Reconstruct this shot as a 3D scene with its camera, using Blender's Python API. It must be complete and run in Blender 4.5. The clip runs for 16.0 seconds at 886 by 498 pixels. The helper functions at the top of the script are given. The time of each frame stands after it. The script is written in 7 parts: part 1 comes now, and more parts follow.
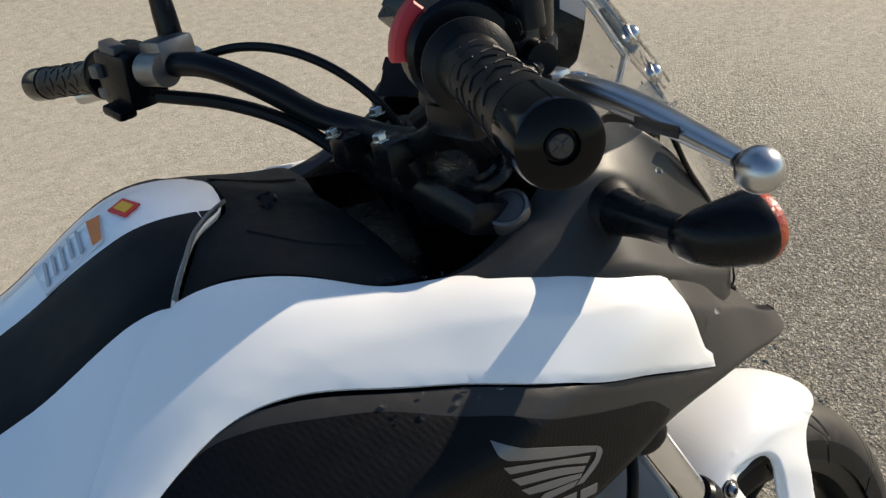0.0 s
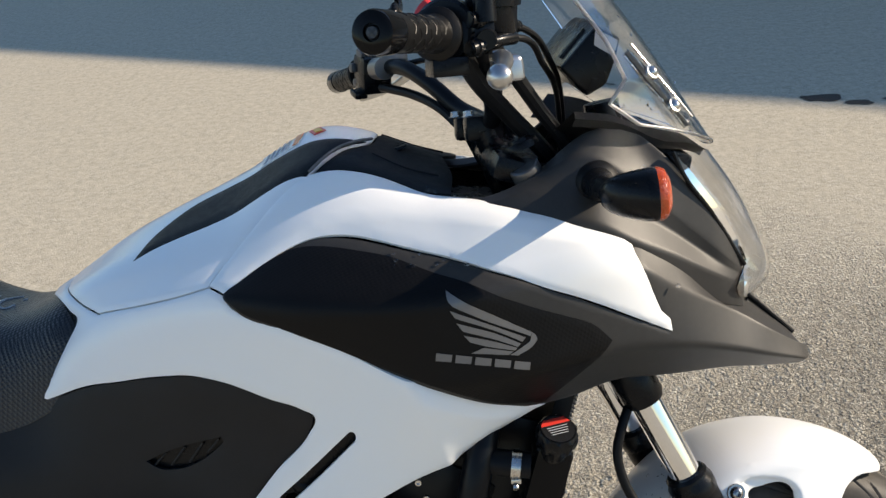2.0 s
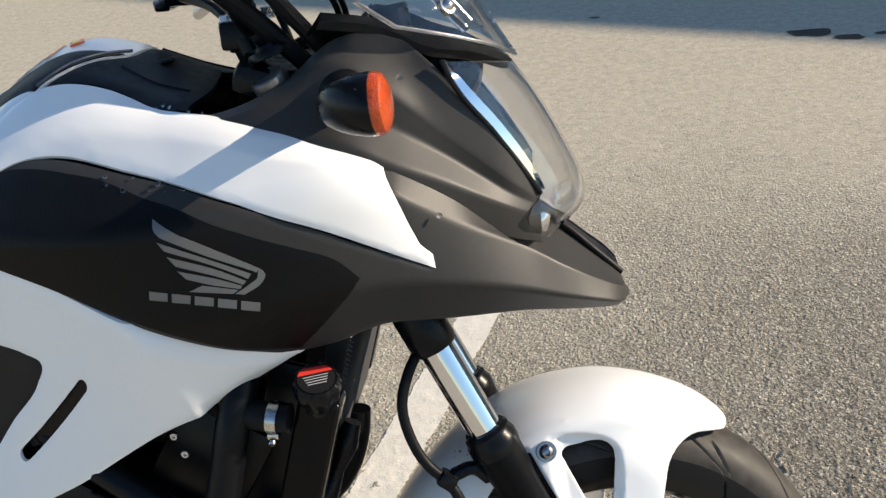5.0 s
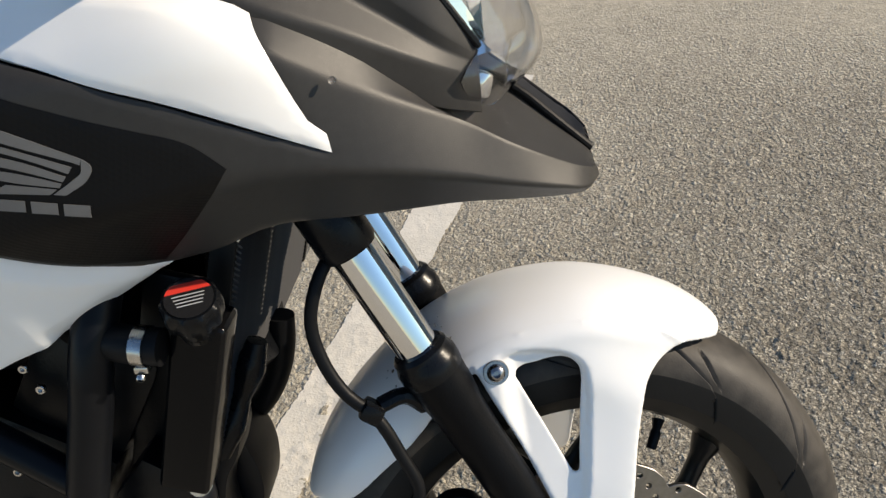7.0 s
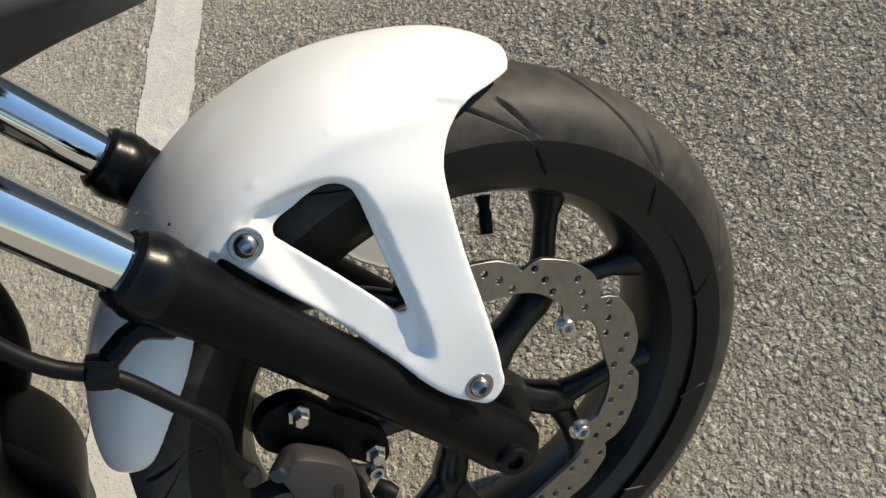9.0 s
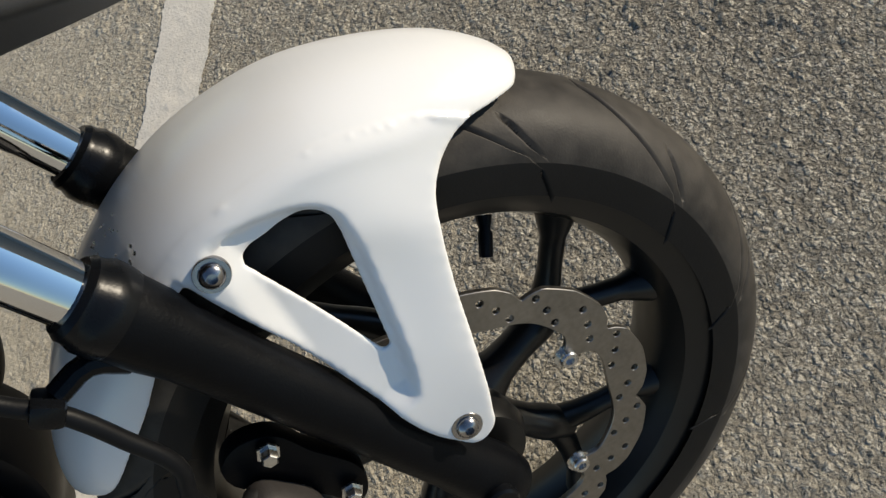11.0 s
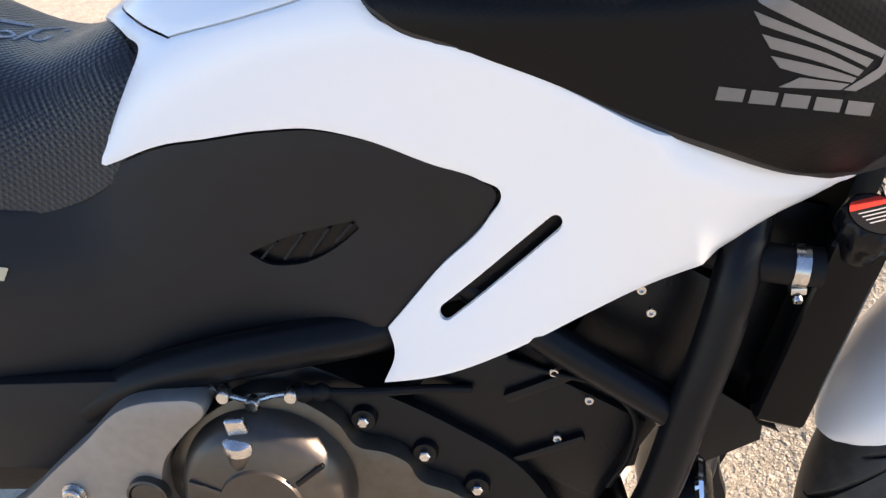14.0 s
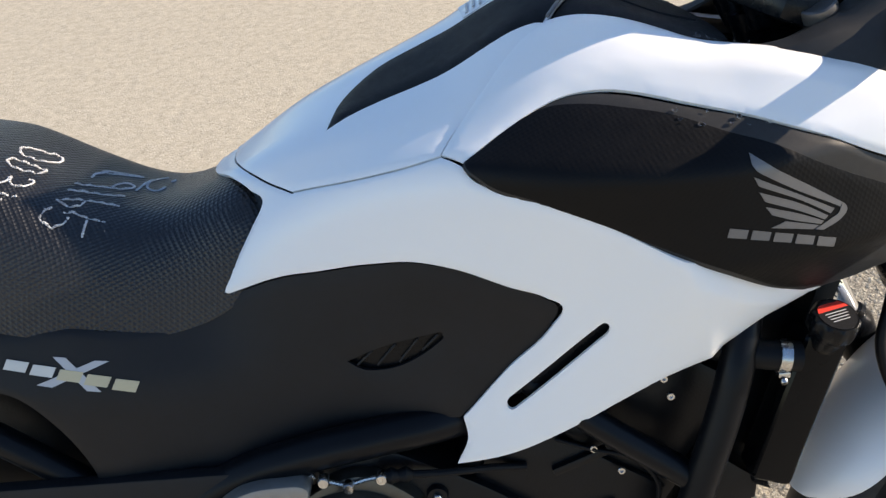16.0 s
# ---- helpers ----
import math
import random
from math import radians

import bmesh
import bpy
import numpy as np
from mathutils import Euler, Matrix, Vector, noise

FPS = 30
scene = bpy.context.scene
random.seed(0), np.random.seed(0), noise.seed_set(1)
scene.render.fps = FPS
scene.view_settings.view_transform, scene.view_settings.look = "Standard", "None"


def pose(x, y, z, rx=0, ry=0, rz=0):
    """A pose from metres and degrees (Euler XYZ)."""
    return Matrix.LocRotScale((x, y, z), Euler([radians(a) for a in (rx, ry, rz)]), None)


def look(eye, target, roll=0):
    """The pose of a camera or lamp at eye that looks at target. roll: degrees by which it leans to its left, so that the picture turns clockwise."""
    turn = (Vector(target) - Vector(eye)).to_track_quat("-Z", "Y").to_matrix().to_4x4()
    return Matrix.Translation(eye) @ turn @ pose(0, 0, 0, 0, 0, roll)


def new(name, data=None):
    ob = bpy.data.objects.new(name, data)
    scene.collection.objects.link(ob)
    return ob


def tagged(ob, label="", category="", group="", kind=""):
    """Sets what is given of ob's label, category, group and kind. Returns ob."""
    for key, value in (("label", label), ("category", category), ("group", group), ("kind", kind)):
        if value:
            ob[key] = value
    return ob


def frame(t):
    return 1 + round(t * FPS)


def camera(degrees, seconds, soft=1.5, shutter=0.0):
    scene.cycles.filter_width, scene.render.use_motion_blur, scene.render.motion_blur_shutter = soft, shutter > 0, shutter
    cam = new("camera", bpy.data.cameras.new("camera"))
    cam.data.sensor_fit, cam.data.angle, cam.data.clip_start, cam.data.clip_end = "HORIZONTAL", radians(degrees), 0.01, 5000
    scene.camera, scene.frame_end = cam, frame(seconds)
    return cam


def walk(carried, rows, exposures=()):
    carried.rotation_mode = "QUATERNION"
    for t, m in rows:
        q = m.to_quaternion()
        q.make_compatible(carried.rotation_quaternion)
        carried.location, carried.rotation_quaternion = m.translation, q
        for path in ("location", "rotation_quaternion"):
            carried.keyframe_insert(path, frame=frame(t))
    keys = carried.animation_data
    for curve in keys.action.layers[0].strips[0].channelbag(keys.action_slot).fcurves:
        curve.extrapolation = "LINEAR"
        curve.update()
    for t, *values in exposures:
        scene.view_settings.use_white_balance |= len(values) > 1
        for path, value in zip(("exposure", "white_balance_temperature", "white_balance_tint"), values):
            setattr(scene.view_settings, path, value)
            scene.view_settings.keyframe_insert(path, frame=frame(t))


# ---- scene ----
cam = camera(53.3, 16.0, soft=1.4)
PATH = [
    (0, (-0.6065, -0.3967, 1.4276), (0.1553, 1.1572, 0.0691), -3.8),
    (0.5, (-0.5914, -0.5023, 1.4485), (-0.0405, 1.2354, 0.2165), -5.5),
    (1, (-0.4865, -0.619, 1.443), (-0.2074, 1.2571, 0.3276), -4.1),
    (1.5, (-0.4094, -0.729, 1.4397), (-0.3635, 1.2146, 0.409), -4.2),
    (2, (-0.3719, -0.8533, 1.4232), (-0.4742, 1.0912, 0.4013), -5.3),
    (2.5, (-0.3182, -0.9894, 1.4166), (-0.5007, 0.9359, 0.3683), -5.6),
    (3, (-0.2222, -1.0318, 1.4188), (-0.4688, 0.8915, 0.3804), -6.0),
    (3.5, (-0.11, -1.0429, 1.4111), (-0.42, 0.8819, 0.3925), -5.7),
    (4, (-0.0581, -1.0089, 1.3913), (-0.3686, 0.9061, 0.3562), -6.2),
    (4.2, (-0.0666, -0.9588, 1.3803), (-0.3337, 0.9596, 0.3353), -6.6),
    (6.3, (-0.0936, -0.5567, 1.2373), (-0.2646, 1.2046, -0.0706), -6.8),
    (6.5, (-0.075, -0.5595, 1.2362), (-0.2819, 1.1827, -0.0915), -7.2),
    (7, (-0.0365, -0.547, 1.2065), (-0.2378, 1.1329, -0.2004), -8.2),
    (7.5, (-0.0187, -0.5356, 1.1515), (-0.1347, 1.0448, -0.3742), -9.5),
    (8, (0.0043, -0.517, 1.135), (-0.0604, 0.9793, -0.4754), -13.9),
    (8.5, (0.0162, -0.453, 1.1031), (0.0614, 0.9086, -0.625), -18.5),
    (9, (0.0536, -0.3705, 1.0437), (0.0261, 0.8501, -0.7867), -27.9),
    (9.2, (0.09, -0.328, 1.0217), (-0.0243, 0.8456, -0.8351), -33.4),
    (11.3, (0.1004, -0.3072, 1.014), (-0.0631, 0.8484, -0.8505), -28.2),
    (11.5, (0.0645, -0.3465, 1.0437), (-0.0753, 0.8919, -0.7691), -23.4),
    (12, (-0.0113, -0.4728, 1.1119), (-0.223, 0.977, -0.5293), -16.6),
    (12.5, (-0.1147, -0.6079, 1.1823), (-0.4191, 0.9759, -0.3137), -11.6),
    (13, (-0.221, -0.6379, 1.1933), (-0.6143, 0.9491, -0.2785), -10.0),
    (13.5, (-0.4191, -0.6, 1.1691), (-0.8511, 0.9745, -0.3049), -10.6),
    (14, (-0.534, -0.5823, 1.1977), (-0.8262, 1.0728, -0.2224), -8.9),
    (14.5, (-0.6297, -0.6383, 1.256), (-0.7255, 1.1311, -0.0475), -6.4),
    (15, (-0.7072, -0.7249, 1.3154), (-0.7618, 1.0821, 0.0625), -5.4),
    (15.5, (-0.6866, -0.7376, 1.3385), (-0.7445, 1.0724, 0.0878), -5.6),
    (16, (-0.6632, -0.7319, 1.344), (-0.7298, 1.0806, 0.0988), -5.8),
]
walk(cam, [(t, look(eye, target, roll)) for t, eye, target, roll in PATH], [(0.0, 0.42, 7100, 11), (0.5, 0.10, 7050, 11), (1.0, 0.28, 7050, 12), (1.5, 0.50, 7050, 12), (2.0, 0.62, 7050, 12), (4.0, 0.68, 7000, 12), (6.5, 0.36, 7100, 12), (7.2, 0.36, 7050, 11), (9.0, 0.30, 6980, 9), (9.3, 0.27, 6980, 9), (11.3, -0.06, 6900, 9), (11.6, -0.04, 6900, 9), (12.0, 0.36, 6950, 10), (12.5, 0.54, 6800, 10), (13.0, 0.62, 7000, 13), (13.4, 1.18, 7500, 20), (14.0, 1.48, 7500, 23), (14.6, 1.22, 7250, 17), (15.0, 0.98, 7150, 16), (16.0, 0.93, 7100, 15)])

# ---- world, sun and exposure ----
SUN = Vector((0.900, 0.122, 0.412)).normalized()
world = bpy.data.worlds.new("daylight")
scene.world = world
world.use_nodes = True
wn = world.node_tree
sky = wn.nodes.new("ShaderNodeTexSky")
sky.sky_type = "NISHITA"
sky.sun_disc = False
sky.sun_elevation = math.asin(SUN.z)
sky.sun_rotation = math.atan2(SUN.x, SUN.y)
sky.air_density, sky.dust_density, sky.ozone_density = 1.1, 0.0, 4.5
wn.nodes["Background"].inputs["Strength"].default_value = 0.125
wn.links.new(sky.outputs["Color"], wn.nodes["Background"].inputs["Color"])
sun = new("sun", bpy.data.lights.new("sun", "SUN"))
sun.data.energy, sun.data.angle, sun.data.color = 4.7, radians(0.53), (1.0, 0.90, 0.75)
sun.matrix_world = look(SUN * 30, (0, 0, 0))

# ---- materials ----


def material(name, base, rough=0.5, metal=0.0, vary=0.0, scale=40.0, bump=0.0, bump_scale=300.0, coat=0.0, spots=None, wear=None, spec=0.5, sheen=0.0, wander=1.0):
    """A Principled material whose colour and gloss wander at two scales, with fine relief."""
    m = bpy.data.materials.new(name)
    m.use_nodes = True
    t = m.node_tree
    b = t.nodes["Principled BSDF"]
    b.inputs["Base Color"].default_value = (*base, 1)
    b.inputs["Roughness"].default_value = rough
    b.inputs["Metallic"].default_value = metal
    b.inputs["Specular IOR Level"].default_value = spec
    b.inputs["Coat Weight"].default_value = coat
    b.inputs["Coat Roughness"].default_value = 0.08
    pos = t.nodes.new("ShaderNodeTexCoord").outputs["Object"]
    if vary or wear:
        big = t.nodes.new("ShaderNodeTexNoise")
        big.inputs["Scale"].default_value, big.inputs["Detail"].default_value = scale * 0.15, 4
        fine = t.nodes.new("ShaderNodeTexNoise")
        fine.inputs["Scale"].default_value, fine.inputs["Detail"].default_value = scale, 6
        t.links.new(pos, big.inputs["Vector"]), t.links.new(pos, fine.inputs["Vector"])
        both = t.nodes.new("ShaderNodeMath")
        both.operation = "ADD"
        t.links.new(big.outputs["Fac"], both.inputs[0]), t.links.new(fine.outputs["Fac"], both.inputs[1])
        ramp = t.nodes.new("ShaderNodeMapRange")
        ramp.inputs["From Min"].default_value, ramp.inputs["From Max"].default_value = 0.7, 1.3
        t.links.new(both.outputs[0], ramp.inputs["Value"])
        mix = t.nodes.new("ShaderNodeMix")
        mix.data_type = "RGBA"
        mix.inputs["A"].default_value = (*[c * (1 - vary) for c in base], 1)
        mix.inputs["B"].default_value = (*(wear or [min(1, c * (1 + vary)) for c in base]), 1)
        t.links.new(ramp.outputs["Result"], mix.inputs["Factor"])
        t.links.new(mix.outputs["Result"], b.inputs["Base Color"])
        gloss = t.nodes.new("ShaderNodeMapRange")
        gloss.inputs["To Min"].default_value, gloss.inputs["To Max"].default_value = max(0.02, rough * (1 - 0.2 * wander)), min(1, rough * (1 + 0.25 * wander))
        t.links.new(fine.outputs["Fac"], gloss.inputs["Value"])
        t.links.new(gloss.outputs["Result"], b.inputs["Roughness"])
    if bump:
        grain = t.nodes.new("ShaderNodeTexNoise")
        grain.inputs["Scale"].default_value, grain.inputs["Detail"].default_value = bump_scale, 3
        t.links.new(pos, grain.inputs["Vector"])
        relief = t.nodes.new("ShaderNodeBump")
        relief.inputs["Strength"].default_value, relief.inputs["Distance"].default_value = 1.0, bump
        t.links.new(grain.outputs["Fac"], relief.inputs["Height"])
        t.links.new(relief.outputs["Normal"], b.inputs["Normal"])
    return m


def clear(name, tint=(1, 1, 1), rough=0.02, ior=1.45):
    m = bpy.data.materials.new(name)
    m.use_nodes = True
    b = m.node_tree.nodes["Principled BSDF"]
    b.inputs["Base Color"].default_value = (*tint, 1)
    b.inputs["Transmission Weight"].default_value = 1.0
    b.inputs["Roughness"].default_value = rough
    b.inputs["IOR"].default_value = ior
    return m


def asphalt_material():
    """Worn sun-bleached asphalt: aggregate of pale and dark stones in a grey binder, with stains."""
    m = bpy.data.materials.new("asphalt")
    m.use_nodes = True
    t = m.node_tree
    b = t.nodes["Principled BSDF"]
    pos = t.nodes.new("ShaderNodeTexCoord").outputs["Object"]

    def tex(kind, **kw):
        n = t.nodes.new(kind)
        for k, v in kw.items():
            n.inputs[k].default_value = v
        t.links.new(pos, n.inputs["Vector"])
        return n

    def mixed(fac, a, c, kind="MIX"):
        n = t.nodes.new("ShaderNodeMix")
        n.data_type, n.blend_type = "RGBA", kind
        for key, v in (("Factor", fac), ("A", a), ("B", c)):
            if isinstance(v, (int, float)):
                n.inputs[key].default_value = v
            elif isinstance(v, tuple):
                n.inputs[key].default_value = (*v, 1)
            else:
                t.links.new(v, n.inputs[key])
        return n.outputs["Result"]

    def ramp(src, lo, hi, to0=0.0, to1=1.0):
        n = t.nodes.new("ShaderNodeMapRange")
        n.interpolation_type = "SMOOTHSTEP"
        for k, v in (("From Min", lo), ("From Max", hi), ("To Min", to0), ("To Max", to1)):
            n.inputs[k].default_value = v
        t.links.new(src, n.inputs["Value"])
        return n.outputs["Result"]

    warp = tex("ShaderNodeTexNoise", Scale=70.0, Detail=2.0)
    bend = t.nodes.new("ShaderNodeVectorMath")
    bend.operation = "MULTIPLY_ADD"
    bend.inputs[1].default_value = (0.011, 0.011, 0.011)
    t.links.new(warp.outputs["Color"], bend.inputs[0]), t.links.new(pos, bend.inputs[2])

    def bent(kind, **kw):
        n = tex(kind, **kw)
        t.links.new(bend.outputs["Vector"], n.inputs["Vector"])
        return n

    def times(a, c):
        n = t.nodes.new("ShaderNodeMath")
        n.operation = "MULTIPLY"
        t.links.new(a, n.inputs[0])
        if isinstance(c, (int, float)):
            n.inputs[1].default_value = c
        else:
            t.links.new(c, n.inputs[1])
        return n.outputs[0]

    stones = bent("ShaderNodeTexVoronoi", Scale=98.0, Randomness=1.0)
    small = bent("ShaderNodeTexVoronoi", Scale=230.0, Randomness=1.0)
    sand = tex("ShaderNodeTexNoise", Scale=520.0, Detail=4.0, Roughness=0.7)
    pit = tex("ShaderNodeTexNoise", Scale=190.0, Detail=4.0, Roughness=0.66)
    patch = tex("ShaderNodeTexNoise", Scale=1.3, Detail=6.0, Roughness=0.6)
    blot = tex("ShaderNodeTexNoise", Scale=7.0, Detail=5.0, Roughness=0.65)
    cast = tex("ShaderNodeTexNoise", Scale=26.0, Detail=3.0)
    tone = t.nodes.new("ShaderNodeSeparateColor")
    t.links.new(stones.outputs["Color"], tone.inputs["Color"])
    tone2 = t.nodes.new("ShaderNodeSeparateColor")
    t.links.new(small.outputs["Color"], tone2.inputs["Color"])
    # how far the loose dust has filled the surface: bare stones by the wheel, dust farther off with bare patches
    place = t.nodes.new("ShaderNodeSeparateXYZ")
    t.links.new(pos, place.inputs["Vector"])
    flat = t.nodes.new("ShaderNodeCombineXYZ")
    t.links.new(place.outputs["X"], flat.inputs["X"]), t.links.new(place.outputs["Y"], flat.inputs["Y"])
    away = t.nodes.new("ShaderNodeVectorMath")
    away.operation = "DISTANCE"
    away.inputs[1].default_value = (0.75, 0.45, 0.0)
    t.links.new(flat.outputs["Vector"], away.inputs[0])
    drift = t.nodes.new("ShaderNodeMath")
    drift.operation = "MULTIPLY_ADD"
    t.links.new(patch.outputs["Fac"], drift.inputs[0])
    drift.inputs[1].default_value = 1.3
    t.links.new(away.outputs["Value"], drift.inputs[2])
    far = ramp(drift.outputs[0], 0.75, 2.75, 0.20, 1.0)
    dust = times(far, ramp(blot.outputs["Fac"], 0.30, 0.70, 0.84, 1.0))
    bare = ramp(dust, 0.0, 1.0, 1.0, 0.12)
    stone = mixed(tone.outputs["Red"], (0.19, 0.175, 0.148), (0.74, 0.69, 0.585))
    grit = mixed(ramp(sand.outputs["Fac"], 0.34, 0.66), (0.225, 0.205, 0.168), (0.68, 0.62, 0.505))
    chip = mixed(tone2.outputs["Green"], (0.15, 0.138, 0.115), (0.80, 0.74, 0.62))
    base = mixed(ramp(tone2.outputs["Red"], 0.45, 0.6), grit, chip)
    base = mixed(times(ramp(tone.outputs["Blue"], 0.42, 0.50), 0.88), base, stone)
    base = mixed(cast.outputs["Fac"], base, (1.0, 0.985, 0.93), "MULTIPLY")
    # shade in the crevices between stones is put into the colour
    gap_shade = times(ramp(stones.outputs["Distance"], 0.42, 0.70, 0.0, 0.78), ramp(blot.outputs["Fac"], 0.30, 0.66, 0.5, 1.0))
    base = mixed(times(gap_shade, bare), base, (0.070, 0.063, 0.052))
    base = mixed(times(ramp(small.outputs["Distance"], 0.40, 0.66, 0.0, 0.75), bare), base, (0.085, 0.077, 0.064))
    base = mixed(ramp(blot.outputs["Fac"], 0.52, 0.75, 0.0, 0.30), base, (0.225, 0.205, 0.168))
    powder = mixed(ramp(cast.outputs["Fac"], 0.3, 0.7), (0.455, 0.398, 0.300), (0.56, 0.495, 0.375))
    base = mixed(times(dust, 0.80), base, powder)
    base = mixed(times(ramp(pit.outputs["Fac"], 0.36, 0.45, 0.9, 0.0), ramp(dust, 0.3, 1.0, 0.95, 0.24)), base, (0.060, 0.053, 0.043))
    speck = tex("ShaderNodeTexVoronoi", Scale=30.0, Randomness=1.0)
    base = mixed(ramp(speck.outputs["Distance"], 0.05, 0.12, 0.6, 0.0), base, (0.10, 0.088, 0.074))
    t.links.new(base, b.inputs["Base Color"])
    b.inputs["Roughness"].default_value = 0.88
    b.inputs["Specular IOR Level"].default_value = 0.25
    h = t.nodes.new("ShaderNodeMath")
    h.operation = "MULTIPLY_ADD"
    t.links.new(times(ramp(stones.outputs["Distance"], 0.1, 0.75, 1.0, 0.0), ramp(tone.outputs["Blue"], 0.3, 0.6, 0.25, 1.0)), h.inputs[0])
    h.inputs[1].default_value = 0.8
    t.links.new(pit.outputs["Fac"], h.inputs[2])
    h2 = t.nodes.new("ShaderNodeMath")
    h2.operation = "MULTIPLY_ADD"
    t.links.new(ramp(small.outputs["Distance"], 0.1, 0.8, 0.5, 0.0), h2.inputs[0])
    t.links.new(tone2.outputs["Blue"], h2.inputs[1])
    t.links.new(h.outputs[0], h2.inputs[2])
    relief = t.nodes.new("ShaderNodeBump")
    relief.inputs["Strength"].default_value, relief.inputs["Distance"].default_value = 1.0, 0.0055
    t.links.new(h2.outputs[0], relief.inputs["Height"])
    t.links.new(ramp(dust, 0.2, 1.0, 1.0, 0.16), relief.inputs["Strength"])
    t.links.new(relief.outputs["Normal"], b.inputs["Normal"])
    return m


WHITE = material("pearl_white_paint", (0.87, 0.87, 0.855), 0.28, vary=0.004, scale=25, bump=0.00001, bump_scale=1500, coat=0.25, wander=0.2)
COWL_GREY = material("satin_dark_grey_paint", (0.031, 0.0300, 0.0288), 0.44, spec=0.28, vary=0.10, scale=900, bump=0.00010, bump_scale=1400)
GRAIN = material("grained_black_plastic", (0.0042, 0.0042, 0.0046), 0.52, spec=0.2, vary=0.12, scale=90, bump=0.00022, bump_scale=900)
SMOOTH_BLACK = material("smooth_black_plastic", (0.0042, 0.0048, 0.0060), 0.27, spec=0.18, vary=0.10, scale=60, bump=0.00008, bump_scale=500)
GLOSS_BLACK = material("gloss_black_plastic", (0.004, 0.004, 0.0044), 0.12, spec=0.14, vary=0.05, scale=30)
SIDE_BLACK = material("satin_charcoal_plastic", (0.0105, 0.0106, 0.0118), 0.46, spec=0.24, vary=0.14, scale=120, bump=0.00012, bump_scale=1300)
FRAME_BLACK = material("black_frame_paint", (0.0050, 0.0056, 0.0070), 0.32, spec=0.16, vary=0.15, scale=50, bump=0.00012, bump_scale=260)
FORK_BLACK = material("cast_black_fork", (0.0026, 0.0030, 0.0040), 0.38, spec=0.11, vary=0.15, scale=70, bump=0.00020, bump_scale=420)
CHROME = material("chrome", (0.72, 0.72, 0.73), 0.06, metal=1.0, vary=0.03, scale=30)
STEEL = material("zinc_steel", (0.56, 0.55, 0.53), 0.26, metal=1.0, vary=0.15, scale=120)
DISC_STEEL = material("brushed_disc_steel", (0.27, 0.255, 0.235), 0.36, metal=1.0, vary=0.15, scale=200, bump=0.00004, bump_scale=700)
ALU = material("cast_aluminium", (0.46, 0.455, 0.45), 0.30, metal=1.0, vary=0.08, scale=60, bump=0.00010, bump_scale=500)
CASE_ALU = material("painted_engine_case", (0.080, 0.069, 0.058), 0.35, metal=0.6, vary=0.10, scale=90, bump=0.00010, bump_scale=700)
CASE_DARK = material("dark_engine_case", (0.105, 0.092, 0.077), 0.34, metal=0.8, vary=0.15, scale=90, bump=0.0001, bump_scale=700)
ENGINE_BLACK = material("black_engine_casting", (0.0045, 0.0050, 0.0062), 0.33, spec=0.22, vary=0.22, scale=60, bump=0.00025, bump_scale=300)
RUBBER = material("tyre_rubber", (0.034, 0.031, 0.0275), 0.55, spec=0.25, vary=0.25, scale=60, wear=(0.066, 0.059, 0.051), bump=0.00015, bump_scale=500)
SIDEWALL = material("clean_and_shaded_rubber", (0.0075, 0.0072, 0.0070), 0.50, spec=0.25, vary=0.2, scale=80, bump=0.00012, bump_scale=500)
RUBBER_HOSE = material("rubber_hose", (0.0050, 0.0054, 0.0064), 0.48, spec=0.16, vary=0.12, scale=80, bump=0.00010, bump_scale=600)
GRIP_RUBBER = material("grip_rubber", (0.0040, 0.0040, 0.0042), 0.40, spec=0.22, vary=0.15, scale=150, bump=0.00020, bump_scale=900)
RED = material("red_plastic", (0.50, 0.018, 0.025), 0.38, vary=0.08, scale=40)
RED_LABEL = material("red_label_print", (0.72, 0.045, 0.030), 0.35, vary=0.05, scale=40)
BLACK_LABEL = material("black_label_print", (0.015, 0.015, 0.016), 0.25)
GREY_PRINT = material("grey_badge_print", (0.165, 0.162, 0.16), 0.35, metal=0.3, vary=0.05, scale=200)
PALE_PRINT = material("pale_badge_print", (0.62, 0.60, 0.55), 0.35)
GOLD_PRINT = material("gold_badge_print", (0.55, 0.47, 0.30), 0.35)
CHALK = material("white_chalk", (0.52, 0.52, 0.52), 0.9, vary=0.35, scale=700)
STICKER_WHITE = material("white_sticker", (0.72, 0.72, 0.72), 0.3)
STICKER_ORANGE = material("orange_sticker_print", (0.80, 0.20, 0.02), 0.3)
STICKER_RED = material("red_sticker_print", (0.68, 0.03, 0.02), 0.3)
STICKER_YELLOW = material("yellow_sticker_print", (0.75, 0.42, 0.02), 0.3)
PRINT_AND_LIT_FACE = material("grey_print_and_lit_face", (0.46, 0.46, 0.47), 0.4)
AMBER = material("amber_lens", (0.62, 0.075, 0.002), 0.18, vary=0.25, scale=260, bump=0.0012, bump_scale=420, coat=0.5)
AMBER.node_tree.nodes["Principled BSDF"].inputs["Transmission Weight"].default_value = 0.35
LENS = clear("headlight_lens", (0.97, 0.97, 0.97), 0.02)
SCREEN = clear("screen_acrylic", (0.97, 0.98, 0.985), 0.02, 1.45)
SCREEN_EDGE = clear("cut_acrylic_edge", (0.95, 0.97, 1.0), 0.35, 1.45)
LINE_PAINT = material("worn_white_road_paint", (0.73, 0.68, 0.58), 0.8, vary=0.06, scale=60, wear=(0.80, 0.745, 0.64), bump=0.0010, bump_scale=220)
chips = LINE_PAINT.node_tree.nodes.new("ShaderNodeTexNoise")
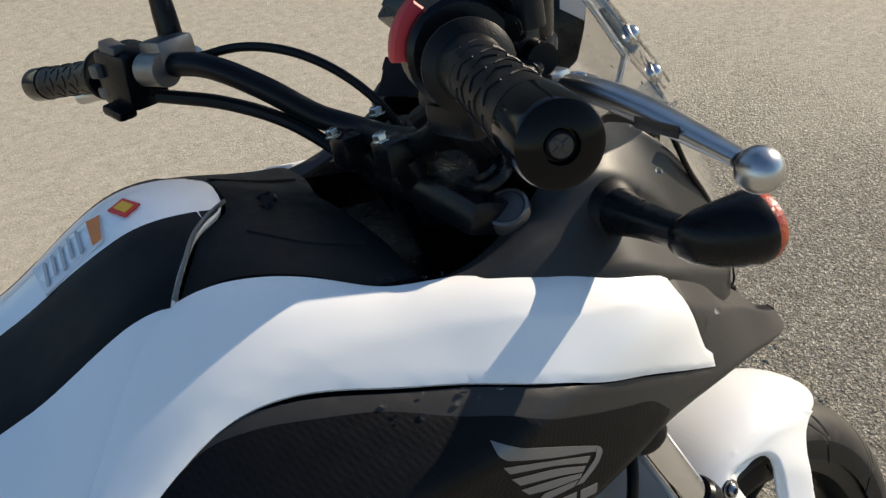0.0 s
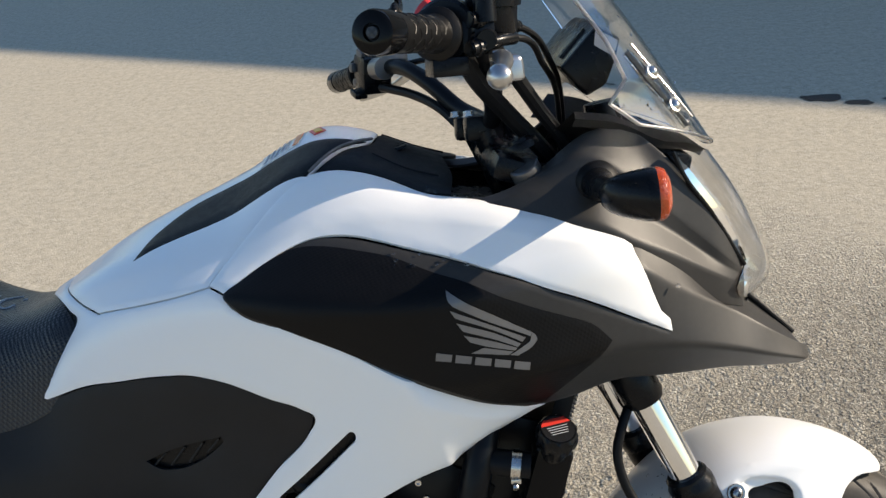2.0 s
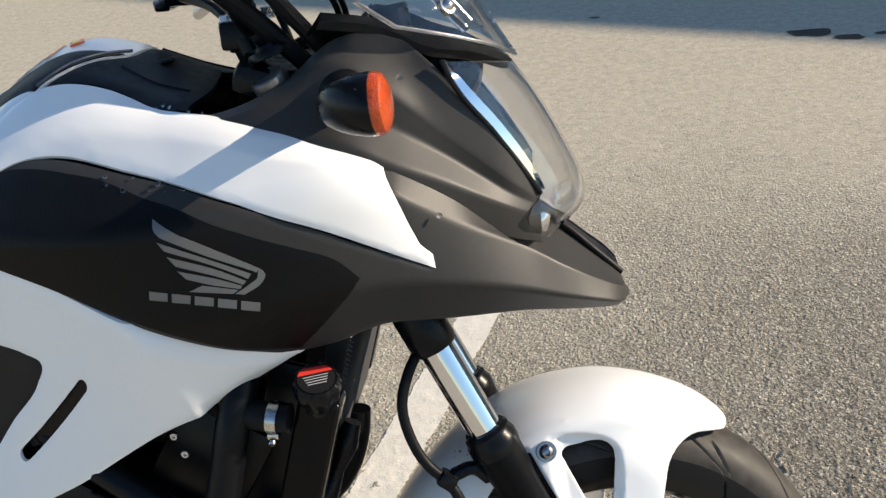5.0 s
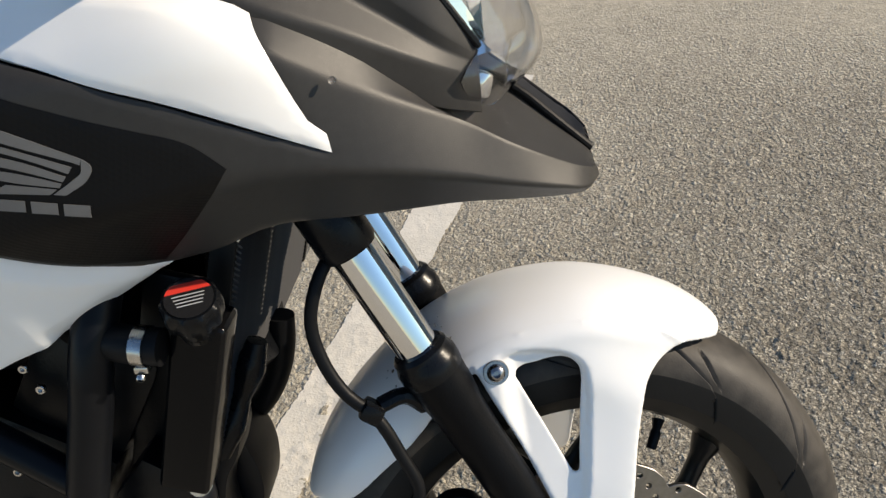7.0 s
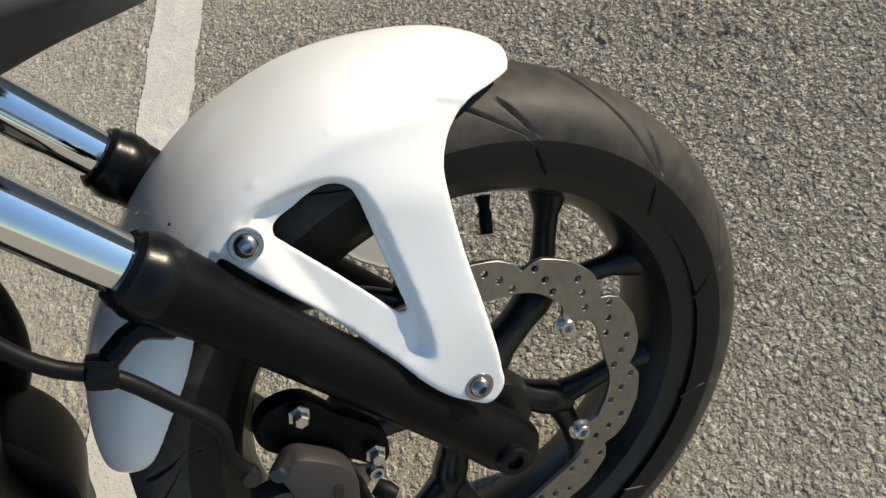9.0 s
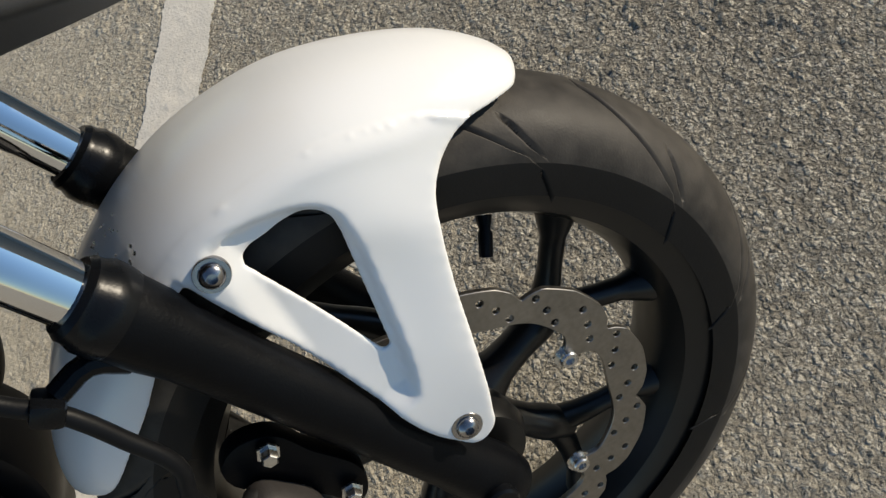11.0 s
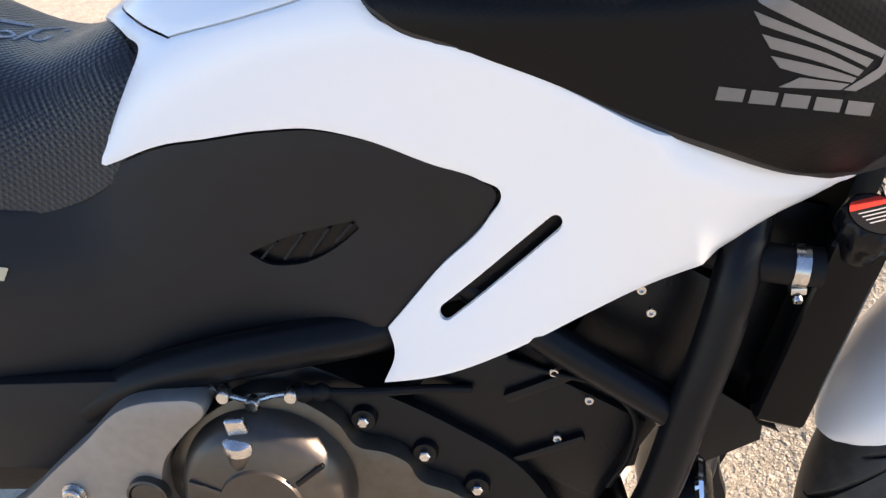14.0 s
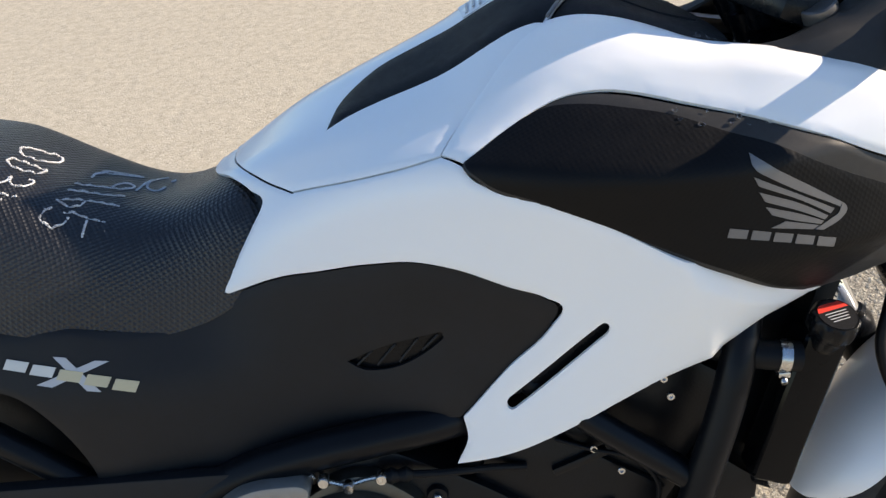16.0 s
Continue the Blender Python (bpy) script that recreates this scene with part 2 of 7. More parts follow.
chips.inputs["Scale"].default_value, chips.inputs["Detail"].default_value, chips.inputs["Roughness"].default_value = 170.0, 4.0, 0.7
LINE_PAINT.node_tree.links.new(LINE_PAINT.node_tree.nodes["Texture Coordinate"].outputs["Object"], chips.inputs["Vector"])
lost = LINE_PAINT.node_tree.nodes.new("ShaderNodeMapRange")
lost.inputs["From Min"].default_value, lost.inputs["From Max"].default_value, lost.inputs["To Min"].default_value, lost.inputs["To Max"].default_value = 0.33, 0.38, 0.75, 0.0
LINE_PAINT.node_tree.links.new(chips.outputs["Fac"], lost.inputs["Value"])
worn = LINE_PAINT.node_tree.nodes.new("ShaderNodeMix")
worn.data_type = "RGBA"
worn.inputs["B"].default_value = (0.20, 0.18, 0.15, 1)
LINE_PAINT.node_tree.links.new(lost.outputs["Result"], worn.inputs["Factor"])
LINE_PAINT.node_tree.links.new(LINE_PAINT.node_tree.nodes["Mix"].outputs["Result"], worn.inputs["A"])
LINE_PAINT.node_tree.links.new(worn.outputs["Result"], LINE_PAINT.node_tree.nodes["Principled BSDF"].inputs["Base Color"])
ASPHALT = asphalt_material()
DARK_GREY = material("dark_grey_plastic", (0.055, 0.055, 0.058), 0.4, vary=0.08, scale=60)
RADIATOR = material("radiator_fin_metal", (0.060, 0.060, 0.062), 0.45, metal=0.3, vary=0.2, scale=150)
RAD_CORE = material("black_radiator_core", (0.004, 0.004, 0.004), 0.5, vary=0.2, scale=150, spec=0.2)
EXHAUST = material("heat_stained_stainless", (0.13, 0.122, 0.115), 0.42, metal=0.6, vary=0.2, scale=25)
PERCH_GREY = material("dull_cast_perch", (0.17, 0.168, 0.165), 0.38, metal=0.8, vary=0.15, scale=80)
CALIPER = material("dark_caliper_casting", (0.030, 0.029, 0.029), 0.45, metal=0.3, vary=0.2, scale=80, bump=0.0002, bump_scale=400)
CALIPER_GREY = material("grey_caliper_casting", (0.075, 0.069, 0.067), 0.42, metal=0.6, vary=0.12, scale=80, bump=0.0002, bump_scale=500)
COPPER = material("copper_brown_steel", (0.16, 0.07, 0.05), 0.4, metal=0.7, vary=0.2, scale=80)


def dotted(name, base, rough, pitch, depth, spec=0.3):
    """A plastic or vinyl skin with a regular grain of small round dimples."""
    m = material(name, base, rough, vary=0.12, scale=90, spec=spec)
    t = m.node_tree
    pos = t.nodes.new("ShaderNodeTexCoord").outputs["Object"]
    dots = t.nodes.new("ShaderNodeTexVoronoi")
    dots.inputs["Scale"].default_value, dots.inputs["Randomness"].default_value = 1.0 / pitch, 0.12
    turn = t.nodes.new("ShaderNodeMapping")
    turn.inputs["Rotation"].default_value = (0.6, 0.4, 0.78)
    t.links.new(pos, turn.inputs["Vector"])
    t.links.new(turn.outputs["Vector"], dots.inputs["Vector"])
    relief = t.nodes.new("ShaderNodeBump")
    relief.inputs["Strength"].default_value, relief.inputs["Distance"].default_value = 1.0, depth
    t.links.new(dots.outputs["Distance"], relief.inputs["Height"])
    t.links.new(relief.outputs["Normal"], t.nodes["Principled BSDF"].inputs["Normal"])
    return m


KNURL = dotted("knurled_black_plastic", (0.0034, 0.0034, 0.0038), 0.46, 0.0036, 0.00024, 0.16)
SEAT = dotted("seat_vinyl", (0.0090, 0.0092, 0.0102), 0.34, 0.0042, 0.0016, 0.55)
DROP = clear("water", (1, 1, 1), 0.01, 1.33)
PIVOT_ALU = material("silver_cast_plate", (0.27, 0.252, 0.232), 0.45, metal=0.6, vary=0.12, scale=90, bump=0.00012, bump_scale=600)


# ---- builders ----


def finish(me, angle=35):
    me.shade_smooth()
    me.set_sharp_from_angle(angle=radians(angle))
    return me


def part(name, bm, mat, parent, label="", m=None, angle=35):
    """Links a bmesh as one mesh object under a thing or under a part."""
    me = bpy.data.meshes.new(name)
    bm.to_mesh(me)
    bm.free()
    me.materials.append(mat)
    finish(me, angle)
    ob = new(name, me)
    ob.parent = parent
    if m is not None:
        ob.matrix_basis = m
    return tagged(ob, label) if label else ob


def from_arrays(verts, faces):
    bm = bmesh.new()
    vs = [bm.verts.new(v) for v in verts]
    for f in faces:
        if len(set(f)) > 2:
            try:
                bm.faces.new([vs[i] for i in f])
            except ValueError:
                pass
    bm.normal_update()
    return bm


def join(*bms):
    """One bmesh out of several; the others are freed."""
    out = bms[0]
    for b in bms[1:]:
        off = [out.verts.new(v.co) for v in b.verts]
        b.verts.index_update()
        for f in b.faces:
            try:
                out.faces.new([off[v.index] for v in f.verts])
            except ValueError:
                pass
        b.free()
    return out


def moved(bm, m):
    bm.transform(m)
    return bm


def spline(pts, step=0.01, closed=False, corners=()):
    """A smooth curve through points; it breaks at the numbered corners."""
    P = [np.array(p, float) for p in pts]
    n = len(P)
    out = []
    for i in range(n if closed else n - 1):
        a, b = P[i], P[(i + 1) % n]
        L = np.linalg.norm(b - a)
        if L < 1e-9:
            continue

        def tangent(j, ahead):
            if j in corners or (not closed and j in (0, n - 1)):
                return (b - a) / L
            p, q = P[(j - 1) % n], P[(j + 1) % n]
            d1, d2 = P[j] - p, q - P[j]
            l1, l2 = np.linalg.norm(d1), np.linalg.norm(d2)
            t = d1 / max(l1, 1e-9) * l2 + d2 / max(l2, 1e-9) * l1
            return t / max(np.linalg.norm(t), 1e-9)

        m0, m1 = tangent(i, True) * L, tangent((i + 1) % n, False) * L
        k = max(1, int(math.ceil(L / step)))
        for s in range(k):
            t = s / k
            out.append((2 * t**3 - 3 * t**2 + 1) * a + (t**3 - 2 * t**2 + t) * m0 + (3 * t**2 - 2 * t**3) * b + (t**3 - t**2) * m1)
    if not closed:
        out.append(P[-1])
    return np.array(out)


def tube(pts, r, seg=14, step=0.012, smooth=True, caps=True, radii=None):
    """A round bar or hose along points."""
    C = spline(pts, step) if smooth else np.array(pts, float)
    n = len(C)
    T = np.gradient(C, axis=0)
    T /= np.linalg.norm(T, axis=1)[:, None]
    u = np.cross(T[0], (0, 0, 1))
    if np.linalg.norm(u) < 0.1:
        u = np.cross(T[0], (1, 0, 0))
    verts, faces = [], []
    R = np.full(n, r) if radii is None else np.interp(np.linspace(0, 1, n), np.linspace(0, 1, len(radii)), radii)
    for i in range(n):
        u = u - T[i] * (u @ T[i])
        u /= np.linalg.norm(u)
        v = np.cross(T[i], u)
        for k in range(seg):
            a = 2 * math.pi * k / seg
            verts.append(C[i] + R[i] * (math.cos(a) * u + math.sin(a) * v))
    for i in range(n - 1):
        for k in range(seg):
            k2 = (k + 1) % seg
            faces.append((i * seg + k, i * seg + k2, (i + 1) * seg + k2, (i + 1) * seg + k))
    if caps:
        faces.append(tuple(reversed(range(seg))))
        faces.append(tuple(range((n - 1) * seg, n * seg)))
    bm = from_arrays(verts, faces)
    bmesh.ops.recalc_face_normals(bm, faces=bm.faces)
    return bm


def lathe(profile, seg=32, at=(0, 0, 0), axis=(0, 0, 1), closed=False):
    """A body turned from (radius, height) steps, its axis through a place."""
    verts, faces = [], []
    n = len(profile)
    for k in range(seg):
        a = 2 * math.pi * k / seg
        for r, z in profile:
            verts.append((r * math.cos(a), r * math.sin(a), z))
    for k in range(seg):
        k2 = (k + 1) % seg
        for i in range(n if closed else n - 1):
            j = (i + 1) % n
            faces.append((k * n + i, k2 * n + i, k2 * n + j, k * n + j))
    bm = from_arrays(verts, faces)
    bmesh.ops.remove_doubles(bm, verts=bm.verts, dist=1e-6)
    bmesh.ops.holes_fill(bm, edges=[e for e in bm.edges if e.is_boundary], sides=0) if not closed else None
    bmesh.ops.recalc_face_normals(bm, faces=bm.faces)
    q = Vector((0, 0, 1)).rotation_difference(Vector(axis))
    return moved(bm, Matrix.Translation(at) @ q.to_matrix().to_4x4())


def rbox(size, at=(0, 0, 0), bevel=0.004, turn=(0, 0, 0), taper=1.0, seg=2):
    """A box with rounded edges, its top narrowed by taper."""
    bm = bmesh.new()
    bmesh.ops.create_cube(bm, size=1.0)
    for v in bm.verts:
        k = taper if v.co.z > 0 else 1.0
        v.co = Vector((v.co.x * size[0] * k, v.co.y * size[1] * k, v.co.z * size[2]))
    if bevel:
        bmesh.ops.bevel(bm, geom=bm.edges[:], offset=bevel, segments=seg, profile=0.6, affect="EDGES")
    return moved(bm, pose(*at, *turn))


def slab(outline, thick, m=None, bevel=0.002, holes=(), seg=2):
    """A plate cut to an outline in x, y and given a thickness in z, with rounded rims; holes go through."""
    loops = [list(outline)] + [list(h) for h in holes]
    pts, edges = [], []
    for lp in loops:
        k = len(pts)
        pts += [Vector((p[0], p[1])) for p in lp]
        edges += [(k + i, k + (i + 1) % len(lp)) for i in range(len(lp))]
    from mathutils import geometry
    v2, _, f2, *_ = geometry.delaunay_2d_cdt(pts, edges, [], 4, 1e-6)
    mids = np.array([[sum(v2[i].x for i in f) / len(f), sum(v2[i].y for i in f) / len(f)] for f in f2])
    keep = inside(mids, np.array([(p[0], p[1]) for p in loops[0]]))
    for h in loops[1:]:
        keep &= ~inside(mids, np.array([(p[0], p[1]) for p in h]))
    f2 = [f for f, k in zip(f2, keep) if k]
    bm = bmesh.new()
    vs = [bm.verts.new((p.x, p.y, 0)) for p in v2]
    for f in f2:
        try:
            bm.faces.new([vs[i] for i in f])
        except ValueError:
            pass
    bmesh.ops.recalc_face_normals(bm, faces=bm.faces)
    bmesh.ops.delete(bm, geom=[v for v in bm.verts if not v.link_faces], context="VERTS")
    got = bmesh.ops.extrude_face_region(bm, geom=bm.faces[:])
    top = [g for g in got["geom"] if isinstance(g, bmesh.types.BMVert)]
    for v in top:
        v.co.z += thick
    bmesh.ops.recalc_face_normals(bm, faces=bm.faces)
    if bevel:
        rims = [e for e in bm.edges if len(e.link_faces) == 2 and e.calc_face_angle(0) > 1.0 and abs(e.verts[0].co.z - e.verts[1].co.z) < 1e-7]
        bmesh.ops.bevel(bm, geom=rims, offset=bevel, segments=seg, profile=0.6, affect="EDGES")
    if m is not None:
        bm.transform(m)
    return bm


def hermite(xs, ys, x):
    xs, ys = np.asarray(xs, float), np.asarray(ys, float)
    x = np.clip(np.asarray(x, float), xs[0], xs[-1])
    d = np.diff(ys, axis=0) / np.diff(xs)[:, None]
    m = np.vstack([d[:1], (d[:-1] + d[1:]) / 2, d[-1:]])
    i = np.clip(np.searchsorted(xs, x) - 1, 0, len(xs) - 2)
    h = (xs[i + 1] - xs[i])[..., None]
    t = ((x - xs[i]) / (xs[i + 1] - xs[i]))[..., None]
    return (2 * t**3 - 3 * t**2 + 1) * ys[i] + (t**3 - 2 * t**2 + t) * h * m[i] + (3 * t**2 - 2 * t**3) * ys[i + 1] + (t**3 - t**2) * h * m[i + 1]


def skin(table, x, u, soft=0.22):
    """The body's surface: stations along x, each with five knots (half width, height) from the lower edge to the centre line."""
    T = np.array(table)
    x, u = np.asarray(x, float), np.asarray(u, float)
    K = hermite(T[:, 0], T[:, 1:], x).reshape(x.shape + (5, 2))
    K = np.concatenate([2 * K[..., 0:1, :] - K[..., 1:2, :], K, K[..., 3:4, :] + 2 * (K[..., 4:5, :] - K[..., 3:4, :]) * [1, 0]], axis=-2)
    out = 0
    for k in range(9):
        v = np.clip(u + 1 + soft * (k / 4 - 1), 0, 6 - 1e-6)
        i = np.floor(v).astype(int)
        f = (v - i)[..., None]
        out = out + np.take_along_axis(K, i[..., None, None], -2)[..., 0, :] * (1 - f) + np.take_along_axis(K, i[..., None, None] + 1, -2)[..., 0, :] * f
    out = out / 9
    return np.stack([x, -out[..., 0], out[..., 1]], -1)


def skin_normal(table, x, u, soft=0.22):
    x, u = np.asarray(x, float), np.asarray(u, float)
    a = skin(table, x + 0.004, u, soft) - skin(table, x - 0.004, u, soft)
    b = skin(table, x, u + 0.03, soft) - skin(table, x, u - 0.03, soft)
    n = np.cross(a, b)
    n /= np.linalg.norm(n, axis=-1, keepdims=True) + 1e-12
    return n


MID = 0.065  # the bike's middle plane drifts to the left with height


def mirrored(P):
    P = np.array(P, float)
    P[..., 1] = 2 * MID * (P[..., 2] - 0.3) - P[..., 1]
    return P


USCALE = 0.12


def inside(pts, poly):
    x, y = pts[:, 0], pts[:, 1]
    hit = np.zeros(len(pts), bool)
    q = np.roll(poly, -1, axis=0)
    for (x0, y0), (x1, y1) in zip(poly, q):
        if y0 != y1:
            hit ^= ((y0 > y) != (y1 > y)) & (x < (x1 - x0) * (y - y0) / (y1 - y0) + x0)
    return hit


def panel(table, ctrl, lift=0.0, thick=0.006, holes=(), res=0.009, rim=0.0016, other=False, soft=0.22, both=False, relief=None):
    """A moulded panel on the body's surface. ctrl: (x, u) round its edge, with a third number at corners. both: right and left halves joined over the centre line."""
    from mathutils import geometry

    def loop(c):
        corners = {i for i, p in enumerate(c) if len(p) > 2}
        return spline([(p[0], p[1] * USCALE) for p in c], res * 0.6, True, corners)

    loops = [loop(ctrl)] + [loop(h) for h in holes]
    lo, hi = loops[0].min(0), loops[0].max(0)
    gx, gy = np.meshgrid(np.arange(lo[0], hi[0], res), np.arange(lo[1], hi[1], res * 0.8), indexing="ij")
    g = np.stack([gx.ravel(), gy.ravel()], 1)
    keep = inside(g, loops[0])
    for h in loops[1:]:
        keep &= ~inside(g, h)
    g = g[keep]
    edge = np.concatenate(loops)
    if len(g):
        d = np.sqrt(((g[:, None, :] - edge[None]) ** 2).sum(-1).min(1))
        g = g[d > res * 0.55]
    pts = [Vector(p) for p in edge] + [Vector(p) for p in g]
    edges, k = [], 0
    for lp in loops:
        n = len(lp)
        edges += [(k + i, k + (i + 1) % n) for i in range(n)]
        k += n
    v2, _, f2, *_ = geometry.delaunay_2d_cdt(pts, edges, [], 4, 1e-7)
    V = np.array([(v.x, v.y) for v in v2])
    mids = np.array([V[list(f)].mean(0) for f in f2])
    keep = inside(mids, loops[0])
    for h in loops[1:]:
        keep &= ~inside(mids, h)
    f2 = [f for f, k in zip(f2, keep) if k]
    X, U = V[:, 0], V[:, 1] / USCALE
    n = skin_normal(table, X, U, soft)
    count = {}
    for f in f2:
        for a, b in zip(f, f[1:] + f[:1]):
            key = (min(a, b), max(a, b))
            count[key] = count.get(key, 0) + 1
    rims = [e for e, c in count.items() if c == 1]
    onrim = np.zeros(len(V))
    for a, b in rims:
        onrim[[a, b]] = 1
    top = U > 3.985
    if both:
        onrim[top] = 0
    base = skin(table, X, U, soft)
    lift = lift + (relief(X, U) if relief else 0.0 * X)
    P = base + n * (lift - rim * onrim)[:, None]
    back = base + n * (lift - thick)[:, None]
    verts = list(P)
    faces = [tuple(f) for f in f2]
    idx = {}
    for a, b in rims:
        if both and top[a] and top[b]:
            continue
        for j in (a, b):
            if j not in idx:
                idx[j] = len(verts)
                verts.append(back[j])
        faces.append((a, b, idx[b], idx[a]))
    verts = np.array(verts)
    if both:
        m = len(verts)
        verts = np.concatenate([verts, mirrored(verts)])
        faces = faces + [tuple(i + m for i in reversed(f)) for f in faces]
    elif other:
        verts = mirrored(verts)
        faces = [tuple(reversed(f)) for f in faces]
    bm = from_arrays(verts, faces)
    if both:
        bmesh.ops.remove_doubles(bm, verts=bm.verts, dist=0.0025)
    loose = [v for v in bm.verts if not v.link_faces]
    bmesh.ops.delete(bm, geom=loose, context="VERTS")
    bmesh.ops.recalc_face_normals(bm, faces=bm.faces)
    return bm


def bolt_head(at, axis, r=0.006, h=0.005, socket=True, flange=0.0):
    """A hexagon or socket head."""
    prof = [(0.0, h * 0.45), (r * 0.5, h * 0.45), (r * 0.5, h), (r * 0.86, h), (r, h * 0.8), (r, 0)] if socket else [(0.0, h), (r * 0.8, h), (r, h * 0.8), (r, 0)]
    if flange:
        prof += [(flange, 0), (flange, -h * 0.25)]
    return lathe(prof, 12 if socket else 6, at, axis)


def skin_at(table, x, u, lift=0.0):
    p = skin(table, np.array([x]), np.array([u]))[0] + skin_normal(table, np.array([x]), np.array([u]))[0] * lift
    return Vector(p)


# ---- the ground and what shades it ----
def pebbles(X, Y, cell, seed, low, high):
    """Height of close-packed stones, one to a cell of the plan."""
    rng = np.random.default_rng(seed)
    n = 512
    jx, jy, hh, rr = rng.random((4, n, n))
    ix, iy = np.floor(X / cell).astype(int), np.floor(Y / cell).astype(int)
    best = np.zeros_like(X)
    for dx in (-1, 0, 1):
        for dy in (-1, 0, 1):
            cx, cy = (ix + dx) % n, (iy + dy) % n
            px, py = (ix + dx + 0.15 + 0.7 * jx[cx, cy]) * cell, (iy + dy + 0.15 + 0.7 * jy[cx, cy]) * cell
            r = cell * (0.45 + 0.4 * rr[cx, cy])
            d2 = ((X - px) ** 2 + (Y - py) ** 2) / r**2
            best = np.maximum(best, (low + (high - low) * hh[cx, cy]) * np.clip(1 - d2, 0, 1) ** 0.7)
    return best


def relief_at(X, Y):
    """Height of the asphalt near the bike: grit, packed chippings and a few larger stones, worn flat in places."""
    fade = np.clip(np.minimum.reduce([X + 0.72, 0.98 - X, Y - 0.02, 1.62 - Y]) / 0.38, 0, 1)
    fade = fade * (0.38 + 0.62 * np.exp(-(((Y - 0.1) / 0.62) ** 2)))
    wx = 0.0022 * (np.sin(310 * X + 170 * Y) + np.sin(190 * X - 260 * Y + 1.3) + np.sin(90 * X + 45 * Y + 0.4))
    wy = 0.0022 * (np.sin(150 * X - 290 * Y + 2.1) + np.sin(270 * X + 120 * Y) + np.sin(60 * X - 80 * Y))
    Z = pebbles(X + wx, Y + wy, 0.0078, 1, -0.0010, 0.0022)
    Z = np.maximum(Z, pebbles(X + wy + 3, Y - wx + 7, 0.0135, 2, -0.0035, 0.0040))
    Z = np.maximum(Z, pebbles(X - wx + 5, Y + wy + 2, 0.024, 5, -0.0140, 0.0052))
    rnd = random.Random(31)
    patch = np.zeros_like(X)
    for k in range(14):
        f, th, ph = rnd.uniform(5, 30), rnd.uniform(0, 6.3), rnd.uniform(0, 6.3)
        patch += np.sin(f * (X * math.cos(th) + Y * math.sin(th)) + ph) / 14**0.5
    return (Z * (0.60 + 1.20 / (1 + np.exp(-2.4 * patch))) - 0.0024) * fade


def build_ground():
    """One sheet to the horizon; near the bike its stones stand up in the mesh."""
    def stops(lo, hi, step):
        fine = np.arange(lo, hi + step / 2, step)
        far = np.array([0.03, 0.08, 0.18, 0.4, 0.9, 2, 5, 15, 60, 300, 1500])
        return np.concatenate([lo - far[::-1], fine, hi + far])

    xs, ys = stops(-0.72, 0.98, 0.0032), stops(0.02, 1.62, 0.0032)
    X, Y = np.meshgrid(xs, ys, indexing="ij")
    Z = relief_at(X, Y)
    n, m = X.shape
    verts = np.stack([X, Y, Z], -1).reshape(-1, 3)
    I = np.arange(n * m).reshape(n, m)
    F = np.stack([I[:-1, :-1], I[1:, :-1], I[1:, 1:], I[:-1, 1:]], -1).reshape(-1, 4)
    me = bpy.data.meshes.new("ground")
    me.from_pydata(verts.tolist(), [], F.tolist())
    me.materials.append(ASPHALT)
    me.shade_smooth()
    return tagged(new("ground", me), "worn sun-bleached grey asphalt of a car park", "ground", kind="structure")


def painted_strip(a, b, width, seed, step=0.0045):
    """A skin of road paint that follows the stones, frayed at both edges."""
    rng = np.random.default_rng(seed)
    a, b = np.array(a, float), np.array(b, float)
    L = np.linalg.norm(b - a)
    d = (b - a) / L
    side = np.array([d[1], -d[0]])
    n, m = int(L / step), int(width / step) + 1
    s = np.linspace(0, L, n)
    fray = rng.normal(0, 0.0011, (2, n)) + 0.0018 * np.sin(s * 41 + np.array([[0], [2]]))
    v = np.linspace(-0.5, 0.5, m)[None, :] * width
    v = v + np.where(np.arange(m) == 0, fray[0][:, None], 0) + np.where(np.arange(m) == m - 1, fray[1][:, None], 0)
    P = a + s[:, None, None] * d + v[..., None] * side
    Z = np.maximum(relief_at(P[..., 0], P[..., 1]), -0.0012) * 0.45 + 0.0014
    verts = np.concatenate([P, Z[..., None]], -1).reshape(-1, 3)
    I = np.arange(n * m).reshape(n, m)
    F = np.stack([I[:-1, :-1], I[:-1, 1:], I[1:, 1:], I[1:, :-1]], -1).reshape(-1, 4)
    me = bpy.data.meshes.new("parking_line")
    me.from_pydata(verts.tolist(), [], F.tolist())
    me.materials.append(LINE_PAINT)
    me.shade_smooth()
    return new("parking_line", me)


build_ground()
line = painted_strip((-0.775, -0.55), (-0.027, 1.62), 0.102, 3)
tagged(line, "worn white painted parking line on the asphalt", "road marking", kind="structure")


def stain(pts, name="oil_stain"):
    bm = slab([tuple(p) for p in spline(pts, 0.02, True)], 0.0006, Matrix.Translation((0, 0, 0.0032)), bevel=0)
    return part(name, bm, OIL, None)


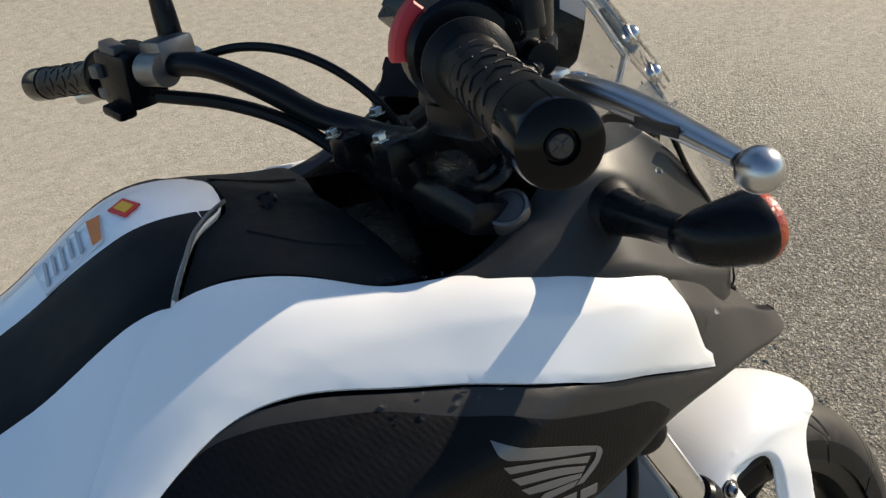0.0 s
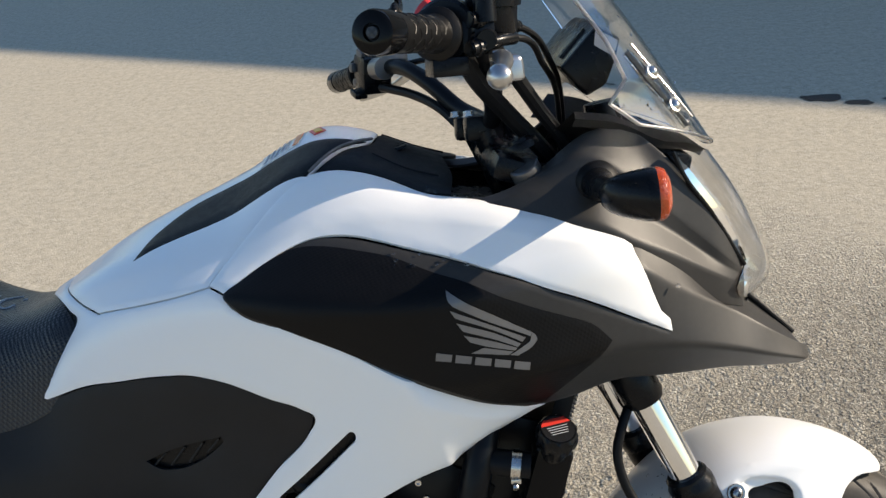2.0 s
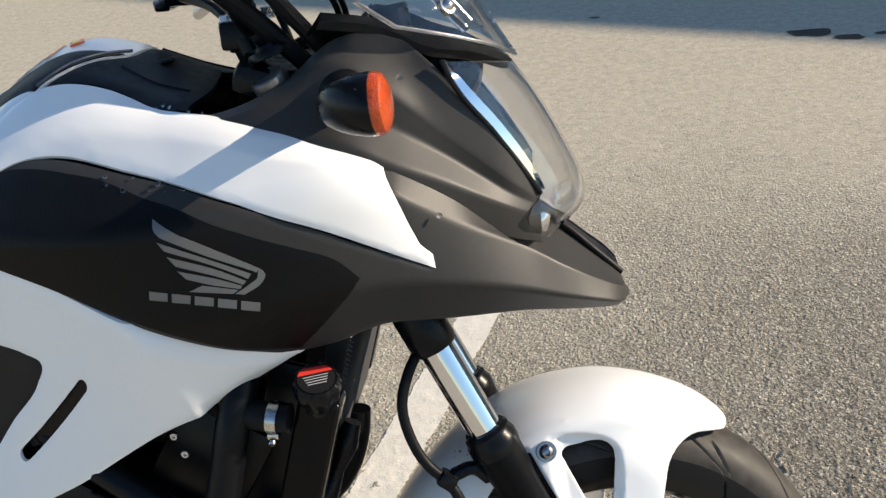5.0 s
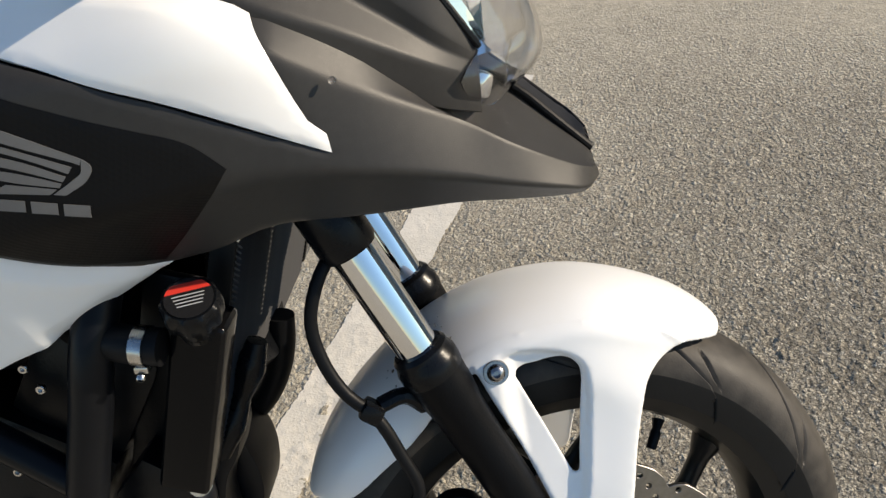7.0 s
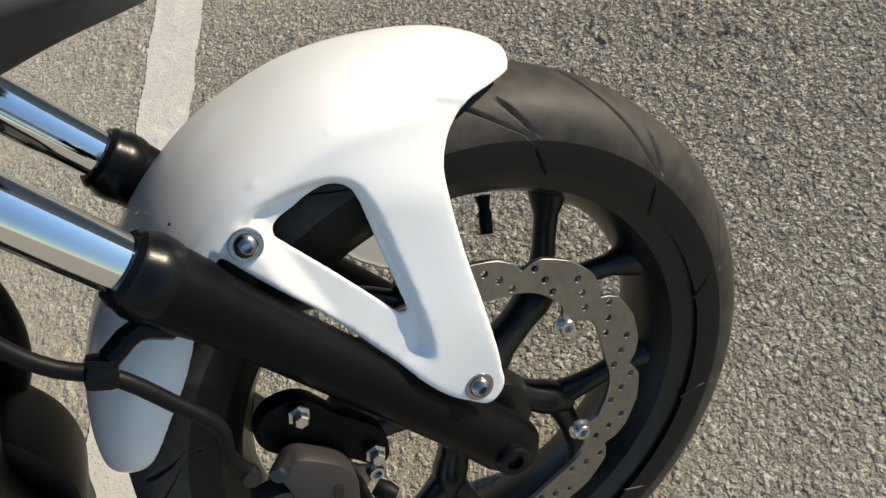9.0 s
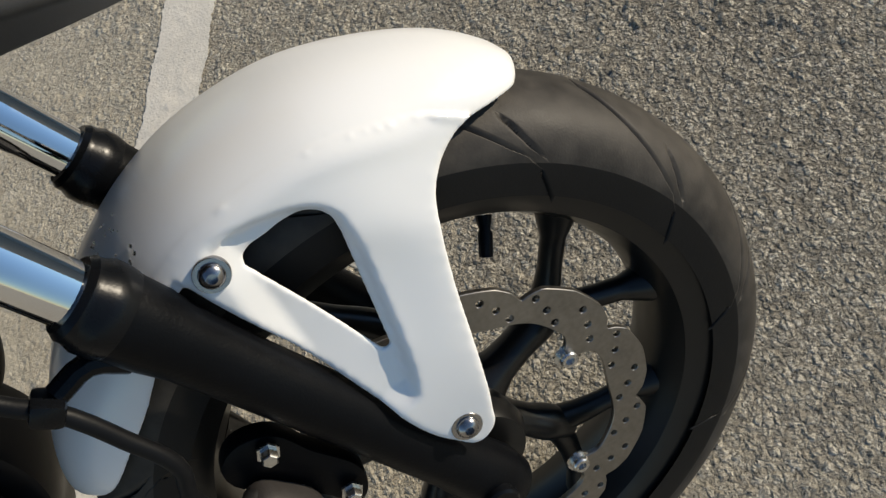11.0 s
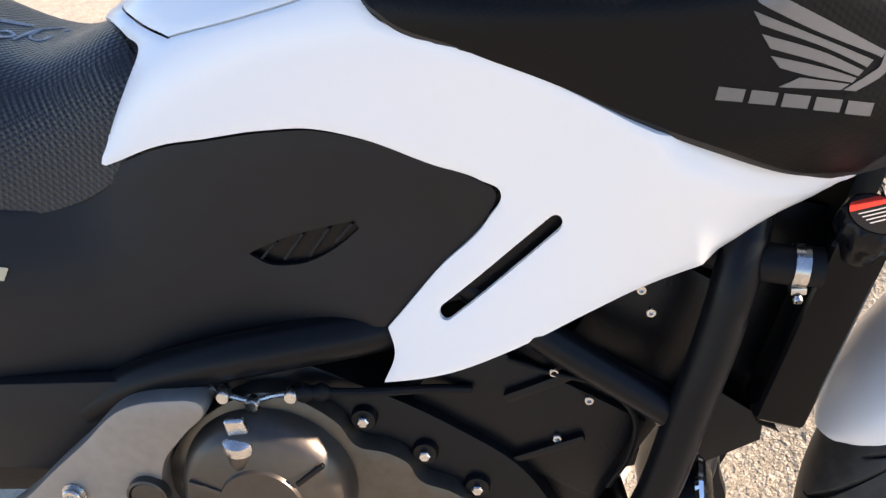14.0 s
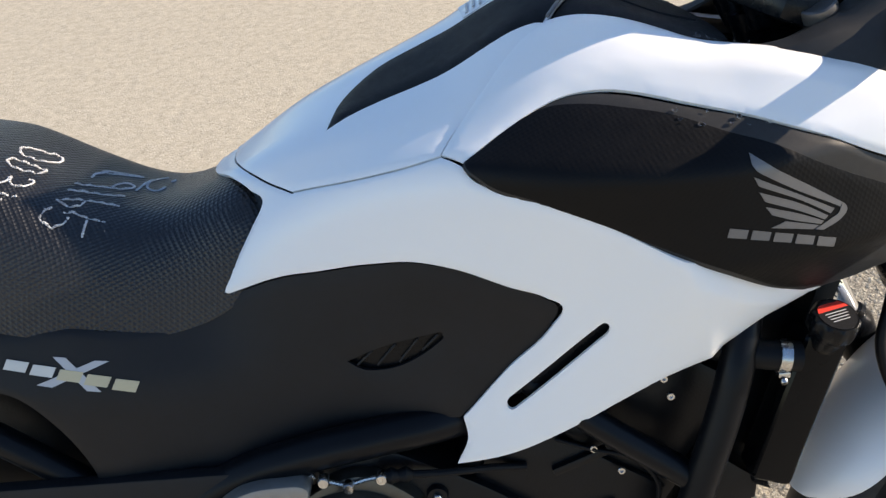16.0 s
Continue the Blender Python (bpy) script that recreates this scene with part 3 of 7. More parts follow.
OIL = material("damp_oil_stain", (0.030, 0.028, 0.026), 0.5, vary=0.3, scale=60, bump=0.0008, bump_scale=300)
rnd = random.Random(11)
for cx, cy, w, h in ((1.22, 3.09, 0.11, 0.05), (1.36, 3.0, 0.07, 0.035), (1.55, 2.93, 0.05, 0.03), (1.50, 3.02, 0.03, 0.02), (-1.0, 4.55, 0.07, 0.03), (-0.35, 4.2, 0.05, 0.025), (-0.1, 4.12, 0.04, 0.02), (0.35, 3.56, 0.03, 0.014)):
    pts = [(cx + w * rnd.uniform(0.6, 1.15) * math.cos(a), cy + h * rnd.uniform(0.6, 1.15) * math.sin(a)) for a in np.linspace(0, 2 * math.pi, 11)[:-1]]
    tagged(stain(pts), "dark damp oil stain on the asphalt", "stain", group="oil stains on the ground", kind="structure")


def build_building():
    """A plain rendered building out of view whose roof line throws the long shadow over the car park."""
    h = 6.0
    back = h * SUN.x / SUN.z
    side = h * SUN.y / SUN.z
    a = Vector((-16.0, 11.15, 0)) + Vector((back, side, 0))
    b = Vector((7.5, -0.02, 0)) + Vector((back, side, 0))
    d = (b - a).normalized()
    nrm = Vector((-d.y, d.x, 0))
    out = [a, b, b + nrm * 12, a + nrm * 12]
    bm = slab([(p.x, p.y) for p in out], h, None, bevel=0.05)
    ob = part("building_wall", bm, RENDERED_WALL, None)
    tagged(ob, "plain pale rendered building beside the car park", "building", kind="structure")


RENDERED_WALL = material("pale_render", (0.30, 0.28, 0.25), 0.85, vary=0.1, scale=3, bump=0.002, bump_scale=60)
build_building()

# ---- the motorcycle ----
LEAN_ANGLE = -14.5
bike = new("motorcycle")
bike.matrix_basis = Matrix.Translation((0, 0, 0.285)) @ pose(0, 0, 0, LEAN_ANGLE) @ Matrix.Translation((0, 0, -0.30))
tagged(bike, "white and dark grey motorcycle leaning on its side stand on asphalt", "motorcycle")
# the steered front: turned a little to the left
STEER = pose(0, 0, 0.30, 14.5) @ pose(0, 0, 0, 0, 0, 10) @ pose(0, 0, 0, -21) @ Matrix.Translation((0, 0, -0.30))

FLANK = [
    (-1.30, .140, .60, .150, .70, .130, .78, .060, .83, -.035, .84),
    (-1.10, .140, .58, .150, .70, .130, .79, .060, .84, -.035, .85),
    (-0.95, .125, .58, .125, .70, .100, .80, .050, .893, -.040, .905),
    (-0.84, .120, .58, .128, .72, .128, .88, .078, .940, -.045, .972),
    (-0.68, .152, .58, .154, .74, .183, .927, .106, .985, -.050, 1.045),
    (-0.57, .155, .60, .178, .77, .220, .925, .090, 1.050, -.055, 1.094),
    (-0.43, .150, .68, .217, .82, .232, .925, .130, 1.025, -.050, 1.046),
    (-0.33, .130, .74, .213, .835, .216, .935, .160, 1.005, -.045, 1.012),
    (-0.23, .110, .76, .187, .845, .190, .945, .150, .98, -.045, 1.0),
    (-0.15, .095, .765, .160, .835, .148, .895, .120, .93, -.040, .95),
    (-0.08, .072, .764, .125, .812, .104, .854, .055, .838, -.035, .866),
    (-0.04, .062, .762, .104, .796, .090, .826, .050, .808, -.033, .840),
    (0.00, .050, .760, .078, .780, .064, .798, .034, .784, -.031, .806),
    (0.020, .040, .760, .058, .771, .047, .785, .022, .774, -.030, .788),
    (0.034, .018, .763, .026, .768, .022, .776, .006, .770, -.030, .772),
]
COWL = [
    (-0.44, .128, 1.008, .128, 1.012, .124, 1.018, .118, 1.020, .105, 1.012),
    (-0.40, .140, .996, .142, 1.000, .138, 1.008, .130, 1.014, .114, 1.006),
    (-0.36, .150, .990, .154, .998, .150, 1.011, .138, 1.018, .120, 1.012),
    (-0.31, .165, .975, .166, .990, .150, 1.022, .138, 1.035, .118, 1.036),
    (-0.25, .168, .953, .172, .984, .146, 1.018, .140, 1.054, .110, 1.078),
    (-0.20, .157, .926, .160, .957, .134, .988, .134, 1.022, .094, 1.080),
    (-0.16, .138, .902, .141, .936, .118, .960, .119, .984, .104, 1.048),
    (-0.12, .112, .874, .118, .911, .102, .929, .105, .947, .098, .998),
    (-0.09, .094, .858, .098, .892, .091, .906, .093, .919, .086, .956),
    (-0.06, .072, .846, .074, .876, .072, .885, .071, .892, .068, .905),
]
UP = [(-0.569, 3.02, 1), (-0.53, 3.05), (-0.475, 3.06), (-0.432, 2.99), (-0.372, 3.04), (-0.30, 3.05), (-0.228, 2.98, 1), (-0.212, 2.62, 1), (-0.207, 2.25), (-0.190, 1.72), (-0.182, 1.52, 1), (-0.171, 1.42, 1), (-0.169, 1.23, 1), (-0.228, 1.43), (-0.29, 1.77), (-0.348, 2.14), (-0.407, 2.38), (-0.468, 2.48), (-0.525, 2.51), (-0.582, 2.45), (-0.631, 2.30), (-0.663, 2.12, 1), (-0.682, 2.24, 1), (-0.673, 2.40), (-0.648, 2.68), (-0.620, 2.86), (-0.594, 2.96)]
LOW = [(-0.683, 2.215, 1), (-0.665, 2.10, 1), (-0.657, 2.0), (-0.622, 1.90), (-0.574, 1.785), (-0.524, 1.585), (-0.474, 1.285), (-0.42, 0.945), (-0.37, 0.60), (-0.313, 0.255, 1), (-0.35, 0.15), (-0.40, 0.172), (-0.43, 0.208), (-0.461, 0.235), (-0.518, 0.240), (-0.578, 0.19), (-0.639, 0.12), (-0.695, 0.09, 1), (-0.681, 0.30), (-0.684, 0.45, 1), (-0.633, 0.76), (-0.589, 0.97), (-0.577, 1.09), (-0.592, 1.19), (-0.628, 1.31), (-0.682, 1.47), (-0.72, 1.54), (-0.766, 1.57), (-0.828, 1.61), (-0.892, 1.74), (-0.936, 1.86, 1), (-0.909, 2.07), (-0.888, 2.27), (-0.874, 2.47), (-0.890, 2.74), (-0.916, 3.10), (-0.945, 3.6), (-0.950, 4.0, 1), (-0.925, 4.0, 1), (-0.921, 3.6), (-0.904, 3.16), (-0.877, 2.78), (-0.839, 2.34, 1), (-0.786, 2.20), (-0.726, 2.17)]


RIDGE_X = [-0.612, -0.584, -0.5625, -0.5357, -0.5097, -0.459, -0.41, -0.3627, -0.335, -0.275, -0.2425, -0.20]
RIDGE_U = [2.50, 2.53, 2.57, 2.61, 2.65, 2.71, 2.72, 2.69, 2.62, 2.40, 2.17, 1.85]
UNDER_X = [-0.663, -0.631, -0.582, -0.525, -0.468, -0.407, -0.348, -0.29, -0.228, -0.169]
UNDER_U = [2.12, 2.30, 2.45, 2.51, 2.48, 2.38, 2.14, 1.77, 1.43, 1.23]


def shoulder(X, U):
    """The upper panel's long ridge: flat above it, steep below, level with its neighbour at the lower edge."""
    top, low = np.interp(X, RIDGE_X, RIDGE_U), np.interp(X, UNDER_X, UNDER_U)
    below = np.clip((U - low - 0.03) / np.maximum(top - low - 0.03, 0.05), 0, 1)
    above = np.clip(1 - (U - top) / 0.36, 0, 1)
    rise = np.where(U < top, below, above)
    a, b = np.clip((X + 0.66) / 0.20, 0, 1), np.clip((-0.18 - X) / 0.10, 0, 1)
    return 0.0055 * rise * a * a * (3 - 2 * a) * b * b * (3 - 2 * b)


def stadium(p, q, half):
    """A round-ended slot between two places of the skin."""
    a, b = np.array([p[0], p[1] * USCALE]), np.array([q[0], q[1] * USCALE])
    d = (b - a) / np.linalg.norm(b - a)
    s = np.array([-d[1], d[0]])
    pts = [b + half * (math.cos(t) * s + math.sin(t) * d) for t in np.linspace(0, math.pi, 7)] + [a - half * (math.cos(t) * s + math.sin(t) * d) for t in np.linspace(0, math.pi, 7)]
    return [(x, y / USCALE, 1) if i in (0, 6, 7, 13) else (x, y / USCALE) for i, (x, y) in enumerate(pts)]


def away_from(P, line):
    """Distance of places of the skin from a line of them."""
    best = np.full(len(P), 9.0)
    for a, b in zip(line, line[1:]):
        a, b = np.array(a) * [1, USCALE], np.array(b) * [1, USCALE]
        k = np.clip(((P - a) @ (b - a)) / ((b - a) @ (b - a)), 0, 1)
        best = np.minimum(best, np.linalg.norm(P - a - k[:, None] * (b - a), axis=1))
    return best


def tip_facet(X, U):
    """The lower panel's forward facet: a crease, then chamfers that fall off along its upper and lower edges."""
    P = np.stack([X, U * USCALE], 1)
    s = (X - FACET[0]) * FACET[2] + (U * USCALE - FACET[1]) * FACET[3]
    k = np.clip(s / 0.014, 0, 1)
    up = np.clip(1 - away_from(P, [(-0.476, 1.29), (-0.42, 0.945), (-0.37, 0.60), (-0.313, 0.255)]) / 0.016, 0, 1)
    down = np.clip(1 - away_from(P, [(-0.313, 0.24), (-0.35, 0.15), (-0.40, 0.172), (-0.44, 0.215)]) / 0.016, 0, 1)
    swell = 0.0042 * np.clip(1 - np.abs(s) / 0.055, 0, 1) ** 1.5
    ease = np.clip((-0.318 - X) / 0.05, 0, 1)
    return swell * ease - k * ease * (0.0095 * up + 0.0060 * down)


FACET = (-0.441, 0.068, 0.957, 0.291)
LOW_SLOT = stadium((-0.5385, 0.850), (-0.631, 0.503), 0.0062)
DARK = [(-0.6635, 2.06), (-0.641, 2.265), (-0.607, 2.405), (-0.57, 2.475), (-0.525, 2.49), (-0.468, 2.455), (-0.407, 2.36), (-0.348, 2.115), (-0.29, 1.745), (-0.228, 1.40), (-0.176, 1.24, 1), (-0.198, 1.75), (-0.214, 2.78, 1), (-0.16, 2.78), (-0.125, 2.65), (-0.10, 2.30), (-0.088, 2.03, 1), (-0.06, 2.02), (-0.03, 2.02), (0.0, 2.02), (0.032, 2.0, 1), (0.0335, 1.4), (0.0335, 0.7), (0.032, 0.25, 1), (0.0, 0.25), (-0.06, 0.25), (-0.12, 0.22), (-0.18, 0.25), (-0.229, 0.32), (-0.285, 0.2), (-0.318, 0.26), (-0.36, 0.55), (-0.40, 0.82), (-0.442, 1.07), (-0.477, 1.30), (-0.536, 1.615), (-0.597, 1.82), (-0.650, 1.95)]
TEX = [(-0.6605, 2.06), (-0.639, 2.245), (-0.607, 2.385), (-0.585, 2.425), (-0.558, 2.425), (-0.516, 2.405), (-0.4677, 2.367), (-0.4225, 2.238), (-0.402, 2.172), (-0.3512, 1.880), (-0.289, 1.515), (-0.2597, 1.339), (-0.2392, 1.12, 1), (-0.254, 0.94), (-0.296, 0.49), (-0.315, 0.33, 1), (-0.360, 0.60), (-0.400, 0.87), (-0.442, 1.12), (-0.477, 1.34), (-0.536, 1.645), (-0.597, 1.845), (-0.648, 1.97)]
LID = [(-0.684, 2.235, 1), (-0.727, 2.19), (-0.786, 2.22), (-0.838, 2.36, 1), (-0.875, 2.79), (-0.902, 3.16), (-0.919, 3.6), (-0.923, 4.0, 1), (-0.503, 4.0, 1), (-0.507, 3.72), (-0.540, 3.40), (-0.556, 3.2), (-0.572, 3.0, 1), (-0.597, 2.94), (-0.622, 2.84), (-0.650, 2.66), (-0.676, 2.38)]
INLAY = [(-0.800, 3.06, 1), (-0.778, 3.16), (-0.745, 3.225), (-0.705, 3.235), (-0.660, 3.20), (-0.616, 3.11), (-0.574, 3.01, 1), (-0.558, 3.20), (-0.542, 3.40), (-0.512, 3.66, 1), (-0.55, 3.62), (-0.595, 3.63), (-0.64, 3.70), (-0.70, 3.75), (-0.752, 3.70), (-0.785, 3.46)]
FRONT_TOP = [(-0.566, 3.02, 1), (-0.53, 3.07), (-0.475, 3.08), (-0.44, 3.02), (-0.405, 3.06, 1), (-0.405, 3.5), (-0.42, 4.0, 1), (-0.50, 4.0, 1), (-0.503, 3.72), (-0.536, 3.40), (-0.550, 3.2)]
SIDE = [(-0.940, 1.85, 1), (-0.892, 1.72), (-0.828, 1.59), (-0.766, 1.55), (-0.72, 1.52), (-0.682, 1.45), (-0.628, 1.29), (-0.594, 1.17), (-0.582, 1.09), (-0.592, 0.96), (-0.636, 0.74), (-0.688, 0.44, 1), (-0.758, 0.46), (-0.83, 0.36), (-0.876, 0.26), (-0.94, 0.0, 1), (-1.0, -0.3, 1), (-1.09, -0.3, 1), (-1.10, 0.35), (-1.125, 0.80), (-1.16, 1.15), (-1.22, 1.32), (-1.30, 1.4, 1), (-1.30, 2.05, 1), (-1.163, 2.12), (-1.10, 1.925), (-1.047, 1.775), (-1.008, 1.735), (-0.972, 1.765)]
VENT = [(-0.804, 0.93, 1), (-0.773, 1.00), (-0.724, 1.06), (-0.700, 1.075, 1), (-0.698, 1.03, 1), (-0.720, 0.94), (-0.764, 0.845), (-0.789, 0.86)]
CORE = [(-0.97, 0.6, 1), (-0.66, 0.5, 1), (-0.40, 0.6, 1), (-0.20, 0.6, 1), (-0.16, 1.2, 1), (-0.20, 2.6, 1), (-0.42, 2.9, 1), (-0.55, 3.3, 1), (-0.55, 4.0, 1), (-0.95, 4.0, 1)]

inner = part("inner_body", panel(FLANK, CORE, lift=-0.011, thick=0.004, res=0.02), SMOOTH_BLACK, bike)
part("inner_body", panel(FLANK, CORE, lift=-0.011, thick=0.004, res=0.02, other=True), SMOOTH_BLACK, bike)
for side in (False, True):
    up = part("upper_side_panel", panel(FLANK, UP, lift=0.003, relief=shoulder, res=0.0065, other=side), WHITE, bike, "pearl white upper side panel")
    low = part("lower_side_panel", panel(FLANK, LOW, relief=tip_facet, res=0.0052, lift=0.002, holes=[LOW_SLOT], other=side), WHITE, bike, "pearl white lower side panel")
    dark = part("side_cowl", panel(FLANK, DARK, lift=0.001, other=side, soft=0.08, res=0.0065), COWL_GREY, bike, "satin dark grey side cowl")
    part("grip_panel", panel(FLANK, TEX, lift=0.0022, thick=0.003, rim=0.0008, other=side, soft=0.08, res=0.007), KNURL, dark, "dimpled black plastic panel")
    cover = part("side_cover", panel(FLANK, SIDE, lift=-0.002, holes=[VENT], other=side), SIDE_BLACK, bike, "matt black side cover")
lid = part("luggage_lid", panel(FLANK, LID, lift=0.0025, both=True), WHITE, bike, "pearl white luggage lid on top of the body")
for side in (False, True):
    part("lid_inlay", panel(FLANK, INLAY, lift=0.0045, thick=0.004, rim=0.002, other=side), GRAIN, lid, "black grained inlay")
part("lid_front", panel(FLANK, FRONT_TOP, lift=0.002, both=True), GRAIN, bike, "black grained cover before the lid")
trim = [skin_at(FLANK, x, u, 0.006) for x, u in ((-0.569, 3.02), (-0.553, 3.2), (-0.539, 3.40), (-0.522, 3.57), (-0.506, 3.71))]
part("lid_trim", tube(trim, 0.0019, 8, 0.006), PERCH_GREY, bike, "thin bright metal trim")
for side in (False, True):
    edge = [(-0.43, 0.0, 1), (-0.31, 0.0, 1), (-0.25, 0.0, 1), (-0.20, 0.0, 1), (-0.14, 0.0, 1), (-0.09, 0.0, 1), (-0.062, 0.0, 1), (-0.062, 4.0, 1), (-0.10, 4.0, 1), (-0.15, 4.0, 1), (-0.2, 4.0, 1), (-0.25, 4.0, 1), (-0.31, 4.0, 1), (-0.43, 4.0, 1)]
    part("front_cowl", panel(COWL, edge, lift=0.0, thick=0.004, other=side, soft=0.14, res=0.006), COWL_GREY, bike, "satin dark grey front cowl with sharp creases")
    # the plain black strip between cowl and screen
    out = np.array([(-.262, -.128, 1.094), (-.205, -.100, 1.081), (-.165, -.094, 1.060), (-.125, -.060, 1.050), (-.092, -.005, 1.034), (-.082, .048, 1.030)])
    inn = np.array([(-.262, -.118, 1.101), (-.215, -.090, 1.091), (-.178, -.078, 1.074), (-.142, -.046, 1.064), (-.112, .0, 1.050), (-.104, .048, 1.046)])
    lip = inn + [-0.03, 0.03, -0.03]
    out, inn, lip = [spline(k, 0.01) if not side else mirrored(spline(k, 0.01)) for k in (out, inn, lip)]
    q = [np.array([k[int(round(s * (len(k) - 1)))] for s in np.linspace(0, 1, 18)]) for k in (out - [0.004, 0, 0.008], out, inn, lip)]
    strip = from_arrays([p for row in q for p in row], [(r * 18 + i, r * 18 + i + 1, r * 18 + 18 + i + 1, r * 18 + 18 + i) for r in range(len(q) - 1) for i in range(17)])
    bmesh.ops.recalc_face_normals(strip, faces=strip.faces)
    part("screen_base", strip, GRAIN, bike, "black strip under the screen")

BEAK = [(-0.115, 2.0, 1), (-0.085, 2.0), (-0.03, 2.0), (0.0, 2.0), (0.032, 2.0, 1), (0.0335, 3.0), (0.0335, 4.0, 1), (-0.115, 4.0, 1)]
part("beak_top", panel(FLANK, BEAK, lift=-0.001, thick=0.004, both=True, soft=0.10, res=0.006), COWL_GREY, bike)
rim_line = tube([(-.075, .030, .862), (-.035, .026, .838), (0.0, .024, .806), (.020, .024, .787), (.031, .026, .776)], 0.0042, 10)
part("beak_rim", rim_line, GRAIN, bike, "black rim along the beak")
for x0, u0, x1, u1 in ((-0.776, 0.985, -0.794, 0.885), (-0.750, 1.020, -0.772, 0.875), (-0.726, 1.040, -0.748, 0.890), (-0.704, 1.055, -0.722, 0.960)):
    a, b = skin_at(FLANK, x0, u0, -0.006), skin_at(FLANK, x1, u1, -0.006)
    part("vent_slat", tube([a, b], 0.0013, 6, smooth=False), SIDE_BLACK, cover)

# the maker's wing and word as plain shapes, and the badge on the side cover
WING = [
    [(-0.4150, 2.083, 1), (-0.3772, 1.814), (-0.3277, 1.456, 1), (-0.3297, 1.417, 1), (-0.3335, 1.444, 1), (-0.3710, 1.672), (-0.4087, 1.929, 1), (-0.4135, 1.984)],
    [(-0.4125, 1.896, 1), (-0.3707, 1.640), (-0.3350, 1.415, 1), (-0.3385, 1.376, 1), (-0.3515, 1.467), (-0.3647, 1.555), (-0.4077, 1.803, 1)],
    [(-0.4065, 1.742, 1), (-0.3645, 1.522), (-0.3405, 1.359, 1), (-0.3435, 1.329, 1), (-0.3640, 1.451), (-0.4005, 1.639, 1)],
    [(-0.3997, 1.589, 1), (-0.3637, 1.424), (-0.3445, 1.320, 1), (-0.3467, 1.294, 1), (-0.3767, 1.413), (-0.3935, 1.498, 1)],
    [(-0.3802, 1.404, 1), (-0.3485, 1.288, 1), (-0.3540, 1.262, 1), (-0.3930, 1.370, 1)],
    [(-0.3277, 1.456, 1), (-0.3242, 1.419), (-0.3227, 1.373), (-0.3265, 1.312), (-0.3437, 1.231, 1), (-0.3520, 1.257, 1), (-0.3365, 1.328), (-0.3302, 1.365), (-0.3290, 1.405, 1)],
]
for side in (False, True):
    for k, outline in enumerate(WING):
        part("wing_mark" if k < 5 else "wing_hook", panel(FLANK, outline, lift=0.0029, thick=0.0006, rim=0.0, res=0.004, other=side, soft=0.08), GREY_PRINT, bike, "grey printed emblem shape")
    for k in range(5):
        x = -.4300 + .0206 * k
        u = 1.458 - 3.41 * (x + .4302)
        part("word_block", panel(FLANK, [(x, u, 1), (x + .0168, u - .0573, 1), (x + .0152, u - .0573 - .080, 1), (x - .0016, u - .084, 1)], lift=0.0029, thick=0.0006, rim=0.0, res=0.004, other=side, soft=0.08), GREY_PRINT, bike, "grey printed block")
for k, cross in enumerate(([(-1.111, 1.59, 1), (-1.098, 1.56, 1), (-1.067, 1.11, 1), (-1.081, 1.14, 1)], [(-1.069, 1.48, 1), (-1.055, 1.45, 1), (-1.116, 1.23, 1), (-1.132, 1.28, 1)])):
    part("badge_stroke", panel(FLANK, cross, lift=-0.0008, thick=0.0006, rim=0.0, res=0.005), PRINT_AND_LIT_FACE, cover, "grey printed stroke")
for k in range(5):
    x, u = -1.157 + .0272 * k, 1.60 - .098 * k
    part("badge_block", panel(FLANK, [(x - .002, u + .03, 1), (x + .021, u - .04, 1), (x + .015, u - .155, 1), (x - .008, u - .085, 1)], lift=-0.0003, thick=0.0006, rim=0.0, res=0.005), PALE_PRINT if k < 2 else GOLD_PRINT, cover, "printed badge block")


def lid_top(x, y):
    """Height of the lid at a place of the plan."""
    P = skin(FLANK, np.full(200, float(x)), np.linspace(2.5, 4, 200))
    return float(np.interp(y if y < .05 else .1 - y, P[:, 1], P[:, 2]))


def sticker(name, pts, mat, lift, parent=None, label=""):
    n = len(pts)
    top = [(x, y, lid_top(x, y) + lift) for x, y in pts]
    bot = [(x, y, z - 0.0012) for x, y, z in top]
    bm = from_arrays(top + bot, [tuple(range(n))] + [(i, (i + 1) % n, n + (i + 1) % n, n + i) for i in range(n)])
    bmesh.ops.recalc_face_normals(bm, faces=bm.faces)
    return part(name, bm, mat, parent or lid, label)


sticker("sticker", [(-.588, .034), (-.574, .040), (-.564, .022), (-.578, .014)], STICKER_RED, 0.0052, label="red warning sticker")
sticker("sticker_mark", [(-.583, .032), (-.575, .035), (-.569, .023), (-.577, .019)], STICKER_YELLOW, 0.0056, label="yellow symbol")
sticker("label", [(-.655, .048), (-.594, .036), (-.599, .006), (-.650, .006)], STICKER_WHITE, 0.0050, label="white label with unreadable print")
sticker("label_band", [(-.606, .040), (-.595, .035), (-.600, .008), (-.607, .010)], STICKER_ORANGE, 0.0054, label="orange band")
for k in range(5):
    x = -.614 - .0075 * k
    sticker("print_line", [(x - .0025, .040), (x, .040), (x - .001, .012 + .004 * (k % 2)), (x - .0035, .012 + .004 * (k % 2))], PRINT_AND_LIT_FACE, 0.0054)
lockc = Vector((-.470, .018, lid_top(-.470, .018) + 0.003))
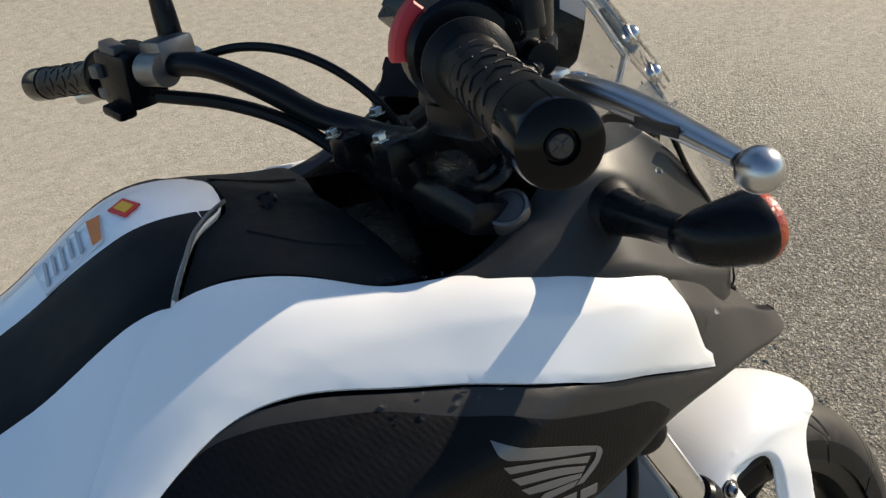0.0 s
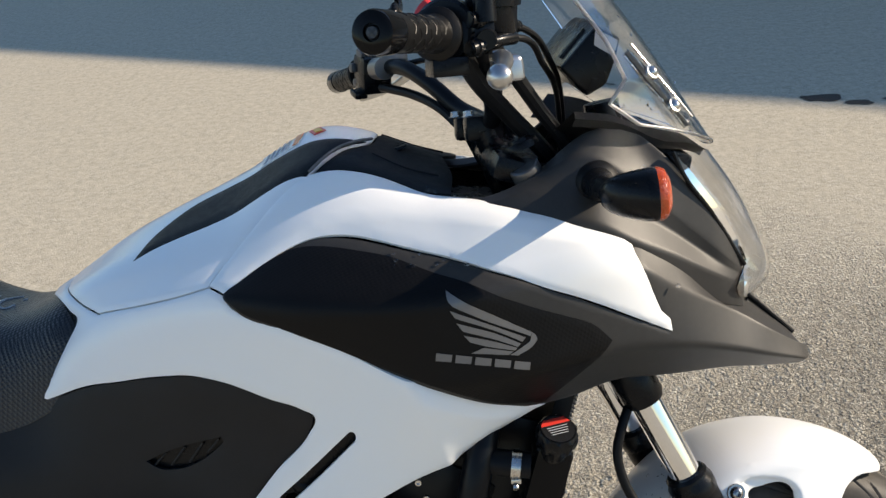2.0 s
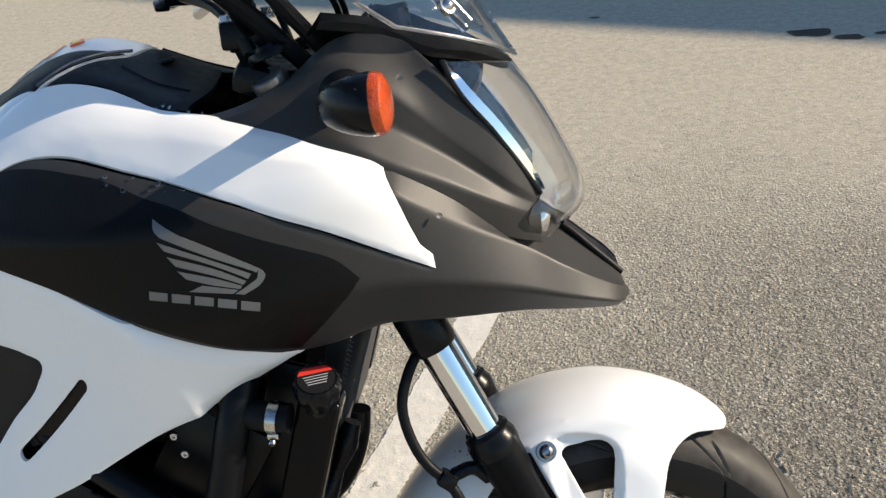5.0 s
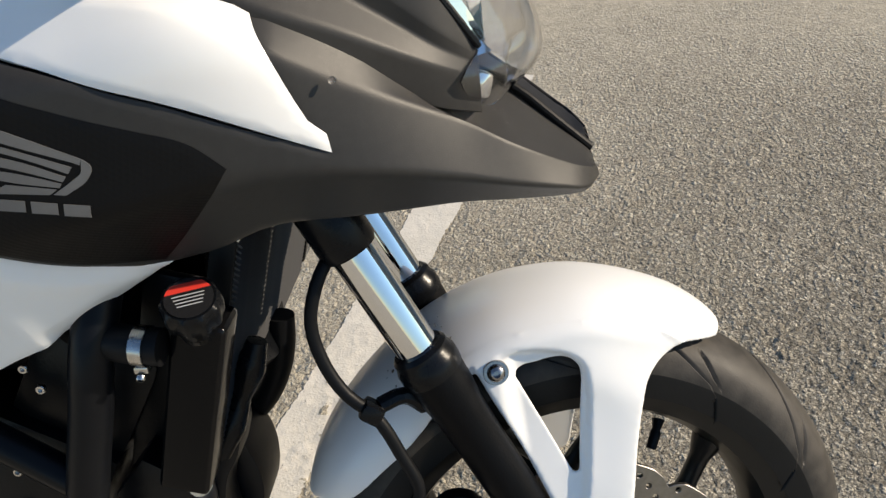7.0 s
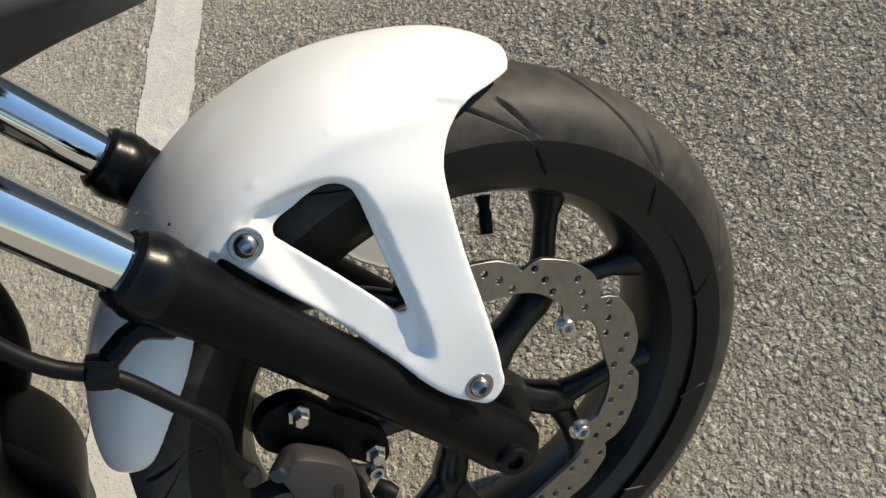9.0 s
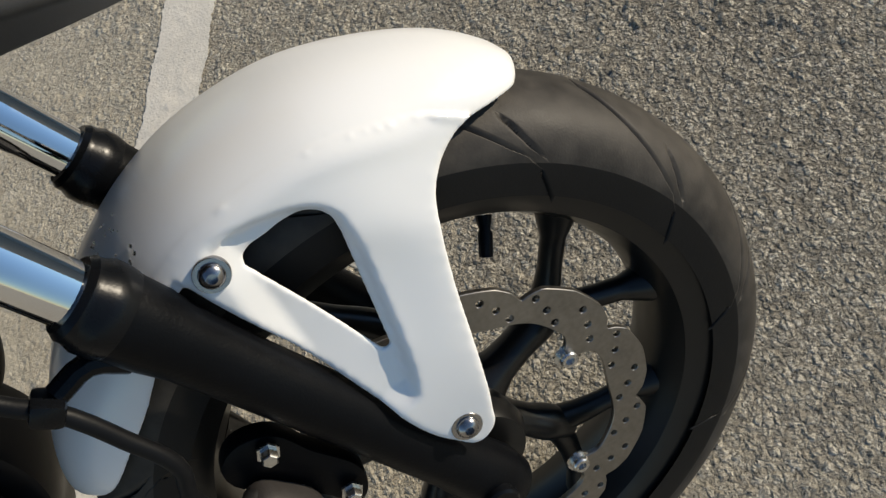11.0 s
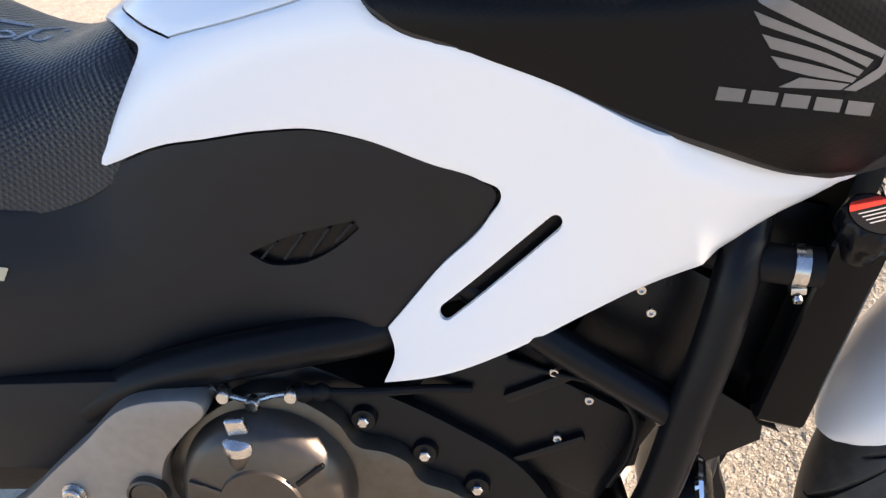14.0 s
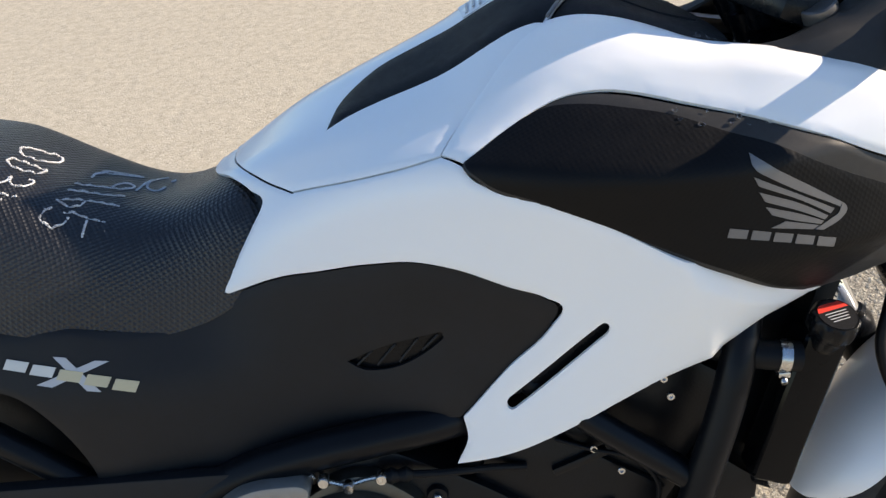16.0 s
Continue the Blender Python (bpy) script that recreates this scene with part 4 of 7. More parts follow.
part("lid_lock", moved(lathe([(0, 0.002), (0.006, 0.002), (0.0065, 0.003), (0.0085, 0.003), (0.010, 0), (0, -0.004)], 24, (0, 0, 0), (-0.2, -0.1, 1)), Matrix.Translation(lockc) @ Matrix.Diagonal((1, 1.6, 1, 1))), SMOOTH_BLACK, lid, "oval lock cover")
for y0 in (-.06, .10):
    part("ridge", tube([(-.500, y0 * 0.75 + .01, lid_top(-.500, y0 * 0.75 + .01) + .002), (-.455, y0, lid_top(-.455, y0) + .002), (-.42, y0 * 1.1, lid_top(-.42, y0 * 1.1) + .002)], 0.0022, 6), GRAIN, lid)


def drops(name, spots, parent, seed, normal, size=(0.0010, 0.0026), m=None):
    """Water drops, flat beads on a surface."""
    rnd = random.Random(seed)
    bms = []
    for p in spots:
        r = rnd.uniform(*size) * rnd.choice((0.6, 0.8, 1.0))
        s = rnd.uniform(0.8, 1.3)
        n = Vector(normal(p)) if callable(normal) else Vector(normal)
        bms.append(moved(lathe([(r, 0), (r * 0.9, r * 0.35), (r * 0.55, r * 0.62), (0, r * 0.72)], 8, (0, 0, 0), n), Matrix.Translation(p) @ Matrix.Diagonal((s, 1, 1, 1))))
    ob = part(name, join(*bms), DROP, parent, "small clear water drops", m)
    return tagged(ob, "small clear water drops", kind="stuff")


rnd = random.Random(5)
spots = [skin_at(FLANK, x, u, 0.0022) for x, u in [(rnd.uniform(-.47, -.37), rnd.uniform(2.28, 2.42)) for k in range(16)]]
drops("water", spots, dark, 6, (0, -0.8, 0.6), (0.0012, 0.0030))
spots = [skin_at(FLANK, x, u, 0.002) for x, u in [(rnd.uniform(-.45, -.36), rnd.uniform(3.0, 3.06)) for k in range(8)]] + [Vector((-.190, -.1365, 1.036)), Vector((-.161, -.164, .906))]
drops("water", spots, dark, 7, (0, -0.8, 0.6), (0.002, 0.0045))


# ---- seat ----
def build_seat():
    xs = np.linspace(-1.55, -0.845, 66)
    st = np.array([-1.55, -1.40, -1.30, -1.19, -1.114, -1.06, -1.014, -0.98, -0.94, -0.905, -0.880, -0.845])
    top = np.interp(xs, st, [1.03, 1.0, 0.985, 0.962, 0.921, 0.896, 0.884, 0.887, 0.901, 0.912, 0.904, 0.880])
    wide = np.interp(xs, st, [0.10, 0.14, 0.155, 0.155, 0.150, 0.141, 0.132, 0.128, 0.127, 0.128, 0.124, 0.110])
    low = np.interp(xs, st, [0.93, 0.86, 0.82, 0.790, 0.768, 0.758, 0.754, 0.757, 0.768, 0.79, 0.80, 0.81])
    k = np.array([0.25, 0.5, 0.25])
    for a in (top, wide, low):
        for _ in range(3):
            a[1:-1] = np.convolve(a, k, "valid")
    verts, faces = [], []
    n = 41
    for x, t, w, lo in zip(xs, top, wide, low):
        for j in range(n):
            a = math.pi * j / (n - 1)
            c, s = math.cos(a), math.sin(a)
            y = -math.copysign(abs(c) ** 0.55, c) * w
            z = lo + (t - lo) * abs(s) ** 0.62
            verts.append((x, y + MID * (z - 0.3) * 1.0 - 0.012, z))
    for i in range(len(xs) - 1):
        for j in range(n - 1):
            faces.append((i * n + j, (i + 1) * n + j, (i + 1) * n + j + 1, i * n + j + 1))
    faces.append(tuple(range((len(xs) - 1) * n, len(xs) * n)))
    faces.append(tuple(reversed(range(n))))
    for i in range(len(xs) - 1):
        faces.append((i * n, i * n + n - 1, (i + 1) * n + n - 1, (i + 1) * n))
    bm = from_arrays(verts, faces)
    bmesh.ops.recalc_face_normals(bm, faces=bm.faces)
    return bm


seat = part("seat", build_seat(), SEAT, bike, "black textured vinyl seat with chalk marks", angle=60)

# ---- front wheel, fork and mudguard, in the steered frame ----
TYRE_R, TYRE_W = 0.300, 0.060


def build_tyre():
    """Tyre with cut tread grooves, turned about the y axis."""
    n, p = 1488, 91
    th = np.linspace(0, 2 * math.pi, n, endpoint=False)
    s = np.linspace(-1, 1, p)
    a = s * 1.72
    crown = 0.060
    yy = np.sin(np.clip(a, -1.72, 1.72)) * crown
    rr = TYRE_R - 0.047 + np.cos(np.clip(a, -math.pi / 2, math.pi / 2)) ** 0.9 * 0.047
    side = np.clip((np.abs(s) - 0.91) / 0.09, 0, 1)
    rr = rr - 0.0016 * np.clip((np.abs(s) - 0.85) / 0.015, 0, 1)
    rr = rr - np.maximum(0, np.abs(a) - math.pi / 2) * 0.10 - side * 0.006
    T, S = np.meshgrid(th, s, indexing="ij")
    lean = np.clip(np.abs(S) - 0.04, 0, 1)
    T = T - 0.34 * lean * (0.6 + 0.8 * lean)
    R = np.broadcast_to(rr, T.shape).copy()
    Y = np.broadcast_to(yy, T.shape).copy()
    pitch = 2 * math.pi / 12
    for sign, off in ((1, 0.0), (-1, pitch / 2)):
        v = S * sign
        for start, end, slope, wdt, shift in ((0.04, 0.82, 0.34, 0.0066, 0.0), (0.46, 0.84, 0.34, 0.0050, pitch / 2)):
            k = np.clip(v - start, 0, 1)
            ph = (T - off - shift + slope * k * (0.6 + 0.8 * k) + pitch / 2) % pitch - pitch / 2
            d = np.abs(ph) * TYRE_R
            w = wdt / 2 * np.clip(np.minimum(v - start, end - v) / 0.06, 0, 1)
            cut = np.clip(1.5 - d / np.maximum(w, 1e-5), 0, 1)
            R -= 0.0060 * cut * cut * (3 - 2 * cut)
    verts = np.stack([R * np.cos(T), Y, R * np.sin(T) + 0.30], -1).reshape(-1, 3)
    faces = []
    for i in range(n):
        i2 = (i + 1) % n
        for j in range(p - 1):
            faces.append((i * p + j, i * p + j + 1, i2 * p + j + 1, i2 * p + j))
    return verts, faces


verts, faces = build_tyre()
tyre_me = bpy.data.meshes.new("tyre")
tyre_me.from_pydata(verts.tolist(), [], faces)
tyre_me.materials.append(RUBBER)
tyre_me.materials.append(SIDEWALL)
ring = np.array(verts).reshape(-1, 91, 3)
worn = np.interp(np.abs(np.linspace(-1, 1, 91)), np.linspace(0, 1, 46), [math.hypot(ring[:, 45 + k, 0].max(), 0) for k in range(46)])
sunk = worn[None, :] - np.hypot(ring[..., 0], ring[..., 2] - 0.30) > 0.0018
# grooves take the dark rubber too: clean, with their depth's shade put into it
clean_and_shade = sunk | (np.abs(np.linspace(-1, 1, 91)) > 0.845)[None, :]
tyre_me.polygons.foreach_set("material_index", (clean_and_shade[:, :-1] & clean_and_shade[:, 1:]).astype(np.int32).ravel())
tyre_me.shade_smooth()


def turned_y(profile, seg=72, y0=0.0):
    """A ring turned about the wheel's axle from (radius, y) steps."""
    return moved(lathe(profile, seg, closed=True), Matrix.Translation((0, y0, 0.30)) @ pose(0, 0, 0, -90))


rim = turned_y([(0.2345, -0.054), (0.2345, -0.049), (0.219, -0.046), (0.211, -0.030), (0.206, -0.012), (0.206, 0.012), (0.211, 0.030), (0.219, 0.046), (0.2345, 0.049), (0.2345, 0.054), (0.224, 0.052), (0.211, 0.046), (0.202, 0.030), (0.196, 0.012), (0.196, -0.012), (0.202, -0.030), (0.211, -0.046), (0.224, -0.052)], 96)
hub = turned_y([(0.012, -0.075), (0.040, -0.075), (0.046, -0.060), (0.040, -0.030), (0.040, 0.030), (0.046, 0.055), (0.040, 0.065), (0.012, 0.065)], 40)
WHEEL_BLACK = material("black_wheel_paint", (0.008, 0.008, 0.008), 0.30, spec=0.4, vary=0.12, scale=60)
wheel = part("front_wheel", join(rim, hub), WHEEL_BLACK, bike, "front wheel with five forked black cast spokes", STEER)
tyre = new("tyre", tyre_me)
tyre.parent = wheel
for k in range(5):
    mid = radians(19.5 + 72 * k)

    def polar(r, off, y):
        return (r * math.cos(mid + radians(off)), y, 0.30 + r * math.sin(mid + radians(off)))

    stem = tube([polar(0.030, 0, -0.016), polar(0.070, 0, -0.016), polar(0.105, 0, -0.014), polar(0.128, 0, -0.012)], 0.016, 16, 0.008, radii=[0.026, 0.017, 0.0155, 0.018, 0.014])
    arms = [tube([polar(0.108, 0, -0.013), polar(0.130, o * 0.30, -0.012), polar(0.168, o * 0.74, -0.011), polar(0.203, o, -0.010)], 0.011, 14, 0.006, radii=[0.015, 0.0125, 0.0105, 0.0110, 0.0195]) for o in (-19.2, 19.2)]
    part("spoke", join(stem, *arms), WHEEL_BLACK, wheel, "forked black cast spoke")
va = radians(57)
part("valve_stem", tube([(0.190 * math.cos(va), -0.012, 0.30 + 0.190 * math.sin(va)), (0.181 * math.cos(va), -0.018, 0.30 + 0.181 * math.sin(va)), (0.178 * math.cos(va), -0.020, 0.30 + 0.178 * math.sin(va)), (0.162 * math.cos(va), -0.028, 0.30 + 0.162 * math.sin(va))], 0.0045, 10, smooth=False, radii=[0.007, 0.0045, 0.0060, 0.0055]), RUBBER_HOSE, wheel)


def build_disc():
    """Wave-edged drilled brake disc."""
    out, inn = [], []
    N = 400
    for i in range(N):
        a = 2 * math.pi * i / N
        w = ((radians(51.5) - a) * 10 / (2 * math.pi)) % 1.0
        step = float(np.interp(w, [0, 0.06, 0.16, 0.45, 0.75, 0.90, 0.97, 1.0], [0.1465, 0.1525, 0.1585, 0.1615, 0.1590, 0.1540, 0.1485, 0.1465]))
        out.append((step * math.cos(a), step * math.sin(a)))
        tab = abs(((a - radians(20) + math.pi / 5) % (2 * math.pi / 5)) - math.pi / 5)
        r = 0.1245 - 0.021 * math.exp(-((tab / 0.085) ** 2)) + 0.002 * math.sin(a * 10)
        inn.append((r * math.cos(a), r * math.sin(a)))
    holes = [inn]
    for k in range(20):
        for j, (r, da) in enumerate(((0.131, 0), (0.140, 5.5), (0.149, 11.0))):
            a = radians(18 * k + da)
            holes.append([(r * math.cos(a) + 0.0032 * math.cos(b), r * math.sin(a) + 0.0032 * math.sin(b)) for b in np.linspace(0, 2 * math.pi, 9)[:-1]])
    return slab(out, 0.005, Matrix.Translation((0, -0.0645, 0.30)) @ pose(0, 0, 0, 90), bevel=0.0006, holes=holes, seg=1)


disc = part("brake_disc", build_disc(), DISC_STEEL, wheel, "drilled wave-edged steel brake disc")
for k in range(5):
    a = radians(20 + 72 * k)
    c = (0.108 * math.cos(a), -0.0685, 0.30 + 0.108 * math.sin(a))
    part("disc_bolt", bolt_head(c, (0, -1, 0), 0.008, 0.007, flange=0.011), STEEL, disc)


def axis_at(z):
    """The fork's slanting line in the steered frame."""
    return -0.003 - (z - 0.306) * 0.405


for y, name in ((-0.098, "fork_leg"), (0.098, "fork_leg")):
    leg = tube([(axis_at(z), y, z) for z in (0.270, 0.280, 0.30, 0.32, 0.345, 0.42, 0.52, 0.565, 0.585, 0.612)], 0.026, 28, 0.02, smooth=False, radii=[0.014, 0.024, 0.0275, 0.0265, 0.0242, 0.0236, 0.0238, 0.0246, 0.0275, 0.0285])
    lg = part(name, leg, FORK_BLACK, bike, "cast black lower fork leg", STEER)
    part("dust_seal", tube([(axis_at(z), y, z) for z in (0.606, 0.612, 0.620, 0.626, 0.630, 0.634)], 0.03, 28, smooth=False, radii=[0.0290, 0.0300, 0.0300, 0.0272, 0.0272, 0.0240]), SMOOTH_BLACK, lg)
    part("stanchion", tube([(axis_at(z), y, z) for z in (0.60, 0.78, 0.93)], 0.0203, 28, smooth=False), CHROME, bike, "chromed fork stanchion", STEER)
    part("fork_clamp", tube([(axis_at(z), y, z) for z in (0.735, 0.742, 0.78, 0.786)], 0.03, 24, smooth=False, radii=[0.024, 0.027, 0.027, 0.025]), SMOOTH_BLACK, bike, "", STEER)
part("axle_bolt", lathe([(0, 0.004), (0.0075, 0.004), (0.0075, 0.009), (0.0125, 0.009), (0.0145, 0.007), (0.0145, -0.006), (0.021, -0.008), (0.023, -0.02)], 24, (-0.003, -0.122, 0.302), (0, -1, 0)), SMOOTH_BLACK, lg, "black axle end")
part("front_axle", tube([(-0.003, -0.11, 0.302), (-0.003, 0.11, 0.302)], 0.011, 16, smooth=False), STEEL, bike, "", STEER)


GUARD = {  # degrees round the axle: radius, half width, drop of the side
    56: (0.319, 0.014, 0.006), 57: (0.3215, 0.030, 0.012), 58: (0.324, 0.039, 0.017), 60: (0.328, 0.050, 0.023), 62: (0.331, 0.056, 0.028), 66: (0.335, 0.065, 0.035), 70: (0.338, 0.072, 0.044), 73: (0.340, 0.076, 0.052), 78: (0.343, 0.080, 0.046), 85: (0.346, 0.084, 0.038),
    100: (0.347, 0.087, 0.036), 112: (0.343, 0.087, 0.040), 120: (0.339, 0.086, 0.056), 128: (0.335, 0.083, 0.058), 140: (0.329, 0.074, 0.048), 147: (0.323, 0.058, 0.034), 151: (0.318, 0.018, 0.008)}
GK = sorted(GUARD)
GA = np.linspace(56, 151, 96)
GR = np.array([[float(np.interp(k, GK, [GUARD[g][i] for g in GK])) for i in range(3)] for k in GA]) - [0.0030, 0, 0]
for _ in range(14):
    GR[3:-3] = (GR[2:-4] + 2 * GR[3:-3] + GR[4:-2]) / 4


def guard_at(d):
    return [float(np.interp(d, GA, GR[:, i])) for i in range(3)]


def build_mudguard():
    """The curved shell over the tyre, from its rear lip to the front tip."""
    verts, faces = [], []
    A = np.concatenate([np.linspace(151, 147, 8), np.linspace(146, 62, 60), np.linspace(61, 56, 12)])
    n = 41
    R = np.array([guard_at(d) for d in A])
    for d, (rad, half, drop) in zip(A, R):
        a = radians(d)
        for j in range(n):
            v = math.sin((2 * j / (n - 1) - 1) * math.pi / 2)
            y = half * v
            r = rad - drop * (1 - (1 - abs(v) ** 2.3) ** 0.55)
            verts.append((r * math.cos(a), y, 0.30 + r * math.sin(a)))
    m = len(A)
    for i in range(m - 1):
        for j in range(n - 1):
            faces.append((i * n + j, i * n + j + 1, (i + 1) * n + j + 1, (i + 1) * n + j))
    bm = from_arrays(verts, faces)
    bmesh.ops.recalc_face_normals(bm, faces=bm.faces)
    if sum(f.normal.z for f in bm.faces) < 0:
        bmesh.ops.reverse_faces(bm, faces=bm.faces)
    bmesh.ops.solidify(bm, geom=bm.faces[:], thickness=0.003)
    bmesh.ops.recalc_face_normals(bm, faces=bm.faces)
    return bm


def guard_edge(d, more=0.0):
    rad, half, drop = guard_at(d)
    r = rad - drop + more
    return (r * math.cos(radians(d)), 0.30 + r * math.sin(radians(d)))


def guard_top(d):
    rad, half, drop = guard_at(d)
    r = rad - 0.55 * drop
    return (r * math.cos(radians(d)), 0.30 + r * math.sin(radians(d)))


PLATE = [guard_top(d) for d in (113, 106, 100, 94, 88, 82, 77)] + [guard_top(74), guard_edge(69, 0.012), guard_edge(66, 0.003), (0.113, 0.5720), (0.105, 0.5700), (0.095, 0.5655), (0.0865, 0.5600), (0.0780, 0.5520), (0.0720, 0.5420), (0.0650, 0.5240), (0.0565, 0.495), (0.0465, 0.452), (0.0385, 0.416), (0.0360, 0.405), (0.031, 0.387), (0.026, 0.372), (0.010, 0.364), (-0.006, 0.381), (-0.033, 0.447), (-0.057, 0.517), (-0.080, 0.574), (-0.089, 0.598)]
POCKET = [(-0.072, 0.609), (-0.045, 0.6075), (-0.0160, 0.6020), (0.0050, 0.5935), (0.0175, 0.5790), (0.0185, 0.5620), (0.0120, 0.5110), (0.0045, 0.4700), (-0.0020, 0.4460), (-0.0080, 0.4330), (-0.020, 0.4290)]
WINDOW = [(-0.0495, 0.5795), (-0.0475, 0.5845), (-0.041, 0.588), (-0.015, 0.590), (-0.002, 0.5890), (0.008, 0.583), (0.0120, 0.575), (0.0112, 0.563), (-0.0025, 0.483), (-0.0048, 0.4765), (-0.0085, 0.4770), (-0.011, 0.4805)]


import collections


def build_stay(sign):
    """The plate that grows out of the shell's side, with a sunk rim round its window."""
    from mathutils import geometry
    o = spline(PLATE, 0.004, True, (0, 8, 9, len(PLATE) - 1))
    w = spline(WINDOW, 0.003, True, (0, 2, 3, 6, 7, 8, 11))
    lo, hi = o.min(0), o.max(0)
    g = np.stack(np.meshgrid(np.arange(lo[0], hi[0], 0.0035), np.arange(lo[1], hi[1], 0.0035), indexing="ij"), -1).reshape(-1, 2)
    near = lambda P, E: np.sqrt(((P[:, None] - E[None]) ** 2).sum(-1)).min(1)
    g = g[inside(g, o) & ~inside(g, w)]
    g = g[np.minimum(near(g, o), near(g, w)) > 0.002]
    pts = np.concatenate([o, w, g])
    no, nw = len(o), len(w)
    edges = [(i, (i + 1) % no) for i in range(no)] + [(no + i, no + (i + 1) % nw) for i in range(nw)]
    v2, _, f2, *_ = geometry.delaunay_2d_cdt([Vector(p) for p in pts], edges, [], 4, 1e-7)
    V = np.array([(v.x, v.y) for v in v2])
    mids = np.array([V[list(f)].mean(0) for f in f2])
    f2 = [tuple(f) for f, k in zip(f2, inside(mids, o) & ~inside(mids, w)) if k]
    rim = spline(POCKET, 0.003)
    hollow = inside(V, np.concatenate([rim, [(-0.2, 0.43), (-0.2, 0.609)]]))
    wall = np.clip(near(V, rim) / 0.0075, 0, 1)
    sunk = np.where(hollow, 0.0070 * wall * wall * (3 - 2 * wall), 0.0) * np.clip((V[:, 0] + 0.066) / 0.018, 0, 1) * np.clip((V[:, 1] - 0.428) / 0.020, 0, 1)
    ledge = np.clip(1 - near(V, o) / 0.003, 0, 1) * 0.0012
    Y = []
    for x, z in V:
        r, dg = math.hypot(x, z - 0.30), math.degrees(math.atan2(z - 0.30, x))
        rad, half, drop = guard_at(dg)
        q = (rad - r) / drop
        k = max(0.0, min(1.0, (z - 0.41) / 0.15))
        flat = 0.1205 - 0.0255 * k * k * (3 - 2 * k)
        kk = max(0.0, min(1.0, q - 1.0))
        flat = flat * kk + min(flat, half + 0.0010) * (1 - kk) if z > 0.50 else flat
        if q < 1:
            q = max(q, 0.0)
            y = half * (1 - (1 - q) ** (1 / 0.55)) ** (1 / 2.3) + 0.0006 + 0.0010 * min(1.0, max(0.0, (q - 0.55) / 0.2))
            mix = max(0.0, min(1.0, (q - 0.55) / 0.45))
            y = y * (1 - mix) + max(y, flat) * mix
        else:
            y = max(flat, half + 0.0014) if q < 1.15 else max(flat, (half + 0.0014) * (1 - min(1, (q - 1.15) / 0.4)) + flat * min(1, (q - 1.15) / 0.4))
        Y.append(y)
    Y = np.array(Y)
    links = np.array([(p, q) for f in f2 for p, q in zip(f, f[1:] + f[:1])])
    links = np.concatenate([links, links[:, ::-1]])
    deg = np.bincount(links[:, 0], minlength=len(Y))
    r_all = np.hypot(V[:, 0], V[:, 1] - 0.30)
    dg_all = np.degrees(np.arctan2(V[:, 1] - 0.30, V[:, 0]))
    soft_zone = np.array([(guard_at(q)[0] - r) / guard_at(q)[2] for q, r in zip(dg_all, r_all)]) > 0.6
    for _ in range(25):
        mean = np.bincount(links[:, 0], Y[links[:, 1]], minlength=len(Y)) / np.maximum(deg, 1)
        Y = np.where(soft_zone, 0.5 * Y + 0.5 * mean, Y)
    shell = np.full(len(Y), -1.0)
    for k, (q, r) in enumerate(zip(dg_all, r_all)):
        rad, half, drop = guard_at(q)
        s = (rad - r) / drop
        if s < 1.02:
            shell[k] = half * (1 - (1 - min(max(s, 0.0), 1.0)) ** (1 / 0.55)) ** (1 / 2.3) + 0.0006 + 0.0010 * min(1.0, max(0.0, (s - 0.55) / 0.2))
            ledge[k] = 0.0
    Y = np.maximum(Y, shell)
    blend = np.array([(guard_at(q)[0] - r) / guard_at(q)[2] for q, r in zip(dg_all, r_all)]) > 0.9
    for _ in range(8):
        mean = np.bincount(links[:, 0], Y[links[:, 1]], minlength=len(Y)) / np.maximum(deg, 1)
        Y = np.where(blend, np.maximum(0.5 * Y + 0.5 * mean, shell), Y)
    Y = Y - sunk - ledge
    m = len(V)
    verts = [(x, sign * y, z) for (x, z), y in zip(V, Y)] + [(x, sign * (y - 0.004), z) for (x, z), y in zip(V, Y)]
    count = collections.Counter()
    for f in f2:
        for p, q in zip(f, f[1:] + f[:1]):
            count[(min(p, q), max(p, q))] += 1
    faces = list(f2) + [tuple(i + m for i in reversed(f)) for f in f2] + [(p, q, q + m, p + m) for (p, q), n in count.items() if n == 1]
    bm = from_arrays(verts, faces)
    bmesh.ops.recalc_face_normals(bm, faces=bm.faces)
    return bm


moulding = bpy.data.meshes.new("moulding")
whole = bmesh.new()
for piece in (build_mudguard(), build_stay(-1), build_stay(1)):
    piece.to_mesh(moulding)
    piece.free()
    whole.from_mesh(moulding)
bpy.data.meshes.remove(moulding)
guard = part("mudguard", whole, WHITE, bike, "pearl white front mudguard with triangular side stays", STEER, angle=50)
# one moulding: the stays flow into the shell with soft fillets
fuse = guard.modifiers.new("fuse", "REMESH")
fuse.mode, fuse.voxel_size, fuse.use_smooth_shade = "VOXEL", 0.0012, True
ease = guard.modifiers.new("ease", "SMOOTH")
ease.factor, ease.iterations = 0.5, 13
rnd = random.Random(8)
spots = []
for k in range(46):
    dg, v = rnd.uniform(108, 122), rnd.uniform(-0.92, -0.05)
    rad, half, drop = guard_at(dg)
    r = rad - drop * (1 - (1 - abs(v) ** 2.3) ** 0.55)
    spots.append((r * math.cos(radians(dg)), half * v, 0.30 + r * math.sin(radians(dg))))
drops("water", spots, guard, 9, lambda p: (p[0] * 2.2, p[1] * 3.0, p[2] - 0.30), (0.0010, 0.0028))
BOLT_DARK = material("dulled_bolt_steel", (0.34, 0.33, 0.33), 0.25, metal=1.0, vary=0.15, scale=150)


